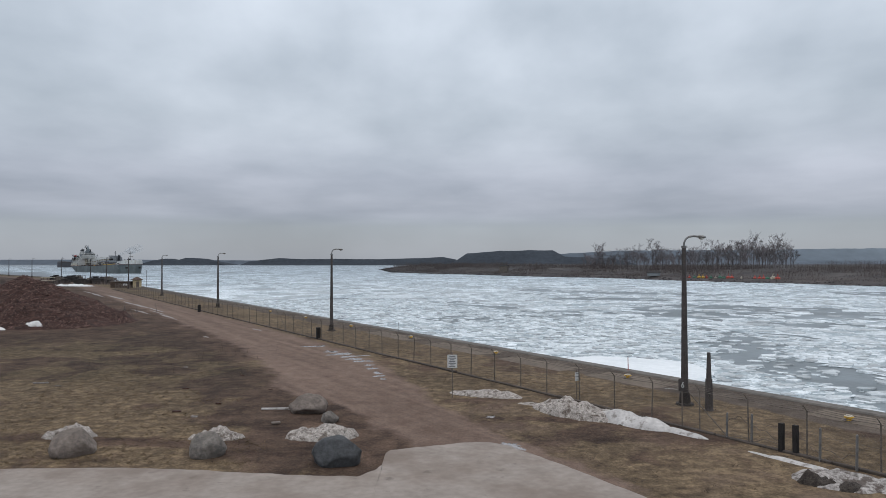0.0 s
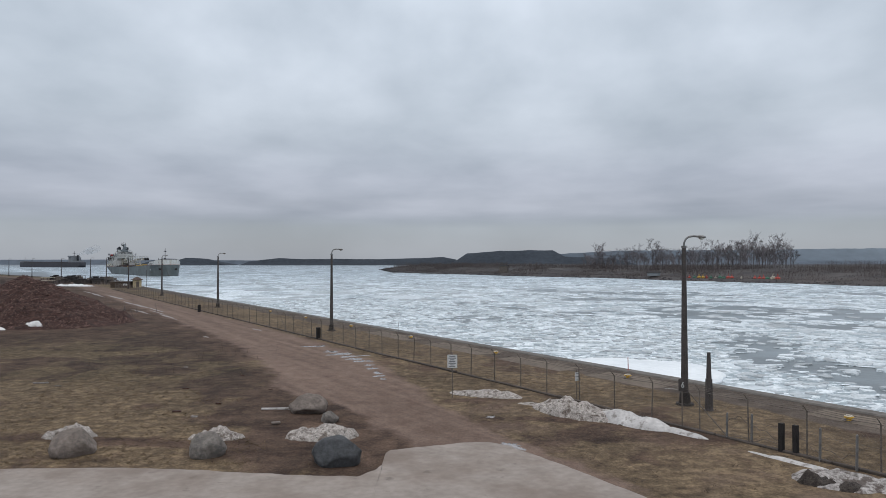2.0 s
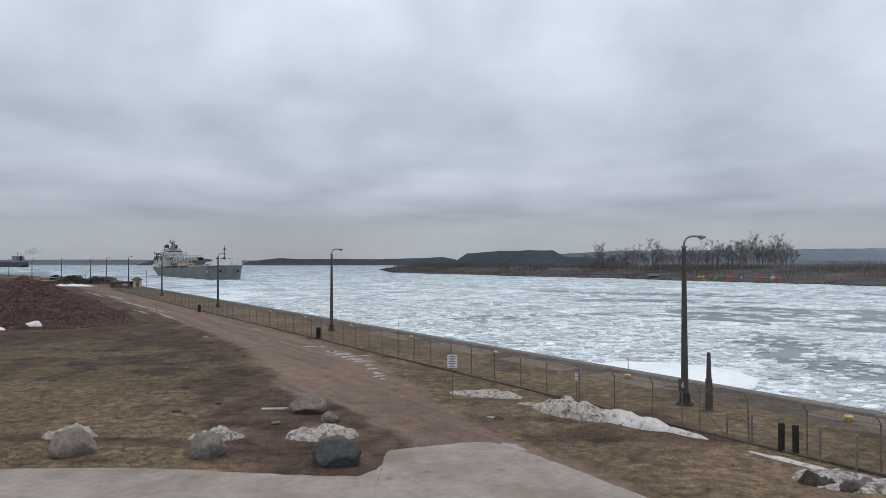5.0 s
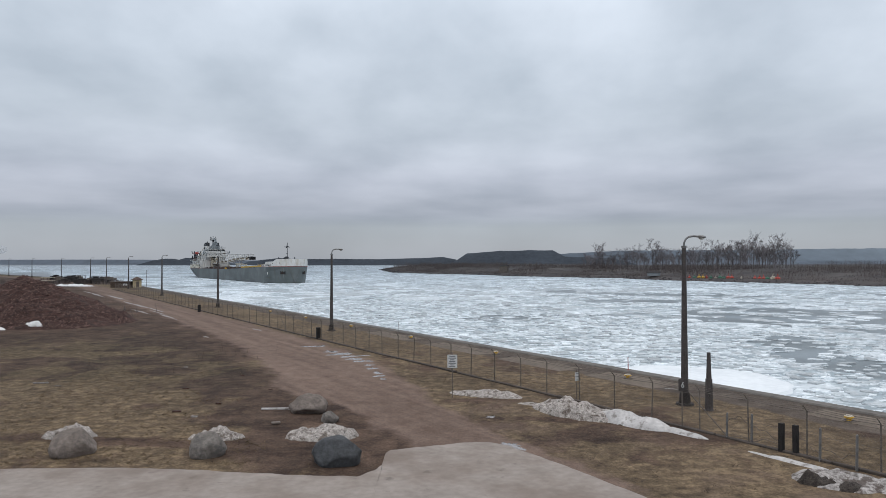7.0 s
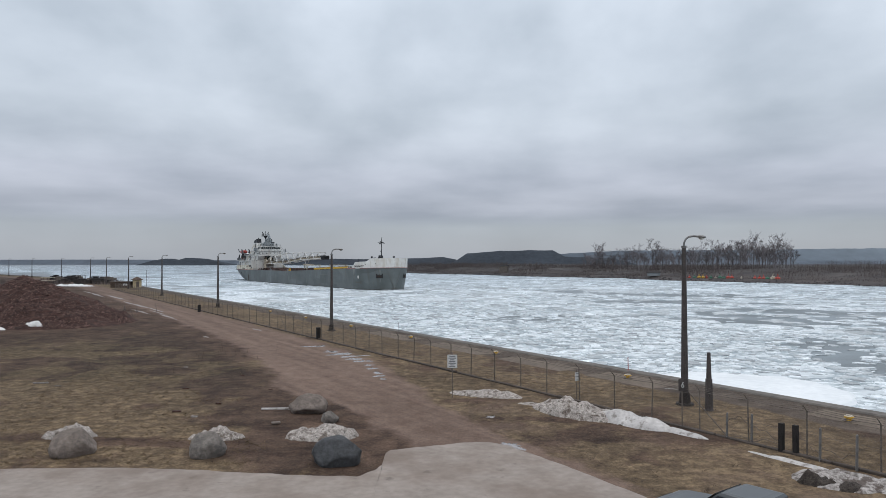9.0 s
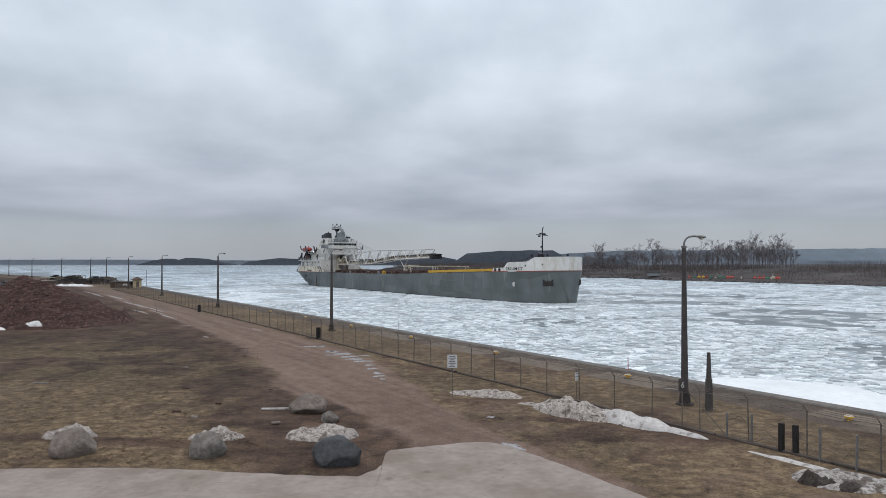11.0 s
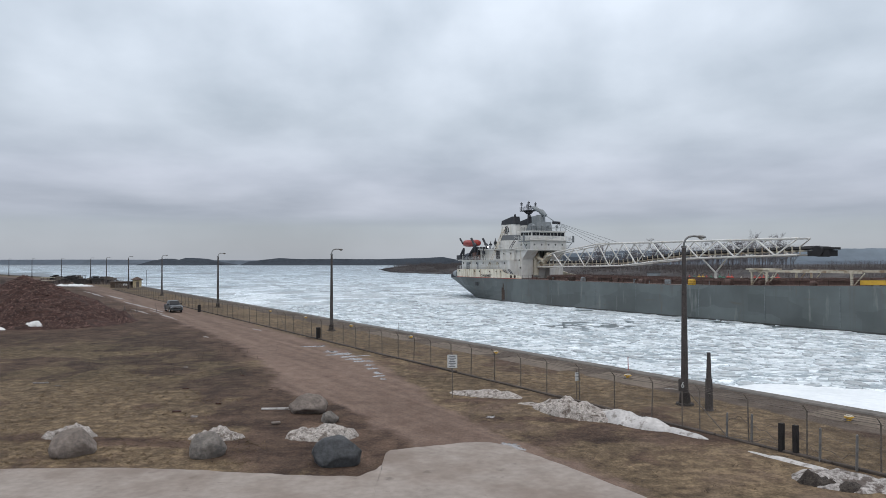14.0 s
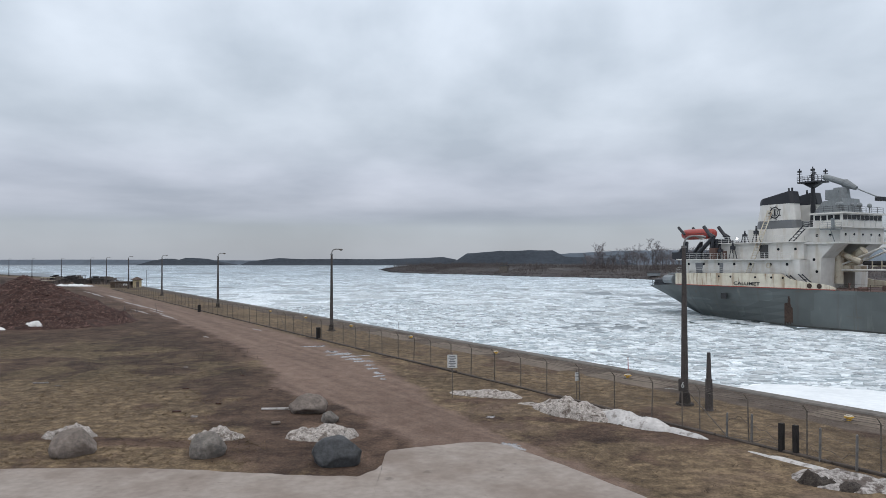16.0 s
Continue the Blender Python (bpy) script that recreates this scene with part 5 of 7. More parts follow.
# ---- lamps along the pier ----
def street_lamp(place, turn):
    base = tagged(new("street_lamp"), "tall dark steel street lamp with curved arm on the quay", "street lamp", "lamps along the quay")
    bm = bmesh.new()
    rod(bm, (0, 0, 0.5), (0, 0, 9.35), 0.22, 0.12, 12)
    part("pole", bm, M["lamp_pole"], base, smooth=False)
    bm = bmesh.new()
    rod(bm, (0, 0, 0), (0, 0, 0.12), 0.55, 0.5, 12)
    rod(bm, (0, 0, 0.12), (0, 0, 0.75), 0.36, 0.30, 8)
    part("base", bm, M["lamp_base"], base)
    bm = bmesh.new()
    rod(bm, (0, 0, 9.3), (0, 0, 9.42), 0.16, 0.16, 12)
    pts = [(0, 0, 9.4), (0.02, 0, 9.62), (0.12, 0, 9.82), (0.3, 0, 9.95), (0.6, 0, 10.0), (0.9, 0, 9.98)]
    for p, q in zip(pts, pts[1:]):
        rod(bm, p, q, 0.06, 0.06, 8)
    part("arm", bm, M["galv"], base)
    bm = bmesh.new()
    loft(bm, [[(x, 0.2 * w * math.cos(t), 9.98 + h + 0.10 * w * math.sin(t)) for t in (i * 0.7854 for i in range(8))] for x, w, h in ((0.75, 0.35, 0.0), (0.95, 0.9, 0.0), (1.2, 1.0, -0.02), (1.35, 0.6, -0.04))])
    head = part("lamp_head", bm, M["galv"], base)
    bm = bmesh.new()
    loft(bm, [[(1.12 + 0.2 * w * math.cos(t), 0.16 * w * math.sin(t), 9.92 - z) for t in (i * 0.7854 for i in range(8))] for w, z in ((1.0, 0.0), (0.85, 0.08), (0.4, 0.13))])
    part("lens", bm, M["lamp_glass"], head)
    base.matrix_basis = pose(*place, 0, 0, 0, turn)
    return base


lamp = street_lamp(at(28.15, 34.6), 8)
for k in range(1, 7):
    copy_thing(lamp, pose(*at(28.15 + 52.6 * k, 34.65), 0, 0, 0, 8 - k))
for x, y in ((-188, 350), (-222.7, 385), (-256.6, 420)):
    copy_thing(lamp, pose(x, y, 0, 0, 0, 0))


# ---- boulders ----
def boulder(place, size, seed, material, label, turn=0):
    bm = bmesh.new()
    bmesh.ops.create_icosphere(bm, subdivisions=4, radius=1.0)
    rnd = random.Random(seed)
    cuts = [(Vector((rnd.uniform(-1, 1), rnd.uniform(-1, 1), rnd.uniform(-0.5, 1))).normalized(), rnd.uniform(0.66, 0.88)) for _ in range(12)]
    for v in bm.verts:
        for nrm, d in cuts:
            over = v.co.dot(nrm) - d
            if over > 0:
                v.co -= nrm * over * 0.96
        f = 1.04 + 0.07 * noise.noise(v.co * 1.7 + Vector((seed, 0, 0))) + 0.05 * noise.noise(v.co * 5 + Vector((seed, 0, 0)))
        v.co *= f
        v.co = Vector((v.co.x * size[0], v.co.y * size[1], (v.co.z + 0.62) * size[2]))
    ob = part("boulder", bm, material, None, smooth=True)
    ob.matrix_basis = pose(*place, -0.08, 0, 0, turn)
    return tagged(ob, label, "boulder", "boulders by the drive")


boulder((-16.3, 31.4), (0.97, 0.85, 0.74), 3, M["rock_tan"], "large grey-brown boulder on brown grass", 10)
boulder((-10.35, 31.3), (0.85, 0.75, 0.72), 8, M["rock_grey"], "rounded grey boulder beside dirty snow", 40)
boulder((-4.4, 30.0), (1.18, 0.85, 0.74), 15, M["rock_dark"], "dark blue-grey boulder by the driveway edge", -20)
boulder((-7.6, 40.3), (1.05, 0.8, 0.66), 21, M["rock_tan"], "tan boulder behind a pile of old snow", 5)
boulder((-6.05, 38.0), (0.55, 0.45, 0.40), 27, M["rock_grey"], "small snow-flecked grey boulder", 70)


# ---- land across the river ----
def far_land():
    """Opposite bank: a low wooded sheet from the point out to the frame's far side."""
    shore = [(-81.5, 915), (-48, 678), (-10, 610), (29.5, 561), (47.7, 517), (82.3, 479), (112, 446), (130, 393), (167, 342), (188, 302), (240, 200), (330, 40)]
    verts, faces = [], []
    depth = (0, 3, 8, 18, 40, 90, 200, 500, 1200, 2600)
    rise = (-0.6, 0.7, 1.6, 2.8, 5.0, 6.5, 6.5, 5.0, 3.5, 2.5)
    fine = []
    for (x0, y0), (x1, y1) in zip(shore, shore[1:]):
        for k in range(8):
            t = k / 8
            fine.append((x0 + (x1 - x0) * t, y0 + (y1 - y0) * t))
    for x, y in fine:
        for d, z in zip(depth, rise):
            wob = 2.5 * nz(x, y, 51, 0.05) if d < 10 else 0
            dd = d + wob
            verts.append((x + dd * 0.80, y + dd * 0.60, WATER_Z + z + (0.8 * nz(x + d, y, 52, 0.03) if d > 5 else 0.2 * nz(x, y, 53, 0.2))))
    k = len(depth)
    for i in range(len(fine) - 1):
        for j in range(k - 1):
            q = i * k + j
            faces.append((q, q + k, q + k + 1, q + 1))
    ob = mesh_from("far_bank", verts, faces, [M["far_wood"]], True)
    tagged(ob, "low brown far bank of the river", "river bank", kind="structure")


far_land()


def ridge(name, pts, depth, material, label, cat, base=WATER_Z - 0.5):
    """A long hill: a crest line through (x, z) at a distance, sloping down both ways."""
    bm = bmesh.new()
    rings = []
    for (x0, z0), (x1, z1) in zip(pts, pts[1:]):
        m_ = max(2, int(abs(x1 - x0) / 18))
        for k in range(m_):
            t = k / m_
            rings.append((x0 + (x1 - x0) * t, z0 + (z1 - z0) * t))
    rings.append(pts[-1])
    rings = [(rings[0][0] - 25, base + 0.2)] + rings + [(rings[-1][0] + 25, base + 0.2)]
    prev = None
    for x, z in rings:
        j = 0.06 * z * nz(x, 0, 61, 0.03) + 0.03 * z * nz(x, 0, 62, 0.15)
        row = [bm.verts.new(p) for p in ((x, depth - z * 2.0 - 10, base), (x, depth - z * 0.8, base + (z - base) * 0.55), (x, depth, z + j), (x, depth + 60, z + j), (x, depth + 160, base))]
        if prev:
            for a_, b_, c_, d_ in zip(prev, prev[1:], row[1:], row):
                bm.faces.new((a_, d_, c_, b_))
        prev = row
    return tagged(part(name, bm, material, smooth=True), label, cat, kind="structure")


ridge("far_ridge", [(-3000, 14), (-1600, 13), (-1130, 14), (-900, 13), (-600, 11), (-300, 10), (0, 12), (400, 14), (1200, 10), (2600, 12)], 2300, M["hazed_far_hill"], "long wooded shore far across the water, paled by haze", "shoreline")
ridge("ore_pile", [(-800, 4), (-775, 11), (-742, 15.5), (-715, 10), (-688, 17.5), (-650, 15.5), (-612, 7)], 1900, M["ore"], "dark flat-topped stockpile on the far shore", "stockpile")
ridge("ore_pile", [(-520, 8), (-440, 17), (-380, 14), (-290, 15), (-180, 14), (-60, 17), (0, 20), (60, 8)], 1900, M["ore"], "long dark stockpile ridge on the far shore", "stockpile")
ridge("ore_pile", [(30, 8), (60, 28), (140, 34), (270, 36), (300, 20), (420, 16), (460, 6)], 1750, M["ore"], "high flat-topped dark ore stockpile", "stockpile")
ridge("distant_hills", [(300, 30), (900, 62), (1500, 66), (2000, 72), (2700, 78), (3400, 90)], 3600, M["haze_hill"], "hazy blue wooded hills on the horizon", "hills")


# ---- overcast cloud deck ----
def cloud_deck():
    m = bpy.data.materials.new("stratus_cloud")
    m.use_nodes = True
    nt = m.node_tree
    nt.nodes.clear()
    out = nt.nodes.new("ShaderNodeOutputMaterial")
    mix = nt.nodes.new("ShaderNodeMixShader")
    tr = nt.nodes.new("ShaderNodeBsdfTransparent")
    em = nt.nodes.new("ShaderNodeEmission")
    tc = nt.nodes.new("ShaderNodeTexCoord")
    geo = nt.nodes.new("ShaderNodeNewGeometry")
    # cloud cells keep their proportion with distance: bearing across, logarithm of distance away
    def vmath(op, a_, b_=None, k_=None):
        v_ = nt.nodes.new("ShaderNodeVectorMath")
        v_.operation = op
        nt.links.new(a_, v_.inputs[0])
        if b_ is not None:
            nt.links.new(b_, v_.inputs[1])
        elif k_ is not None:
            v_.inputs[1].default_value = k_
        return v_

    def smath(op, a_, k_):
        v_ = nt.nodes.new("ShaderNodeMath")
        v_.operation = op
        nt.links.new(a_, v_.inputs[0])
        if isinstance(k_, float):
            v_.inputs[1].default_value = k_
        else:
            nt.links.new(k_, v_.inputs[1])
        return v_.outputs[0]

    sepp = nt.nodes.new("ShaderNodeSeparateXYZ")
    nt.links.new(geo.outputs["Position"], sepp.inputs[0])
    reach = vmath("LENGTH", geo.outputs["Position"]).outputs["Value"]
    comb = nt.nodes.new("ShaderNodeCombineXYZ")
    nt.links.new(smath("DIVIDE", sepp.outputs["X"], reach), comb.inputs[0])
    nt.links.new(smath("LOGARITHM", reach, 2.718), comb.inputs[1])
    spread = vmath("MULTIPLY", comb.outputs[0], k_=(5.0, 1.9, 1.0))
    gone = vmath("SUBTRACT", tc.outputs["Object"], geo.outputs["Position"])
    gone = vmath("MULTIPLY", gone.outputs[0], k_=(0.0012, 0.0016, 0.0))
    cell = vmath("ADD", spread.outputs[0], gone.outputs[0])
    n1 = nt.nodes.new("ShaderNodeTexNoise")
    n1.inputs["Scale"].default_value, n1.inputs["Detail"].default_value, n1.inputs["Roughness"].default_value = 1.0, 5, 0.48
    n1.inputs["Distortion"].default_value = 0.0
    nt.links.new(cell.outputs[0], n1.inputs["Vector"])
    r1 = nt.nodes.new("ShaderNodeValToRGB")
    r1.color_ramp.elements[0].position, r1.color_ramp.elements[0].color = 0.30, (0.455, 0.520, 0.605, 1)
    r1.color_ramp.elements[1].position, r1.color_ramp.elements[1].color = 0.70, (0.695, 0.765, 0.865, 1)
    nt.links.new(n1.outputs["Fac"], r1.inputs[0])
    ln = nt.nodes.new("ShaderNodeVectorMath")
    ln.operation = "LENGTH"
    nt.links.new(geo.outputs["Position"], ln.inputs[0])
    r2 = nt.nodes.new("ShaderNodeValToRGB")
    dv = nt.nodes.new("ShaderNodeMath")
    dv.operation = "DIVIDE"
    dv.inputs[1].default_value = 5000.0
    nt.links.new(ln.outputs["Value"], dv.inputs[0])
    nt.links.new(dv.outputs[0], r2.inputs[0])
    els_ = r2.color_ramp.elements
    els_[0].position, els_[0].color = 0.045, (1.10, 0.96, 0.85, 1)
    els_[1].position, els_[1].color = 0.9, (0.26, 0.26, 0.27, 1)
    els_.new(0.075).color = (0.80, 0.74, 0.69, 1)
    for p_, v_ in ((0.09, 0.64), (0.13, 0.50), (0.22, 0.43), (0.36, 0.40), (0.52, 0.345)):
        els_.new(p_).color = (v_, v_ * 0.97, v_ * 0.99, 1) if p_ > 0.3 else (v_, v_, v_, 1)
    ml = nt.nodes.new("ShaderNodeMix")
    ml.data_type, ml.blend_type = "RGBA", "MULTIPLY"
    ml.inputs["Factor"].default_value = 1
    nt.links.new(r1.outputs[0], ml.inputs["A"])
    nt.links.new(r2.outputs[0], ml.inputs["B"])
    nt.links.new(ml.outputs["Result"], em.inputs["Color"])
    em.inputs["Strength"].default_value = 2.1
    fade = nt.nodes.new("ShaderNodeMapRange")
    fade.inputs["From Min"].default_value, fade.inputs["From Max"].default_value = 3000, 4700
    fade.inputs["To Min"].default_value, fade.inputs["To Max"].default_value = 0.85, 0.0
    fade.interpolation_type = "SMOOTHSTEP"
    nt.links.new(ln.outputs["Value"], fade.inputs["Value"])
    nt.links.new(fade.outputs[0], mix.inputs[0])
    nt.links.new(tr.outputs[0], mix.inputs[1])
    nt.links.new(em.outputs[0], mix.inputs[2])
    nt.links.new(mix.outputs[0], out.inputs[0])
    m.cycles.emission_sampling = "NONE"
    ob = mesh_from("cloud_backdrop", [(-6500, -5000, 220), (6500, -5000, 220), (6500, 8000, 220), (-6500, 8000, 220)], [(0, 3, 2, 1)], [m])
    return tagged(ob, "low grey overcast cloud deck drifting", "clouds", kind="structure")


clouds = cloud_deck()


# ---- chain-link fence ----
FENCE_N = 30.0


def fence():
    f_ = tagged(new("fence"), "rusty chain-link fence with barbed wire on leaning arms", "fence")
    bm = bmesh.new()
    rod(bm, (0, 0, -0.1), (0, 0, 2.0), 0.036, n=6)
    rod(bm, (0, 0, 1.98), (-0.26, 0.04, 2.28), 0.022, n=5)
    first = part("post", bm, M["rust_post"], f_)
    turn = math.degrees(math.atan2(N.y, N.x))
    a0 = 9.2
    first.matrix_basis = pose(*at(a0, FENCE_N), 0, 0, 0, turn)
    for k in range(1, 78):
        a = a0 + 2.88 * k + 0.12 * math.sin(k * 2.3)
        o_ = new("post", first.data)
        o_.parent = f_
        o_.matrix_basis = pose(*at(a, FENCE_N), 0.03 * math.sin(k * 1.7), 1.2 * math.sin(k * 1.3), 1.4 * math.cos(k * 2.1), turn)
    end = a0 + 2.88 * 77
    for z, n_, r_ in ((0.06, 0.0, 0.014), (1.0, 0.0, 0.008), (1.96, 0.0, 0.014), (2.07, -0.09, 0.010), (2.17, -0.17, 0.010), (2.27, -0.25, 0.010)):
        bm = bmesh.new()
        pts = [(*at(a0 + 2.88 * k, FENCE_N + n_), z) for k in range(78)]
        for k, (p, q) in enumerate(zip(pts, pts[1:])):
            sag = -0.03 - 0.03 * abs(math.sin(k * 1.9))
            mid = ((p[0] + q[0]) / 2, (p[1] + q[1]) / 2, z + sag)
            rod(bm, p, mid, r_, n=3, caps=False)
            rod(bm, mid, q, r_, n=3, caps=False)
        part("wire", bm, M["rust_post"], f_)
    verts, faces = [], []
    step, h = 0.16, 1.9
    k = 0
    a = a0
    while a < end:
        for d in (-1, 1):
            p0, p1 = at(a if d > 0 else a + h, FENCE_N), at(a + h if d > 0 else a, FENCE_N)
            q = len(verts)
            for (x, y), z in ((p0, 0.04), (p1, 0.04 + h)):
                for ox, oz in ((0.0035, 0.0), (-0.002, 0.003), (-0.002, -0.003)):
                    verts.append((x + N.x * ox, y + N.y * ox, z + oz))
            faces += [(q, q + 1, q + 4, q + 3), (q + 1, q + 2, q + 5, q + 4), (q + 2, q, q + 3, q + 5)]
        a += step * (1.0 if a < 80 else 2.0)
    ob = mesh_from("chain_link_mesh", verts, faces, [M["rust_post"]])
    ob.parent = f_
    tagged(ob, kind="stuff")
    # brace of the corner post
    for a in (84.0, 22.0):
        bm = bmesh.new()
        rod(bm, (*at(a, FENCE_N + 0.05), 0.05), (*at(a + 2.2, FENCE_N + 0.05), 1.8), 0.03, n=6)
        part("brace", bm, M["rust_post"], f_)


fence()


def post_thing(name, place, r, h, material, label, cat, square=False, lean=0.0, group=""):
    bm = bmesh.new()
    if square:
        box(bm, -r, r, -r, r, -0.1, h)
        bmesh.ops.bevel(bm, geom=bm.edges[:], offset=r * 0.15, segments=1, affect="EDGES")
    else:
        rod(bm, (0, 0, -0.1), (0, 0, h), r, r * 0.9, n=10)
        rod(bm, (0, 0, h), (0, 0, h + 0.04), r * 0.7, r * 0.2, n=10)
    ob = part(name, bm, material)
    ob.matrix_basis = pose(*place, 0, lean, lean * 0.5, 32)
    return tagged(ob, label, cat, group)


post_thing("gate_post", (15.1, 31.85), 0.105, 1.28, M["black_post"], "thick black timber gate post by the fence", "post", True, 0.5, "black gate posts")
post_thing("gate_post", (15.5, 31.35), 0.105, 1.30, M["black_post"], "thick black timber gate post by the fence", "post", True, -0.4, "black gate posts")
for x, y, h in ((13.65, 34.3, 1.2), (14.4, 33.3, 1.35), (16.0, 30.3, 1.4), (16.75, 28.9, 1.45)):
    post_thing("steel_post", (x, y), 0.055, h, M["galv"], "short galvanised steel post of the gateway", "post", False, 0.8, "gateway posts")
post_thing("gate_post", (-13.6, 77.6), 0.2, 1.3, M["black_post"], "thick black timber gate post by the fence", "post", True)
post_thing("gate_post", (-41.0, 119.6), 0.22, 1.2, M["black_post"], "thick black timber gate post by the fence", "post", True)


def tapered_pile(place):
    bm = bmesh.new()
    rings = []
    for z, r in ((0, 0.26), (0.1, 0.23), (1.8, 0.19), (1.82, 0.15), (3.3, 0.10)):
        rings.append([(r * math.cos(t), r * math.sin(t), z) for t in (2 * math.pi * (i + 0.5) / 6 for i in range(6))])
    loft(bm, rings)
    ob = part("mooring_pile", bm, M["lamp_pole"])
    ob.matrix_basis = pose(*place, 0)
    tagged(ob, "dark tapered steel stump of a cut-off pole", "pole")


tapered_pile((15.15, 40.6))

# wire tangles at the gateway
for k, ((x0, y0), (x1, y1), h) in enumerate((((13.65, 34.3), (14.4, 33.3), 1.0), ((14.4, 33.3), (15.2, 31.9), 0.7), ((15.6, 31.4), (16.0, 30.3), 0.9), ((16.0, 30.3), (16.75, 28.9), 1.0), ((13.65, 34.3), (15.15, 31.9), 0.4))):
    bm = bmesh.new()
    prev = None
    for j in range(13):
        t = j / 12
        p = (x0 + (x1 - x0) * t + 0.06 * math.sin(9 * t + k), y0 + (y1 - y0) * t, h * (0.75 + 0.35 * math.sin(math.pi * t + k)) + 0.08 * math.sin(14 * t + k))
        if prev:
            rod(bm, prev, p, 0.014, n=4, caps=False)
        prev = p
    tagged(part("barbed_wire", bm, M["rust_post"]), "sagging strand of rusty barbed wire", "wire", "slack wire")


# low timber kerb under the fence
kerb = tagged(new("timber_kerb"), "low dark timber kerb along the fence foot", "kerb")
bm = bmesh.new()
box(bm, -2.85, 2.85, -0.12, 0.12, -0.15, 0.10)
bmesh.ops.bevel(bm, geom=bm.edges[:], offset=0.025, segments=1, affect="EDGES")
beam = part("timber", bm, mat("weathered_kerb_timber", (0.062, 0.050, 0.042), 0.9, var=0.4, scale=2.0, obrand=0.3), kerb)
for k in range(40):
    o_ = beam if k == 0 else new("timber", beam.data)
    o_.parent = kerb
    o_.matrix_basis = pose(*at(8.0 + 5.76 * k, FENCE_N - 0.25), 0.02 * math.sin(k * 1.9), 0, 0.3 * math.sin(k), math.degrees(math.atan2(A.y, A.x)) + 0.4 * math.sin(k * 2.7))

# lighter concrete pads round the bollards
M["pad"] = mat("tan_concrete_pad", (0.135, 0.105, 0.080), 0.9, var=0.3, scale=0.4, second=(0.175, 0.14, 0.11))
for a, n, la, ln_ in ((36.2, 38.6, 3.4, 1.5), (46.0, 38.2, 4.2, 1.3), (58.0, 38.4, 5.0, 1.4), (72.0, 38.4, 5.0, 1.3), (20.0, 39.2, 3.0, 1.2)):
    bm = bmesh.new()
    prism(bm, [(-la, -ln_), (la, -ln_ * 0.9), (la * 0.95, ln_), (-la, ln_ * 1.05)], -0.1, 0.014)
    ob = part("concrete_pad", bm, M["pad"])
    ob.matrix_basis = pose(*at(a, n), 0, 0, 0, math.degrees(math.atan2(A.y, A.x)))
    tagged(ob, "tan concrete pad set in the quay surface", "pad", kind="structure")


# ---- signs ----
M["sign"] = mat("white_sign_plate", (0.55, 0.56, 0.56), 0.5, var=0.12, scale=2.0, bump=0.0)
M["sign_ink"] = mat("faded_sign_ink", (0.16, 0.17, 0.18), 0.7, var=0.2, scale=2.0, bump=0.0)


def notice(place, z0, w, h, bars, post_h, material, label, turn=0):
    s_ = tagged(new("sign"), label, "sign")
    bm = bmesh.new()
    rod(bm, (0, 0.04, -0.1), (0, 0.04, post_h), 0.03, n=6)
    part("post", bm, M["rust_post"], s_)
    bm = bmesh.new()
    box(bm, -w / 2, w / 2, -0.012, 0.004, z0, z0 + h)
    plate = part("plate", bm, material, s_)
    for k in range(bars):
        z = z0 + h * (0.88 - 0.82 * k / max(1, bars - 1) * 0.95)
        bm = bmesh.new()
        ww = w * (0.30 + 0.10 * math.sin(k * 2.1))
        box(bm, -ww, ww, -0.017, -0.0125, z - h * 0.035, z + h * 0.035)
        part("text_bar", bm, M["sign_ink"], plate)
    s_.matrix_basis = pose(*place, 0, 0, 0, turn)
    return s_


notice((0.58, 44.4), 1.85, 0.62, 0.82, 7, 2.75, M["sign"], "white notice board with faded lines of text on a thin post", -5)
notice(at(32.3, 29.9), 1.25, 0.30, 0.50, 3, 1.9, M["sign"], "small grey warning plate on the fence", 20)
plate6 = notice(at(24.3, 29.7), 1.88, 0.50, 0.62, 0, 2.3, M["lamp_pole"], "dark grey plate with a white number on the fence", 22)
c6 = bpy.data.curves.new("number", "FONT")
c6.body, c6.size, c6.extrude, c6.align_x = "6", 0.42, 0.006, "CENTER"
c6.materials.append(M["sign"])
num = new("number", c6)
num.parent = plate6
num.matrix_basis = pose(0.0, -0.02, 2.05, 90, 0, 0)


# ---- quay fittings ----
def bollard(place, k):
    b_ = tagged(new("bollard"), "yellow and white mooring bollard on the quay", "bollard", "bollards along the quay")
    bm = bmesh.new()
    rod(bm, (0, 0, 0), (0, 0, 0.05), 0.34, n=12)
    part("base_plate", bm, M["rust_post"], b_)
    bm = bmesh.new()
    rod(bm, (0, 0, 0.04), (0, 0, 0.2), 0.15, 0.14, n=12)
    rod(bm, (0, 0, 0.2), (0, 0, 0.28), 0.26, 0.24, n=12)
    part("post", bm, M["yellow"], b_)
    bm = bmesh.new()
    rod(bm, (0, 0, 0.28), (0, 0, 0.33), 0.22, 0.14, n=12)
    part("cap", bm, M["cream"], b_)
    b_.matrix_basis = pose(*place, 0)
    return b_


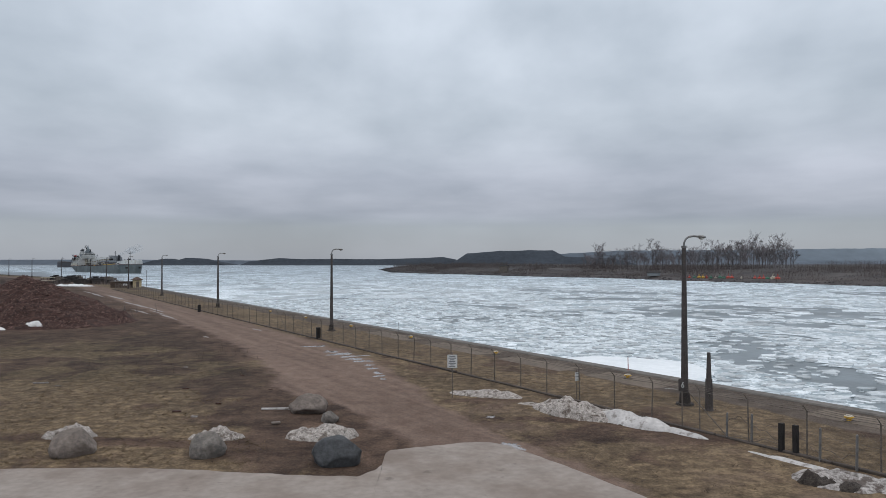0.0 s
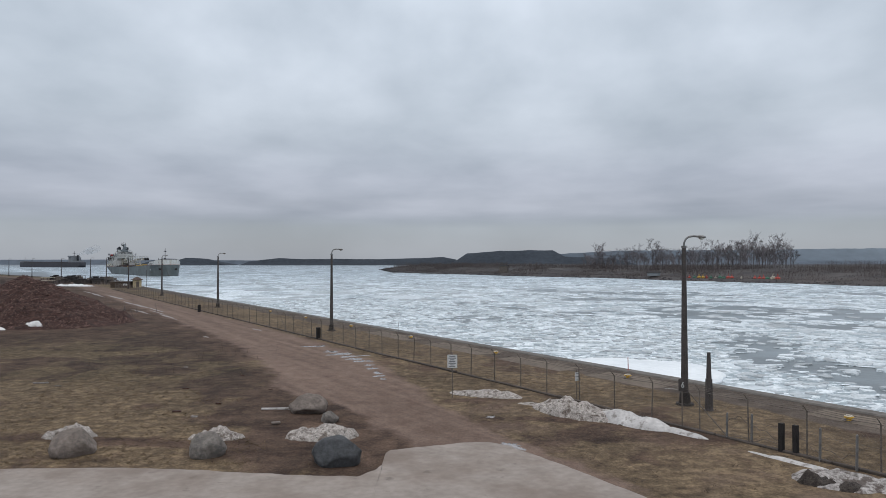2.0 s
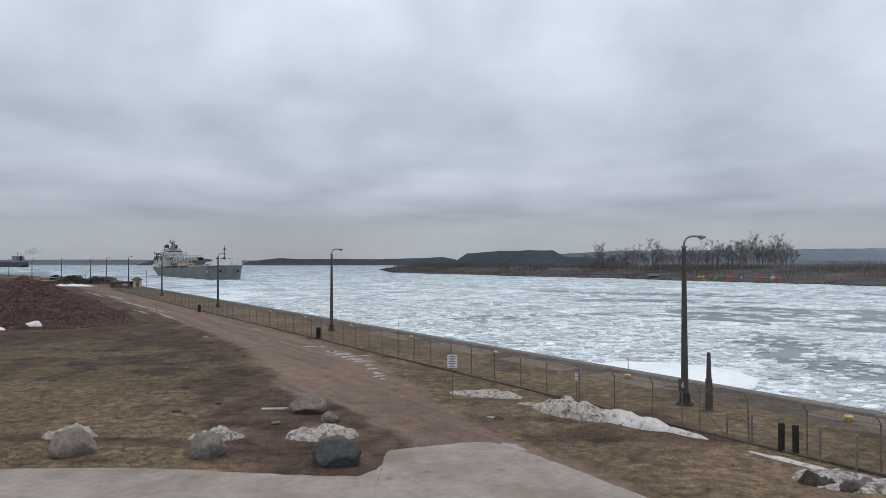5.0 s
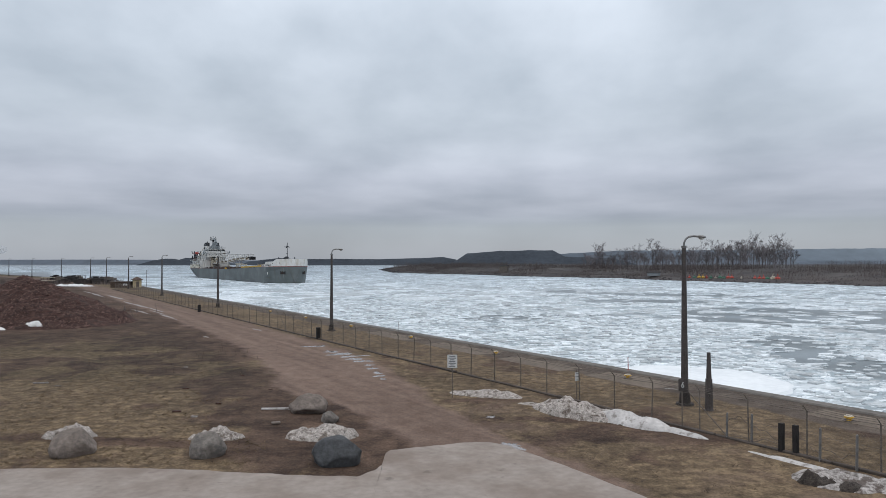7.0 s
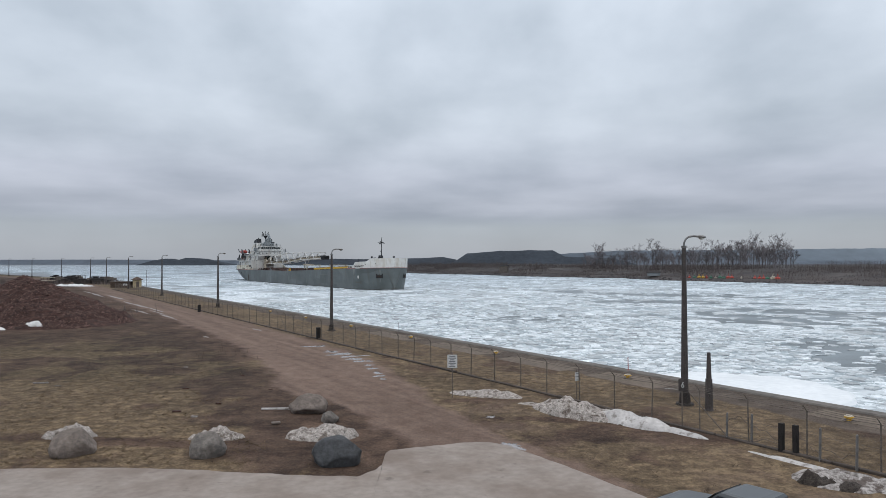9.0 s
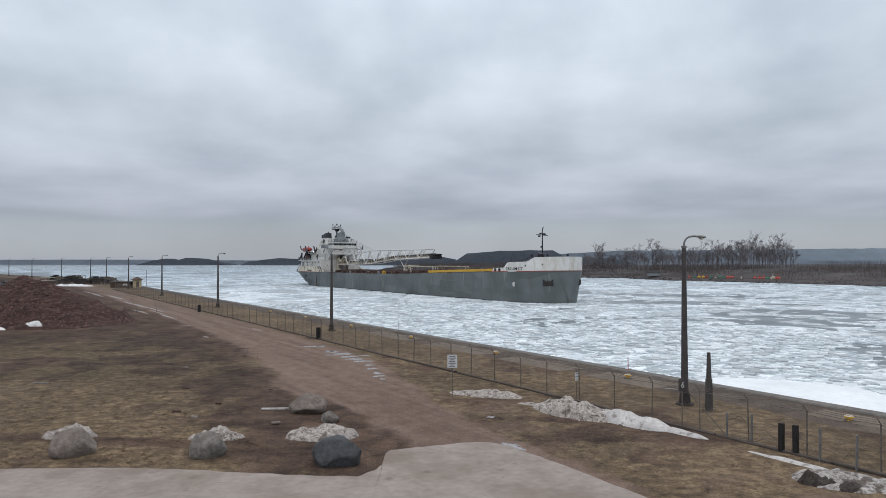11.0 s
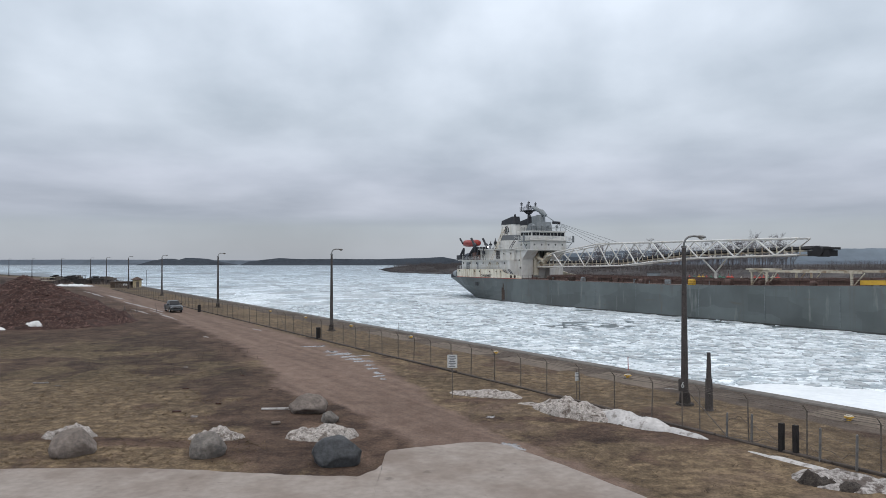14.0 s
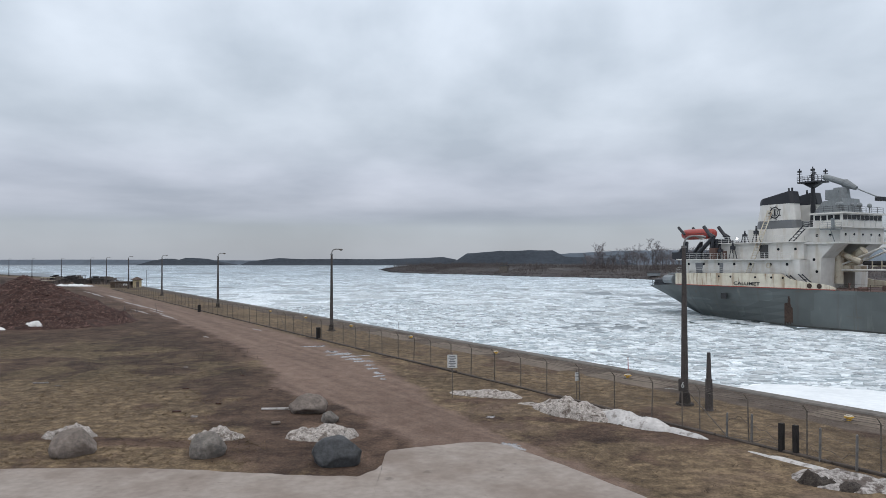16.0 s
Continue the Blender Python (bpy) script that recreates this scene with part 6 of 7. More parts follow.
bol = bollard(at(36.6, 38.8), 0)
for a, n in ((20.6, 38.4), (52.4, 38.6), (68.1, 38.6), (84.0, 38.8), (100, 38.8), (116, 38.8)):
    copy_thing(bol, pose(*at(a, n), 0))
for a, col in ((39.0, "red"), (33.9, "red"), (76.0, "galv"), (110.0, "galv")):
    bm = bmesh.new()
    rod(bm, (0, 0, 0), (0, 0, 1.0), 0.03, n=6)
    rod(bm, (0, 0, 0), (0, 0, 0.03), 0.09, n=8)
    ob = part("marker_pole", bm, M[col])
    ob.matrix_basis = pose(*at(a, 41.4), 0.098, 0, 1.5, 122)
    tagged(ob, "thin upright marker pole at the quay edge", "pole", "quay marker poles")
M["paint_line"] = mat("worn_white_paint", (0.42, 0.42, 0.40), 0.8, var=0.4, scale=1.0)
for a, n in ((32.8, 38.6), (17.5, 38.7)):
    bm = bmesh.new()
    prev = None
    for k in range(13):
        t = math.radians(-100 + 200 * k / 12)
        p = (a - 1.3 * math.cos(t) * 0.9, n + 0.75 * math.sin(t))
        x, y = at(*p)
        ring = (bm.verts.new((x, y, 0.012)), bm.verts.new((x + 0.10 * math.cos(t), y + 0.10, 0.012)))
        if prev:
            bm.faces.new((prev[0], prev[1], ring[1], ring[0]))
        prev = ring
    ob = part("painted_line", bm, M["paint_line"])
    tagged(ob, "worn white painted arc on the quay", "marking", kind="structure")


# ---- snow, puddles, litter ----
def snow_pile(place, lx, ly, h, seed, turn, label, material="snow", spikes=0.25):
    rnd_ = random.Random(seed)
    verts, faces = [], []
    n1, n2 = 44, 26
    for i in range(n1 + 1):
        for j in range(n2 + 1):
            u, v = i / n1 * 2 - 1, j / n2 * 2 - 1
            x, y = u * lx, v * ly
            edge = 1 - (u * u + v * v) - 0.35 * abs(nz(x, y, seed, 1.3)) - 0.25 * nz(x, y, seed + 5, 0.7)
            body = max(0.0, edge) ** 0.65
            z = h * body * (0.75 + 0.5 * nz(x, y, seed + 1, 1.0)) + spikes * 0.5 * h * body * nz(x, y, seed + 2, 4.0) + 0.05 * h * body * nz(x, y, seed + 3, 11)
            verts.append((x, y, z - 0.06 if edge > 0 else -0.15))
    k = n2 + 1
    for i in range(n1):
        for j in range(n2):
            q = i * k + j
            faces.append((q, q + k, q + k + 1, q + 1))
    ob = mesh_from("snowbank", verts, faces, [M[material]], True)
    ob.matrix_basis = pose(*place, 0.02, 0, 0, turn)
    return tagged(ob, label, "snowbank", "old snowbanks")


snow_pile((2.7, 45.2), 2.4, 0.9, 0.5, 3, -22, "grey dirt-flecked mound of old snow beside the track")
snow_pile((7.4, 40.0), 3.0, 1.3, 0.95, 9, -44, "large dirty snowbank along the fence")
snow_pile((9.9, 37.6), 2.6, 0.85, 0.80, 14, -52, "tapering end of a dirty snowbank along the fence", "snow_clean", 0.12)
snow_pile((11.8, 35.2), 1.7, 0.35, 0.28, 19, -55, "thin strip of snow at the fence foot", "snow_clean", 0.1)
snow_pile((-5.9, 34.7), 1.85, 1.15, 0.80, 24, 6, "pitted dirty snow heap between boulders")
snow_pile((-10.9, 34.3), 1.4, 0.7, 0.66, 31, 4, "small dirty snow patch behind a boulder", "snow", 0.6)
snow_pile((-18.0, 34.5), 1.4, 0.7, 0.80, 36, 0, "small dirty snow patch behind a boulder", "snow", 0.6)
snow_pile((15.3, 27.4), 1.9, 1.2, 0.5, 41, -30, "mud-covered heap of ploughed snow at the fence", "muddy_snow")
snow_pile((14.3, 27.2), 0.75, 0.45, 0.55, 141, -30, "dark frozen lump of mud on old snow", "mud", 0.9)
snow_pile((15.2, 26.6), 0.6, 0.4, 0.4, 143, 10, "dark frozen lump of mud on old snow", "mud", 0.9)
snow_pile((16.9, 26.6), 1.5, 1.0, 0.45, 43, -30, "mud-covered heap of ploughed snow at the fence", "muddy_snow")
snow_pile((14.8, 30.2), 2.6, 0.28, 0.16, 47, -56, "thin strip of snow at the fence foot", "snow_clean", 0.1)
snow_pile((5.2, 42.4), 0.9, 0.3, 0.22, 52, -30, "scattered lumps of dirty snow")
snow_pile((-51.5, 89.4), 1.7, 0.7, 1.3, 58, 0, "bright patch of snow at the foot of the rubble heap", "snow_white", 0.1)
snow_pile((-56.0, 88.2), 1.9, 0.7, 0.6, 61, 0, "bright patch of snow at the foot of the rubble heap", "snow_white", 0.1)
snow_pile((-127, 243), 8.5, 2.0, 0.9, 66, -5, "long flat snowdrift at the end of the track", "snow_white", 0.1)


def flat_patch(name, place, lx, ly, seed, turn, material, label, cat, lift=0.012, wob=0.6):
    """A thin sheet lying on the ground, its ragged rim sunk into it."""
    verts, faces = [], []
    ct, st = math.cos(math.radians(turn)), math.sin(math.radians(turn))
    k = 56
    for r_, up in ((0.0, 1.0), (0.55, 1.0), (0.9, 0.8), (1.0, -1.5)):
        for i in range(k):
            t = 2 * math.pi * i / k
            f = r_ * max(0.15, 0.9 + wob * nz(math.cos(t) * 1.6, math.sin(t) * 1.6, seed) + 0.5 * wob * nz(math.cos(t) * 5, math.sin(t) * 5, seed + 2))
            u, v = lx * f * math.cos(t), ly * f * math.sin(t)
            x, y = place[0] + u * ct - v * st, place[1] + u * st + v * ct
            verts.append((x, y, ground_height(A.x * x + A.y * y, N.x * x + N.y * y) + lift * up))
    for r_ in range(3):
        for i in range(k):
            j = (i + 1) % k
            faces.append((r_ * k + i, r_ * k + k + i, r_ * k + k + j, r_ * k + j))
    return tagged(mesh_from(name, verts, faces, [material], True), label, cat, kind="structure")


M["slush"] = mat("grey_slush", (0.20, 0.17, 0.152), 0.55, var=0.5, scale=1.2, bump=0.4, second=(0.31, 0.285, 0.27))
# pale base makes up for sky reflection that the gloss renders too dim
M["puddle"] = mat("meltwater", (0.20, 0.18, 0.17), 0.12, var=0.2, scale=0.5, bump=0.0, spec=0.6)
PUDDLES = ((-10.52, 67.5, 0.9, 0.35), (-9.42, 65.43, 1.1, 0.4), (-8.48, 63.86, 0.9, 0.4), (-7.64, 62.37, 0.8, 0.35), (-6.84, 60.95, 0.8, 0.35), (-6.15, 58.61, 0.5, 0.28), (-5.6, 56.74, 0.5, 0.28), (-5.09, 54.71, 0.5, 0.26), (-4.73, 53.08, 0.5, 0.24), (-4.37, 51.79, 0.35, 0.2), (-7.36, 64.25, 0.8, 0.2), (-12.75, 71.56, 1.6, 0.3), (2.62, 39.24, 0.3, 0.12), (3.17, 32.95, 0.7, 0.4))
SLUSH = ((-51.84, 114.52, 4.0, 0.6), (-50.83, 119.65, 3.0, 0.5), (-66.11, 136.46, 4.5, 0.7), (-77.75, 168.79, 7.0, 0.8), (-53.6, 129.82, 4.5, 0.6), (-42.54, 109.81, 2.4, 0.5), (-91.82, 186.47, 8, 0.9), (-61.97, 141.89, 6, 0.6), (-47.44, 118.32, 3, 0.35), (-23.25, 88.82, 1.6, 0.25), (-20.6, 57.04, 0.3, 0.14), (-26.72, 80.15, 0.6, 0.25))
SCRAPS = ((-9.6, 41.05, 1.7, 0.16, 2, "snow_clean"), (-28.03, 49.63, 1.1, 0.07, 4, "slush"), (-26.2, 48.5, 0.5, 0.12, -8, "rust_post"), (-13.39, 42.52, 0.4, 0.1, 0, "dirt"), (-8.76, 37.45, 0.45, 0.3, 20, "rock_tan"), (-19.55, 62.37, 0.8, 0.15, 2, "dirt"), (-14.87, 52.82, 0.3, 0.1, 5, "dirt"), (-54.43, 122.39, 1.4, 0.4, 0, "dirt"), (-15.03, 40.27, 0.5, 0.2, 12, "dirt"), (-13.6, 38.95, 0.35, 0.16, -20, "slush"), (-17.13, 47.42, 0.4, 0.12, 8, "dirt"), (-11.37, 47.01, 0.3, 0.1, 30, "dirt"))
for k, (x, y, lx, ly) in enumerate(PUDDLES):
    flat_patch("puddle", (x, y), lx * 0.85, ly * 2.0, 70 + k, 20, M["puddle"], "shallow puddle of meltwater on the track", "puddle", 0.010, 1.1)
for k, (x, y, lx, ly) in enumerate(SLUSH):
    flat_patch("slush_patch", (x, y), lx * (2.2 if lx > 2 else 1), ly * (0.5 if lx > 2 else 1), 90 + k, 123, M["slush"], "thin grey streak of slush along the track", "slush", 0.02, 1.0)

# planks and chunks on the field
for k, (x, y, l, w, turn, mm) in enumerate(SCRAPS):
    bm = bmesh.new()
    box(bm, -l / 2, l / 2, -w / 2, w / 2, -0.06, 0.04)
    bmesh.ops.bevel(bm, geom=bm.edges[:], offset=0.02, segments=1, affect="EDGES")
    for v in bm.verts:
        v.co += Vector((0.05 * nz(v.co.x, k, 1, 3), 0.04 * nz(v.co.x, k, 2, 3), 0.03 * nz(v.co.x, k, 3, 3)))
    ob = part("debris", bm, M[mm])
    ob.matrix_basis = pose(x, y, 0.03, 0, 0, turn)
    tagged(ob, "weathered scrap lying on the muddy field", "debris", "scraps on the field")


# dead grass tufts
def tufts(name, count, seed, region, material, label, h=(0.08, 0.25)):
    rnd_ = random.Random(seed)
    verts, faces = [], []
    for _ in range(count):
        x, y = region(rnd_)
        a, n = A.x * x + A.y * y, N.x * x + N.y * y
        if road_mask(a, n) > 0.25 or nz(x, y, 31.0, 0.07) + 0.6 * nz(x, y, 33.0, 0.4) < -0.12 + 0.3 * rnd_.random():
            continue
        z = ground_height(a, n) - 0.01
        for _b in range(rnd_.randint(3, 6)):
            t, l = rnd_.random() * 6.28, rnd_.uniform(*h)
            bx, by = x + rnd_.uniform(-0.08, 0.08), y + rnd_.uniform(-0.08, 0.08)
            dx, dy = math.cos(t) * l * 0.9, math.sin(t) * l * 0.9
            w = 0.008 + 0.006 * rnd_.random()
            q = len(verts)
            verts += [(bx - w, by, z), (bx + w, by, z), (bx + dx, by + dy, z + l * 0.55)]
            faces.append((q, q + 1, q + 2))
    ob = mesh_from(name, verts, faces, [material])
    return tagged(ob, label, "dead grass", kind="stuff")


M["straw"] = mat("dead_straw", (0.13, 0.092, 0.052), 0.9, var=0.4, scale=1.0, bump=0.0, island=True)
M["straw_dark"] = mat("rotting_straw", (0.055, 0.038, 0.026), 0.95, var=0.4, scale=1.0, bump=0.0, island=True)
tufts("dead_grass", 4200, 201, lambda r: (r.uniform(-26, -3), 29.8 + 26 * r.random() ** 1.6), M["straw"], "flattened tan dead grass")
tufts("dead_grass", 1200, 202, lambda r: (r.uniform(-30, -4), 30 + 38 * r.random() ** 1.4), M["straw_dark"], "dark rotting grass and weeds")
tufts("dead_grass", 2500, 203, lambda r: at(r.uniform(8, 60), r.uniform(30.3, 36.8)), M["straw"], "flattened tan dead grass")
tufts("dead_grass", 600, 204, lambda r: at(r.uniform(9, 45), r.uniform(21.5, 29.5)), M["straw_dark"], "dark rotting grass and weeds")


# ---- rubble heap ----
def heap_height(x, y):
    z = 0.0
    for cx, cy, rx, ry, h in ((-58.0, 99, 15.0, 11.0, 6.6), (-68, 100, 15, 12, 5.9), (-52, 96.5, 9.0, 8.5, 3.4)):
        d = math.hypot((x - cx) / rx, (y - cy) / ry)
        z = max(z, h * max(0.0, 1 - d) ** 0.9)
    return z


def rubble_heap():
    heap = tagged(new("rubble_heap"), "large heap of red-brown earth and broken stone", "rubble heap")
    verts, faces = [], []
    nx, ny = 120, 80
    for i in range(nx + 1):
        for j in range(ny + 1):
            x, y = -86 + 44 * i / nx, 86 + 27 * j / ny
            z = heap_height(x, y)
            if z > 0:
                z += (0.45 * nz(x, y, 71, 0.45) + 0.25 * nz(x, y, 72, 1.4) + 0.14 * nz(x, y, 73, 3.5)) * min(1.0, z)
            verts.append((x, y, z - 0.08))
    k = ny + 1
    for i in range(nx):
        for j in range(ny):
            q = i * k + j
            faces.append((q, q + k, q + k + 1, q + 1))
    o_ = mesh_from("earth", verts, faces, [M["dirt"]])
    o_.parent = heap
    rnd_ = random.Random(88)
    verts, faces = [], []
    for _ in range(15000):
        x, y = rnd_.uniform(-80, -43), rnd_.uniform(87.5, 100)
        z = heap_height(x, y)
        if z < 0.15 or nz(x, y, 75, 0.22) < -0.3:
            continue
        z += (0.45 * nz(x, y, 71, 0.45) + 0.25 * nz(x, y, 72, 1.4)) * min(1.0, z) - 0.05
        r = rnd_.uniform(0.05, 0.14) * (2.2 if rnd_.random() < 0.04 else 1)
        q = len(verts)
        t = rnd_.random() * 6.28
        for dx, dy, dz in ((1, 0, 0), (0.2, 0.9, 0.1), (-0.9, 0.3, -0.1), (-0.3, -0.9, 0), (0.1, 0.1, 0.8)):
            rr = r * rnd_.uniform(0.7, 1.2)
            verts.append((x + rr * (dx * math.cos(t) - dy * math.sin(t)), y + rr * (dx * math.sin(t) + dy * math.cos(t)), z + rr * dz))
        faces += [(q, q + 1, q + 4), (q + 1, q + 2, q + 4), (q + 2, q + 3, q + 4), (q + 3, q, q + 4)]
    o_ = mesh_from("broken_stone", verts, faces, [M["rubble"]])
    o_.parent = heap
    tagged(o_, kind="stuff")


rubble_heap()


# ---- pickup ----
M["car_paint"] = mat("dark_grey_car_paint", (0.062, 0.069, 0.074), 0.30, 0.3, var=0.08, scale=0.5, bump=0.0, spec=0.6)
M["car_black"] = mat("black_plastic_trim", (0.015, 0.015, 0.016), 0.6, var=0.2, scale=2.0, bump=0.0)
M["chrome"] = mat("brushed_chrome", (0.35, 0.36, 0.37), 0.3, 0.9, var=0.1, scale=2.0, bump=0.0)
M["tail_red"] = glow("lit_tail_lamp", (0.42, 0.012, 0.012), 0.55)
M["head_white"] = mat("headlamp_glass", (0.45, 0.47, 0.5), 0.15, var=0.1, scale=3.0, bump=0.0)


def make_pickup():
    car = tagged(new("pickup_truck"), "dark grey crew-cab pickup truck on the dirt track", "pickup truck")
    L0, L1, W = -2.75, 2.85, 0.98

    def section(pts_by_x, material, name, parent=car, label="", smooth=False):
        bm = bmesh.new()
        rings = []
        for x, w0, w1, z0, z1 in pts_by_x:
            zm = z0 + (z1 - z0) * 0.55
            rings.append([(x, -w0 * 0.95, z0), (x, -w0, z0 + 0.12), (x, -w0, zm), (x, -w1, z1 - 0.05), (x, -w1 * 0.93, z1), (x, w1 * 0.93, z1), (x, w1, z1 - 0.05), (x, w0, zm), (x, w0, z0 + 0.12), (x, w0 * 0.95, z0)])
        loft(bm, rings)
        return part(name, bm, material, parent, label, smooth)

    body = section([(0.95, W, W * 0.97, 0.42, 1.20), (1.6, W, W * 0.95, 0.42, 1.20), (2.35, W, W * 0.93, 0.42, 1.14), (2.68, W * 0.97, W * 0.88, 0.45, 1.06), (2.80, W * 0.92, W * 0.84, 0.50, 0.98)], M["car_paint"], "hood")
    section([(-0.95, W, W * 0.97, 0.42, 1.22), (0.95, W, W * 0.97, 0.42, 1.22)], M["car_paint"], "cab_side")
    bm = bmesh.new()
    rings = []
    for z, x0, x1, w in ((1.17, -1.01, 1.17, 0.905), (1.25, -0.99, 1.08, 0.89), (1.80, -0.87, 0.46, 0.765), (1.87, -0.80, 0.34, 0.72), (1.89, -0.60, 0.20, 0.60)):
        rings.append([(x0, -w, z), (x1, -w * 0.97, z), (x1 + 0.04, 0, z), (x1, w * 0.97, z), (x0, w, z), (x0 - 0.02, 0, z)])
    loft(bm, rings)
    part("cab_roof", bm, M["car_paint"], car)
    # bed
    bm = bmesh.new()
    box(bm, L0, -1.0, -W, -W + 0.10, 0.45, 1.18)
    box(bm, L0, -1.0, W - 0.10, W, 0.45, 1.18)
    box(bm, -1.08, -0.98, -W + 0.1, W - 0.1, 0.6, 1.18)
    box(bm, L0, -1.0, -W + 0.1, W - 0.1, 0.55, 0.66)
    part("cargo_bed", bm, M["car_paint"], car)
    bm = bmesh.new()
    box(bm, L0 + 0.1, -1.1, -W + 0.12, W - 0.12, 0.665, 0.70)
    part("bed_liner", bm, M["car_black"], car, "black bed liner")
    bm = bmesh.new()
    box(bm, L0 - 0.06, L0 + 0.01, -W + 0.14, W - 0.14, 0.62, 1.17)
    gate = part("tailgate", bm, M["car_paint"], car)
    bm = bmesh.new()
    box(bm, L0 - 0.075, L0 - 0.062, -0.10, 0.10, 0.86, 0.93)
    part("badge", bm, M["chrome"], gate)
    bm = bmesh.new()
    box(bm, L0 - 0.2, L0 + 0.05, -W * 0.98, W * 0.98, 0.42, 0.60)
    rb = part("rear_bumper", bm, M["chrome"], car, "chrome rear bumper")
    bm = bmesh.new()
    box(bm, L0 - 0.215, L0 - 0.202, -0.17, 0.17, 0.44, 0.55)
    part("number_plate", bm, M["sign"], rb)
    for y in (-W + 0.08, W - 0.08):
        bm = bmesh.new()
        box(bm, L0 - 0.05, L0 + 0.02, y - 0.08, y + 0.08, 0.78, 1.10)
        part("tail_lamp", bm, M["tail_red"], car, "lit red tail lamp")
        bm = bmesh.new()
        box(bm, 2.70, 2.80, y * 0.86 - 0.16, y * 0.86 + 0.16, 0.80, 1.00)
        part("headlamp", bm, M["head_white"], car, "clear headlamp")
    bm = bmesh.new()
    box(bm, 2.76, 2.86, -0.62, 0.62, 0.62, 0.98)
    grille = part("grille", bm, M["car_black"], car, "black grille with chrome bar")
    bm = bmesh.new()
    box(bm, 2.855, 2.88, -0.66, 0.66, 0.80, 0.86)
    part("grille_bar", bm, M["chrome"], grille)
    bm = bmesh.new()
    box(bm, 2.72, 2.95, -W * 0.96, W * 0.96, 0.40, 0.62)
    bmesh.ops.bevel(bm, geom=bm.edges[:], offset=0.04, segments=2, affect="EDGES")
    part("front_bumper", bm, M["car_paint"], car)
    bm = bmesh.new()
    box(bm, 2.70, 2.90, -0.6, 0.6, 0.28, 0.40)
    part("air_dam", bm, M["car_black"], car)
    # glass
    def pane(pts, name):
        bm = bmesh.new()
        a_ = [bm.verts.new(p) for p in pts]
        c = sum((Vector(p) for p in pts), Vector()) / len(pts)
        nrm = (Vector(pts[1]) - Vector(pts[0])).cross(Vector(pts[2]) - Vector(pts[0])).normalized()
        if nrm.dot(c - Vector((0, 0, 1.2))) < 0:
            nrm = -nrm
        b_ = [bm.verts.new(Vector(p) + nrm * 0.025) for p in pts]
        bm.faces.new(a_)
        bm.faces.new(b_)
        for i in range(len(pts)):
            j = (i + 1) % len(pts)
            bm.faces.new((a_[i], a_[j], b_[j], b_[i]))
        bmesh.ops.recalc_face_normals(bm, faces=bm.faces[:])
        part(name, bm, M["dark_glass"], car)
    pane([(1.12, -0.80, 1.27), (1.12, 0.80, 1.27), (0.49, 0.70, 1.81), (0.49, -0.70, 1.81)], "windscreen")
    pane([(-1.01, -0.76, 1.28), (-1.01, 0.76, 1.28), (-0.905, 0.68, 1.77), (-0.905, -0.68, 1.77)], "rear_window")
    for s_ in (-1, 1):
        pane([(0.0, s_ * 0.905, 1.26), (0.92, s_ * 0.905, 1.26), (0.38, s_ * 0.755, 1.78), (0.0, s_ * 0.76, 1.80)], "side_window")
        pane([(-0.06, s_ * 0.905, 1.26), (-0.86, s_ * 0.905, 1.26), (-0.80, s_ * 0.755, 1.74), (-0.06, s_ * 0.76, 1.80)], "side_window")
        bm = bmesh.new()
        box(bm, 0.72, 0.92, s_ * 1.05 - 0.13, s_ * 1.05 + 0.13, 1.22, 1.42)
        part("mirror", bm, M["car_black"], car)
        bm = bmesh.new()
        rod(bm, (-0.85, s_ * 1.0, 0.36), (0.95, s_ * 1.0, 0.36), 0.05, n=8)
        part("side_step", bm, M["chrome"], car, "chrome side step")
        for x in (-0.45, 0.45):
            bm = bmesh.new()
            box(bm, x - 0.09, x + 0.09, s_ * 0.985 - 0.015, s_ * 0.985 + 0.015, 1.04, 1.09)
            part("door_handle", bm, M["car_black"], car)
        for x in (-1.75, 1.75):
            bm = bmesh.new()
            rod(bm, (x, s_ * 0.72, 0.39), (x, s_ * 0.985, 0.39), 0.39, n=20)
            wheel = part("wheel", bm, M["car_black"], car)
            bm = bmesh.new()
            rod(bm, (x, s_ * 0.98, 0.39), (x, s_ * 0.995, 0.39), 0.25, n=16)
            for k in range(6):
                t = k * math.pi / 3
                rod(bm, (x, s_ * 0.99, 0.39), (x + 0.23 * math.cos(t), s_ * 1.0, 0.39 + 0.23 * math.sin(t)), 0.035, n=5)
            part("rim", bm, M["chrome"], wheel, "silver alloy rim")
            bm = bmesh.new()
            rings = []
            for k in range(9):
                t = math.pi * k / 8
                rings.append([(x + rr * math.cos(t), yy, 0.42 + rr * math.sin(t)) for rr, yy in ((0.44, s_ * 0.90), (0.52, s_ * 0.90), (0.52, s_ * 1.0), (0.44, s_ * 1.0))])
            loft(bm, rings)
            part("wheel_arch", bm, M["car_black"], car)
    return car


pickup = make_pickup()


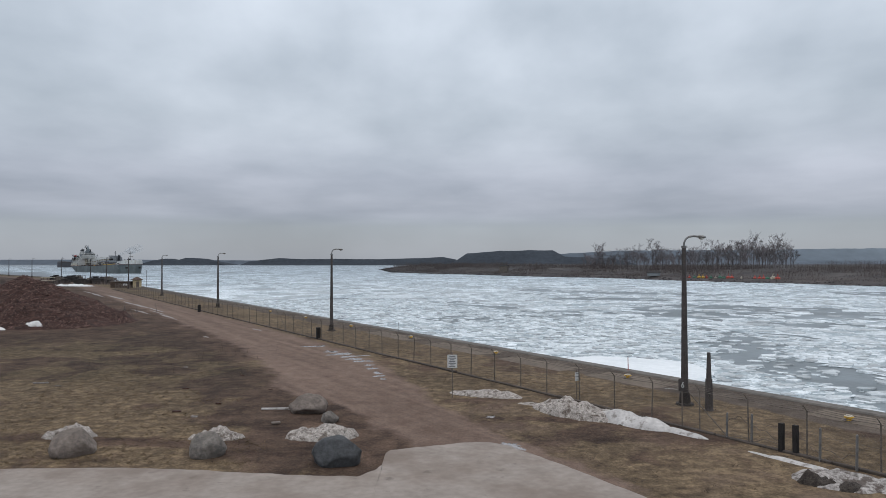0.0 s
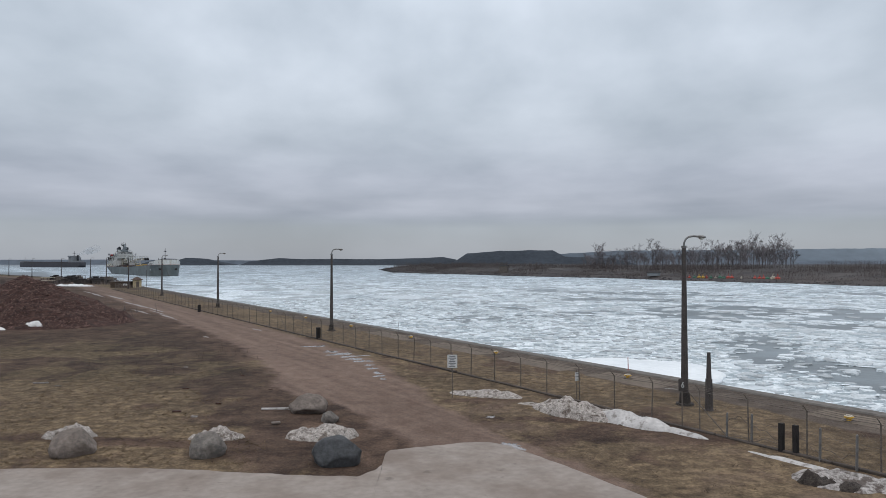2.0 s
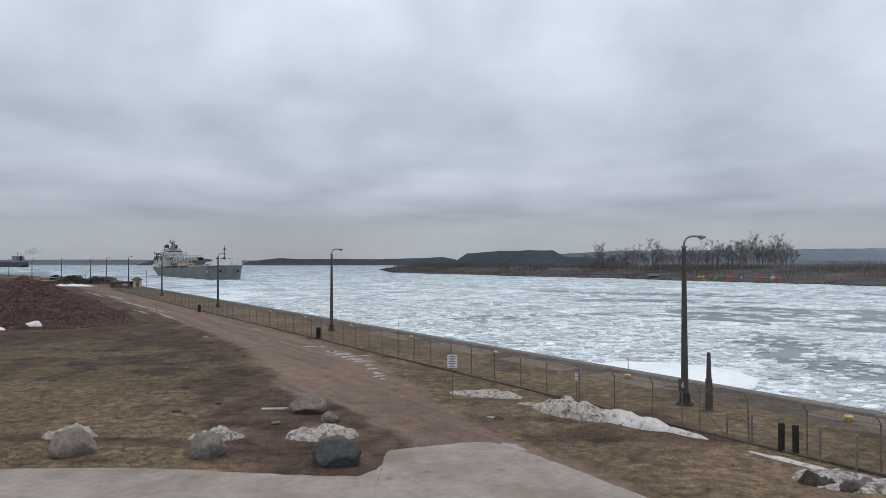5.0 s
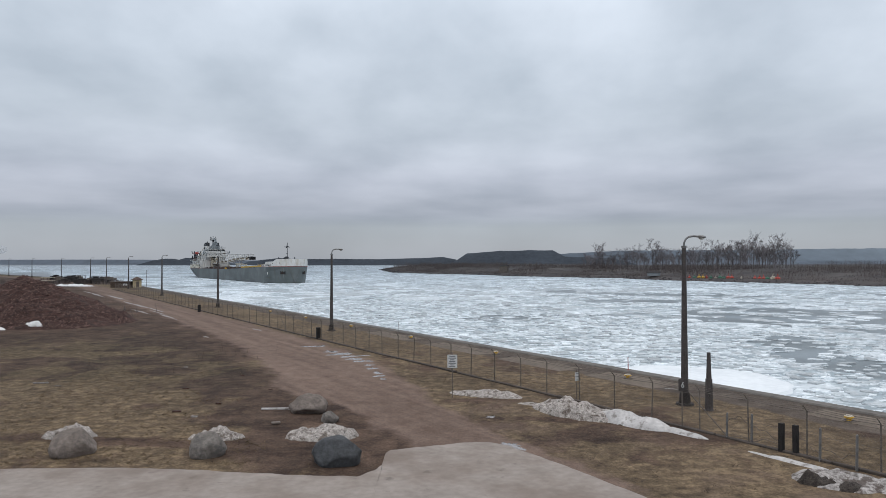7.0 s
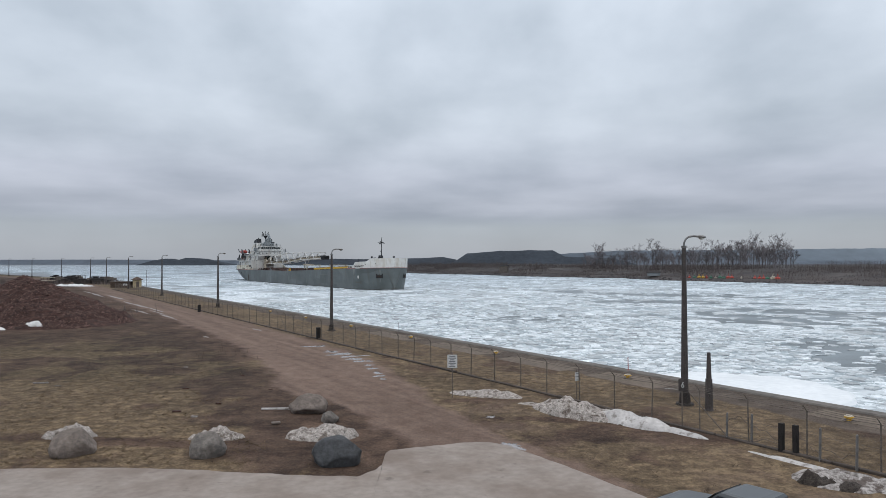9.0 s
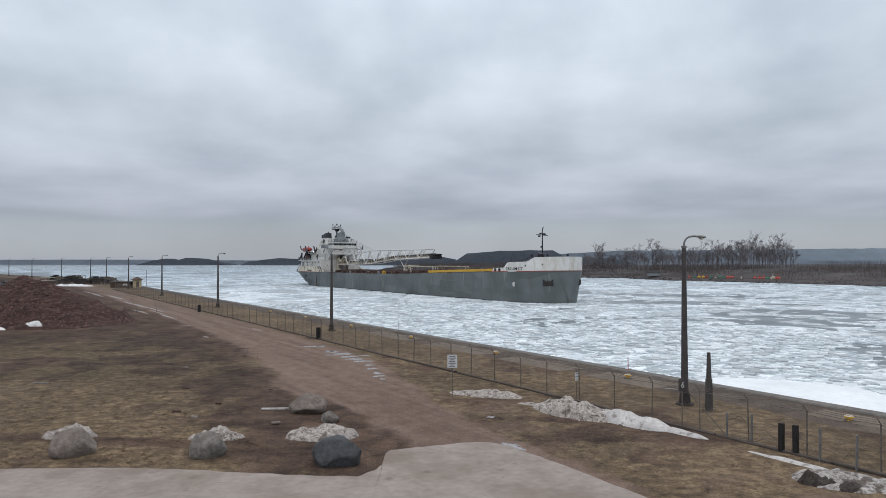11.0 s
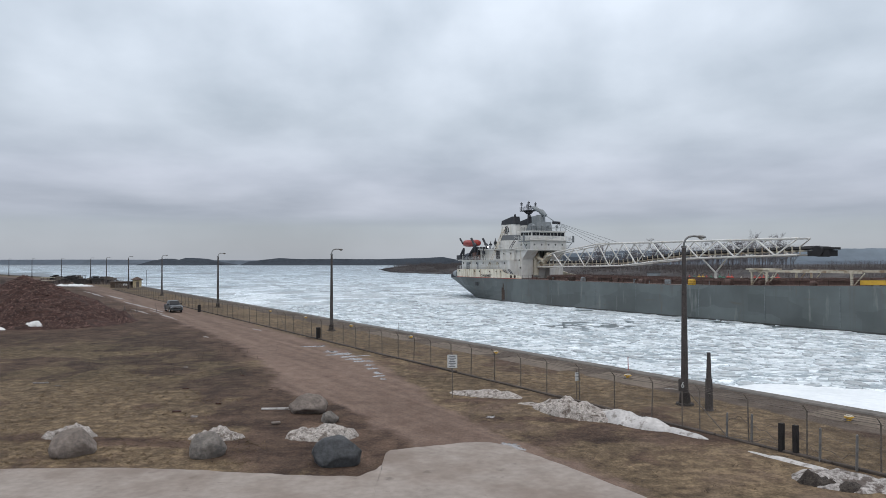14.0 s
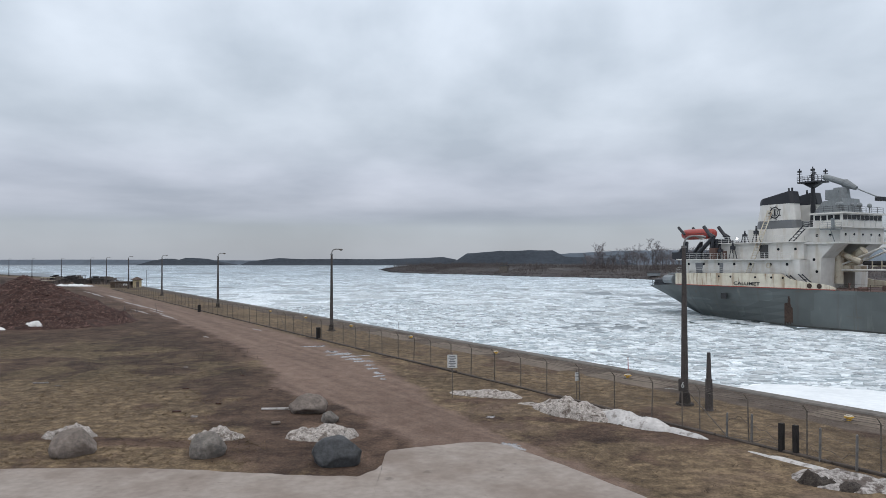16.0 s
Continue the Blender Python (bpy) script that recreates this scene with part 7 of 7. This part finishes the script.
# ---- hut and clutter at the pier's end ----
def hut():
    h = tagged(new("hut"), "small yellow hut with pyramid roof beside a low brown shed", "hut")
    bm = bmesh.new()
    box(bm, -1.3, 1.3, -1.3, 1.3, 0, 2.5)
    part("wall", bm, mat("faded_yellow_wall", (0.42, 0.35, 0.22), 0.8, var=0.25, scale=0.6), h)
    bm = bmesh.new()
    loft(bm, [[(x * s_, y * s_, z) for x, y in ((-1, -1), (1, -1), (1, 1), (-1, 1))] for s_, z in ((1.7, 2.45), (1.7, 2.6), (0.15, 3.5))])
    part("roof", bm, mat("brown_roof_shingle", (0.085, 0.058, 0.046), 0.9, var=0.3, scale=1.0), h)
    bm = bmesh.new()
    box(bm, -0.3, 0.6, -1.34, -1.28, 0.1, 2.0)
    part("door", bm, M["rust_post"], h)
    h.matrix_basis = pose(-99.0, 230.0, 0, 0, 0, 25)
    s_ = tagged(new("shed"), "low brown flat-roofed shed with white window panes", "shed")
    bm = bmesh.new()
    box(bm, -3.2, 3.2, -1.2, 1.2, 0, 1.9)
    part("wall", bm, mat("brown_shed_wall", (0.075, 0.055, 0.042), 0.85, var=0.3, scale=0.6), s_)
    bm = bmesh.new()
    box(bm, -3.4, 3.4, -1.4, 1.4, 1.9, 2.05)
    part("roof", bm, M["rust_post"], s_)
    for k in range(3):
        bm = bmesh.new()
        box(bm, 0.9 + 0.75 * k, 1.45 + 0.75 * k, -1.24, -1.19, 0.75, 1.35)
        part("window", bm, M["sign"], s_)
    s_.matrix_basis = pose(-103.4, 229.0, 0, 0, 0, -2)
    bm = bmesh.new()
    rod(bm, (-97.6, 234, 0), (-97.6, 234, 5.6), 0.06, n=6)
    tagged(part("flag_pole", bm, M["lamp_pole"]), "thin dark pole behind the hut", "pole")


hut()
rnd = random.Random(313)
# made-up blocks that fill a low dark band along the pier's end
for k in range(16):
    bear = -0.5442 + 0.00517 * k + rnd.uniform(-0.0016, 0.0016)
    d = 285 + rnd.uniform(-18, 40)
    x = bear * d
    bm = bmesh.new()
    w_, h_ = rnd.uniform(1.6, 3.6), rnd.uniform(0.8, 1.9)
    box(bm, -w_, w_, -0.8, 0.8, 0, h_)
    box(bm, -w_ * 0.5, w_ * 0.4, -0.7, 0.7, h_, h_ + 0.5)
    bmesh.ops.bevel(bm, geom=bm.edges[:], offset=0.12, segments=1, affect="EDGES")
    ob = part("stacked_timber", bm, rnd.choice((M["black_post"], M["rust_post"], M["lamp_base"])))
    ob.matrix_basis = pose(x, d, 0, 0, 0, rnd.uniform(-30, 30))
    tagged(ob, "dark block filling the low dark band at the pier's end", "timber stack", "stacks at the pier's end")
for bear, d in ((-0.5115, 300), (-0.4877, 280), (-0.5553, 270)):
    f_ = tagged(new("work_float"), "open dark steel frame stored at the pier's end", "steel frame", "frames at the pier's end")
    for sx in (-2.2, 0, 2.2):
        for sy in (-0.8, 0.8):
            bm = bmesh.new()
            rod(bm, (sx, sy, 0), (sx, sy, 2.4), 0.09, n=5)
            part("upright", bm, M["black_post"], f_)
    for z in (1.2, 2.4):
        bm = bmesh.new()
        box(bm, -2.4, 2.4, -0.9, 0.9, z - 0.08, z + 0.08)
        part("deck_plate", bm, M["cream"] if d == 270 else M["black_post"], f_)
    f_.matrix_basis = pose(bear * d, d, 0, 0, 0, 5)


# ---- trees and brush ----
def branch(bm, p, d, length, r, level, rnd_):
    q = p + d * length
    rod(bm, p, q, r, r * 0.6, n=3 if level else 5, caps=False)
    if level >= 5:
        return
    for k in range(rnd_.choice((3, 3, 4)) + (2 if level == 0 else 0)):
        t = rnd_.uniform(0.45, 1.0) if level else rnd_.uniform(0.3, 1.0)
        s = p.lerp(q, t)
        side = Vector((rnd_.uniform(-1, 1), rnd_.uniform(-1, 1), rnd_.uniform(-0.1, 0.5))).normalized()
        nd = (d * rnd_.uniform(0.7, 1.1) + side * rnd_.uniform(0.4, 0.75)).normalized()
        branch(bm, s, nd, length * rnd_.uniform(0.42, 0.66), max(0.02, r * 0.5), level + 1, rnd_)


def tree(seed, h):
    rnd_ = random.Random(seed)
    t_ = tagged(new("tree"), "tall leafless grey-brown tree on the far bank", "tree", "bare trees on the far bank")
    bm = bmesh.new()
    rod(bm, (0, 0, -0.5), (0.1, 0, h * 0.5), 0.26, 0.16, n=6)
    part("trunk", bm, M["twig"], t_)
    bm = bmesh.new()
    top = Vector((0.1, 0, h * 0.42))
    branch(bm, Vector((0.05, 0, h * 0.2)), Vector((rnd_.uniform(-0.06, 0.06), 0, 1)).normalized(), h * 0.52, 0.13, 0, rnd_)
    for k in range(4):
        d = Vector((rnd_.uniform(-0.5, 0.5), rnd_.uniform(-0.5, 0.5), 1)).normalized()
        branch(bm, top * rnd_.uniform(0.5, 1.0), d, h * rnd_.uniform(0.22, 0.34), 0.065, 1, rnd_)
    part("crown", bm, M["twig"], t_)
    return t_


SHORE = [(-81.5, 915), (-48, 678), (-10, 610), (29.5, 561), (47.7, 517), (82.3, 479), (112, 446), (130, 393), (167, 342), (188, 302), (240, 200)]
trees = [tree(500 + k, h) for k, h in enumerate((15, 18, 20, 13, 17))]
rnd = random.Random(909)
SPOTS = [(0.2037, 9), (0.2132, 8), (0.2259, 9), (0.2403, 10), (0.2498, 12), (0.2593, 14), (0.2657, 13), (0.2737, 12), (0.2832, 11), (0.2951, 17), (0.2999, 18), (0.3055, 15), (0.315, 11), (0.3246, 10), (0.3333, 11), (0.3477, 13), (0.3564, 13), (0.3636, 15), (0.3707, 12), (0.3795, 15), (0.385, 14), (0.3922, 16), (0.3986, 13), (0.4073, 17), (0.4129, 15), (0.4193, 16), (0.4264, 17), (0.432, 18), (0.4375, 17), (0.4431, 16), (0.4495, 15), (0.4535, 14), (0.4598, 13), (0.4662, 19), (0.4686, 17), (0.4741, 11), (0.4829, 15), (0.4893, 15), (0.4932, 12), (0.2196, 7), (0.2323, 8), (0.2768, 12), (0.2888, 10), (0.3389, 11), (0.3516, 12), (0.4018, 14), (0.4232, 15), (0.4407, 16)]
for k, (bear, h) in enumerate(SPOTS):
    d = np.interp(bear, (0.1957, 0.3309, 0.494), (500, 440, 395)) + rnd.uniform(0, 60)
    x = bear * d
    src = trees[k % 5]
    s_ = h * 1.12 / (15, 18, 20, 13, 17)[k % 5]
    m_ = pose(x, d, WATER_Z + 4.2, 0, 0, rnd.uniform(0, 360))
    if k < 5:
        src.matrix_basis = m_
        src.scale = (s_, s_, s_)
    else:
        o_ = copy_thing(src, m_)
        o_.scale = (s_, s_, s_)
for k in range(110):
    bear = rnd.uniform(0.1973, 0.4932)
    d = np.interp(bear, (0.1957, 0.3309, 0.494), (525, 470, 425)) + rnd.uniform(0, 70)
    s_ = rnd.uniform(0.45, 0.85)
    o_ = copy_thing(trees[k % 5], pose(bear * d, d, WATER_Z + 5.2, 0, 0, rnd.uniform(0, 360)))
    o_.scale = (s_, s_, s_)


def brush(name, count, seed, place, h, material, label, thick=1.0):
    rnd_ = random.Random(seed)
    verts, faces = [], []
    for _ in range(count):
        x, y, z, k = place(rnd_)
        l = rnd_.uniform(*h) * k
        lean = Vector((rnd_.uniform(-0.25, 0.25), rnd_.uniform(-0.25, 0.25), 1)) * l
        w = (0.05 + 0.008 * l) * thick
        t = rnd_.random() * 6.28
        q = len(verts)
        for i in range(3):
            verts.append((x + w * math.cos(t + 2.09 * i), y + w * math.sin(t + 2.09 * i), z))
        verts.append((x + lean.x, y + lean.y, z + lean.z))
        m_ = Vector((x, y, z)) + lean * rnd_.uniform(0.35, 0.7)
        e = m_ + Vector((rnd_.uniform(-1, 1), rnd_.uniform(-1, 1), rnd_.uniform(0.3, 1))) * l * 0.3
        verts += [(m_.x - w * 0.6, m_.y, m_.z), (m_.x + w * 0.6, m_.y, m_.z), tuple(e)]
        faces += [(q, q + 1, q + 3), (q + 1, q + 2, q + 3), (q + 2, q, q + 3), (q + 4, q + 5, q + 6)]
    ob = mesh_from(name, verts, faces, [material])
    return tagged(ob, label, "brush", kind="stuff")


def on_bank(r):
    i = r.choice((0, 0, 1, 1, 2, 3, 4, 5, 6, 7, 8, 9))
    (x0, y0), (x1, y1) = SHORE[i], SHORE[i + 1]
    t = r.random()
    d = 7 + 130 * r.random() ** 1.8
    x, y = x0 + (x1 - x0) * t + d * 0.8, y0 + (y1 - y0) * t + d * 0.6
    k = max(0.12, 0.55 + 1.1 * nz(x, y, 81, 0.03) + 0.6 * nz(x, y, 83, 0.11)) if d > 20 else 0.3
    return x, y, WATER_Z + float(np.interp(d, (0, 8, 18, 40, 90), (0.3, 1.4, 2.5, 4.6, 6.0))), k


brush("bank_brush", 52000, 41, on_bank, (1.6, 5.4), M["brush"], "dense leafless brown brush on the far bank")


def at_pier_end(r):
    x0 = r.choice((-172, -150, -128, -80, -62))
    d = r.uniform(105, 120) if x0 > -90 else r.uniform(255, 300)
    return x0 * (d / 270 if x0 < -90 else 1.0) + r.gauss(0, 5), d, 0.0, 0.8


brush("pier_brush", 2600, 43, at_pier_end, (0.6, 2.4), M["brush"], "bare brown shrubs behind the rubble heap")


def weeds(r):
    return r.gauss(-22.5, 3.5), r.gauss(62, 5), 0.0, 1.0


brush("field_weeds", 60, 44, weeds, (0.2, 0.7), M["straw_dark"], "thin dead weeds standing in the field", 0.25)


def riprap():
    rnd_ = random.Random(66)
    verts, faces = [], []
    for (x0, y0), (x1, y1) in zip(SHORE, SHORE[1:]):
        for k in range(int(math.hypot(x1 - x0, y1 - y0) / 0.7)):
            t = rnd_.random()
            d = rnd_.uniform(-1.5, 6)
            x, y, z = x0 + (x1 - x0) * t + d * 0.8, y0 + (y1 - y0) * t + d * 0.6, WATER_Z + max(0.0, d * 0.2) + 0.1
            r = rnd_.uniform(0.3, 1.0)
            q = len(verts)
            for dx, dy, dz in ((1, 0, -0.2), (0, 1, -0.2), (-1, 0.1, -0.2), (0.1, -1, -0.2), (0, 0, 0.7)):
                verts.append((x + r * dx * rnd_.uniform(0.7, 1.2), y + r * dy, z + r * dz))
            faces += [(q, q + 1, q + 4), (q + 1, q + 2, q + 4), (q + 2, q + 3, q + 4), (q + 3, q, q + 4)]
    tagged(mesh_from("shore_stones", verts, faces, [M["shore_rock"]]), "dark boulders along the far shoreline", "shore stones", kind="stuff")


riprap()

# stored buoys on the far bank
BUOY = {"r": mat("red_buoy_paint", (0.42, 0.06, 0.04), 0.5, var=0.15, scale=0.5, bump=0.0), "g": mat("green_buoy_paint", (0.04, 0.16, 0.10), 0.5, var=0.15, scale=0.5, bump=0.0), "y": M["yellow"], "w": M["cream"]}
for k, (bear, c, s_) in enumerate(((0.3405, "r", 1.0), (0.3469, "r", 0.9), (0.354, "g", 0.9), (0.3604, "y", 1.1), (0.366, "y", 1.1), (0.3707, "r", 0.9), (0.3771, "g", 1.0), (0.3835, "w", 0.8), (0.3898, "g", 1.2), (0.3954, "g", 0.9), (0.4018, "r", 1.3), (0.4065, "r", 1.2), (0.42, "w", 0.8), (0.4391, "r", 1.1), (0.4455, "r", 1.1), (0.4511, "r", 1.2), (0.4566, "g", 1.2), (0.4646, "w", 1.5), (0.471, "r", 1.4))):
    d = np.interp(bear, (0.3309, 0.4901), (402, 352))
    x = bear * d
    b_ = tagged(new("buoy"), {"r": "red", "g": "green", "y": "yellow", "w": "white"}[c] + " navigation buoy stored on the far bank", "buoy", "buoys stored on the bank")
    bm = bmesh.new()
    rod(bm, (0, 0, 0), (0, 0, 1.0 * s_), 1.0 * s_, 0.95 * s_, n=12)
    rod(bm, (0, 0, 1.0 * s_), (0, 0, 1.3 * s_), 0.95 * s_, 0.4 * s_, n=12)
    part("float", bm, BUOY[c], b_)
    bm = bmesh.new()
    for t in range(3):
        rod(bm, (0.5 * s_ * math.cos(t * 2.1), 0.5 * s_ * math.sin(t * 2.1), 1.1 * s_), (0, 0, 2.3 * s_), 0.07, n=5)
    part("cage", bm, BUOY[c], b_)
    b_.matrix_basis = pose(x, d, WATER_Z + 1.25, 0, 0, k * 40)
for bear, d, w_, h_ in ((0.0859, 545, 3.0, 5.0), (0.2967, 425, 3.6, 1.6)):
    s_ = tagged(new("shed"), "small weathered building among brush on the far bank", "shed", "far bank sheds")
    bm = bmesh.new()
    box(bm, -w_, w_, -2.5, 2.5, 0, h_)
    part("wall", bm, M["rust_post"] if d > 500 else M["machine"], s_)
    bm = bmesh.new()
    loft(bm, [[(-w_ * 1.1, -2.8, h_), (w_ * 1.1, -2.8, h_), (w_ * 1.1, 2.8, h_), (-w_ * 1.1, 2.8, h_)], [(-w_ * 1.1, -0.1, h_ + 1.0), (w_ * 1.1, -0.1, h_ + 1.0), (w_ * 1.1, 0.1, h_ + 1.0), (-w_ * 1.1, 0.1, h_ + 1.0)]])
    part("roof", bm, M["lamp_base"], s_)
    s_.matrix_basis = pose(bear * d, d, WATER_Z + 2.2, 0, 0, -20)


# ---- second freighter, far off, outbound ----
M["dark_hull"] = mat("dark_far_hull", (0.075, 0.072, 0.08), 0.6, var=0.15, scale=0.03, bump=0.0)
M["far_white"] = mat("weathered_far_white", (0.27, 0.275, 0.285), 0.6, var=0.15, scale=0.1, bump=0.0)


def second_ship():
    ship = tagged(new("cargo_ship"), "distant dark-hulled bulk carrier steaming away with smoke", "ship")
    bm = bmesh.new()
    rings = []
    for x, w, low in ((-4, 7, 4), (0, 10, 1), (6, 12, -2), (20, 13, -2), (165, 13, -2), (180, 10, -2), (188, 5, -1), (192, 0.4, 0)):
        rings.append([(x, -w, low), (x, w, low), (x, w, 10.5), (x, -w, 10.5)])
    loft(bm, rings)
    part("hull", bm, M["dark_hull"], ship)
    bm = bmesh.new()
    box(bm, 6, 26, -11, 11, 10.5, 14)
    box(bm, 14, 26, -10, 10, 14, 21)
    box(bm, 20, 26, -12, 12, 21, 24)
    part("deckhouse", bm, M["far_white"], ship)
    bm = bmesh.new()
    rod(bm, (11, 0, 14), (11, 0, 25), 2.2, 1.9, n=10)
    rod(bm, (22, 0, 24), (22, 0, 33), 0.5, n=6)
    rod(bm, (22, -3, 29), (22, 3, 29), 0.4, n=6)
    part("funnel", bm, M["black"], ship)
    bm = bmesh.new()
    box(bm, 30, 170, -8, 8, 10.5, 11.6)
    part("hatch_row", bm, M["deck"], ship)
    bm = bmesh.new()
    box(bm, 172, 186, -6, 6, 10.5, 13.0)
    rod(bm, (178, 0, 13), (178, 0, 21), 0.4, n=6)
    part("forecastle", bm, M["far_white"], ship)
    return ship


far_ship = second_ship()
far_ship.scale = (0.86, 0.86, 0.86)


def smoke_plume():
    m = bpy.data.materials.new("thin_grey_smoke")
    m.use_nodes = True
    nt = m.node_tree
    b = nt.nodes["Principled BSDF"]
    b.inputs["Base Color"].default_value = (0.78, 0.79, 0.80, 1)
    b.inputs["Roughness"].default_value = 1.0
    tc = nt.nodes.new("ShaderNodeTexCoord")
    n1 = nt.nodes.new("ShaderNodeTexNoise")
    n1.inputs["Scale"].default_value, n1.inputs["Detail"].default_value = 0.10, 1
    mr = nt.nodes.new("ShaderNodeMapRange")
    mr.inputs["From Min"].default_value, mr.inputs["From Max"].default_value = 0.35, 0.70
    mr.inputs["To Min"].default_value, mr.inputs["To Max"].default_value = 0.0, 0.26
    nt.links.new(tc.outputs["Object"], n1.inputs["Vector"])
    nt.links.new(n1.outputs["Fac"], mr.inputs["Value"])
    nt.links.new(mr.outputs[0], b.inputs["Alpha"])
    pl = tagged(new("smoke_plume"), "thin pale smoke trailing from the distant ship", "smoke")
    rnd_ = random.Random(12)
    for k in range(8):
        bm = bmesh.new()
        r = 3.0 + 0.8 * k
        c = Vector((10 - 5.5 * k, -1.5 * k + rnd_.uniform(-1, 1), 27 + 1.5 * k + rnd_.uniform(-1, 1)))
        bmesh.ops.create_icosphere(bm, subdivisions=3, radius=r)
        for v in bm.verts:
            v.co *= 1 + 0.35 * noise.noise(v.co * 0.25 + Vector((k, 0, 0)))
            v.co = v.co * 1.0 + c
        part("puff", bm, m, pl, smooth=True)
    return pl


smoke = smoke_plume()
smoke.scale = (0.86, 0.86, 0.86)


# ---- what moves ----
def ship_rows():
    """Stern place and heading of the freighter through the clip."""
    plan = [(0, -395.7, 768.7, -49.36), (1, -343.9, 708.4, -52.49), (2, -307.2, 665.6, -54.64), (3, -278.3, 632.5, -56.04), (4, -252.5, 603.4, -56.89), (5, -227.2, 574.3, -57.36), (6, -201.3, 543.1, -57.60), (7, -174.4, 508.7, -57.74), (8, -147.0, 471.0, -57.87), (9, -119.5, 430.8, -58.06), (10, -92.6, 389.1, -58.36), (11, -66.5, 347.4, -58.79), (12, -41.4, 306.9, -59.35), (13, -17.3, 268.2, -60.02), (14, 5.8, 231.6, -60.75), (15, 28.0, 196.3, -61.46), (16, 48.8, 160.1, -62.07)]
    return [(t, pose(x, y, WATER_Z, 0, 0, h)) for t, x, y, h in plan]


def drift(speed):
    return [(t, Matrix.Translation((-A.x * speed * t, -A.y * speed * t, 0))) for t in (0.0, 4.0, 8.0, 12.0, 16.0)]


def near_ice_rows():
    plan = ((0, 0, 0), (4, -1.6, 4.0), (7, -2.8, 6.8), (9, -7.0, 8.0), (12, -17.0, 9.4), (14, -23.0, 9.8), (16, -26.0, 10.0))
    return [(t, Matrix.Translation((*at(a, n), 0))) for t, a, n in plan]


def floe_rows():
    """The long floe slides along the quay and comes to rest."""
    plan = ((0, 59.3), (2, 58.0), (4, 55.8), (7, 51.3), (9, 46.2), (12, 40.8), (14, 38.5), (16, 38.2))
    return [(t, Matrix.Translation((*at(a, 0), 0))) for t, a in plan]


def pickup_rows():
    """The pickup leaves along the track, turns at its far end and comes back."""
    plan = [(0, 46, -14, 150), (8.7, 46, -14, 150), (8.9, 22, 7, 138), (9.0, 8.7, 20.6, 128), (9.1, 1.2, 31.8, 120), (9.2, -3.35, 42, 112), (9.3, -8.5, 53, 118), (9.5, -23, 78, 123), (10.0, -66, 147, 122), (10.5, -103, 206, 122),
            (10.8, -124, 228, 150), (11.2, -160, 236, 185), (11.5, -165, 229, 265), (11.7, -155, 225, 345), (12.0, -117, 226, 358), (12.25, -109, 217, 325), (12.5, -103, 206, 302), (13.0, -88.8, 185, 302), (13.5, -69, 156, 303),
            (13.8, -56, 136.4, 303), (14.1, -40, 111.5, 302), (14.4, -22.1, 80.6, 300), (14.5, -15.1, 66.8, 297), (14.6, -7.6, 53.7, 294), (14.7, -3.2, 41.6, 294), (14.8, 1.15, 31.2, 292), (14.9, 8, 20, 312), (15.0, 17, 11, 318), (15.2, 30, 0, 325), (15.5, 46, -14, 330), (16, 46, -14, 330)]
    return [(t, pose(x, y, 0.0, 0, 0, h)) for t, x, y, h in plan]


def second_ship_rows():
    return [(t, pose(-545 - 0.9 * 52 * t, 1210 + 0.43 * 52 * t, WATER_Z, 0, 0, 154.5)) for t in (0, 4, 8, 12, 16)]


def cloud_rows():
    return [(t, Matrix.Translation((45.0 * t, -151.0 * t, 0))) for t in (0, 4, 8, 12, 16)]


def motions():
    walk(freighter, ship_rows())
    walk(pickup, pickup_rows())
    walk(far_ship, second_ship_rows())
    walk(smoke, second_ship_rows())
    walk(clouds, cloud_rows())
    walk(ice_near, near_ice_rows())
    walk(shelf, floe_rows())
    walk(ice_mid, drift(1.9))
    walk(ice_far, drift(2.2))
    walk(ice_bay, drift(2.2))


motions()
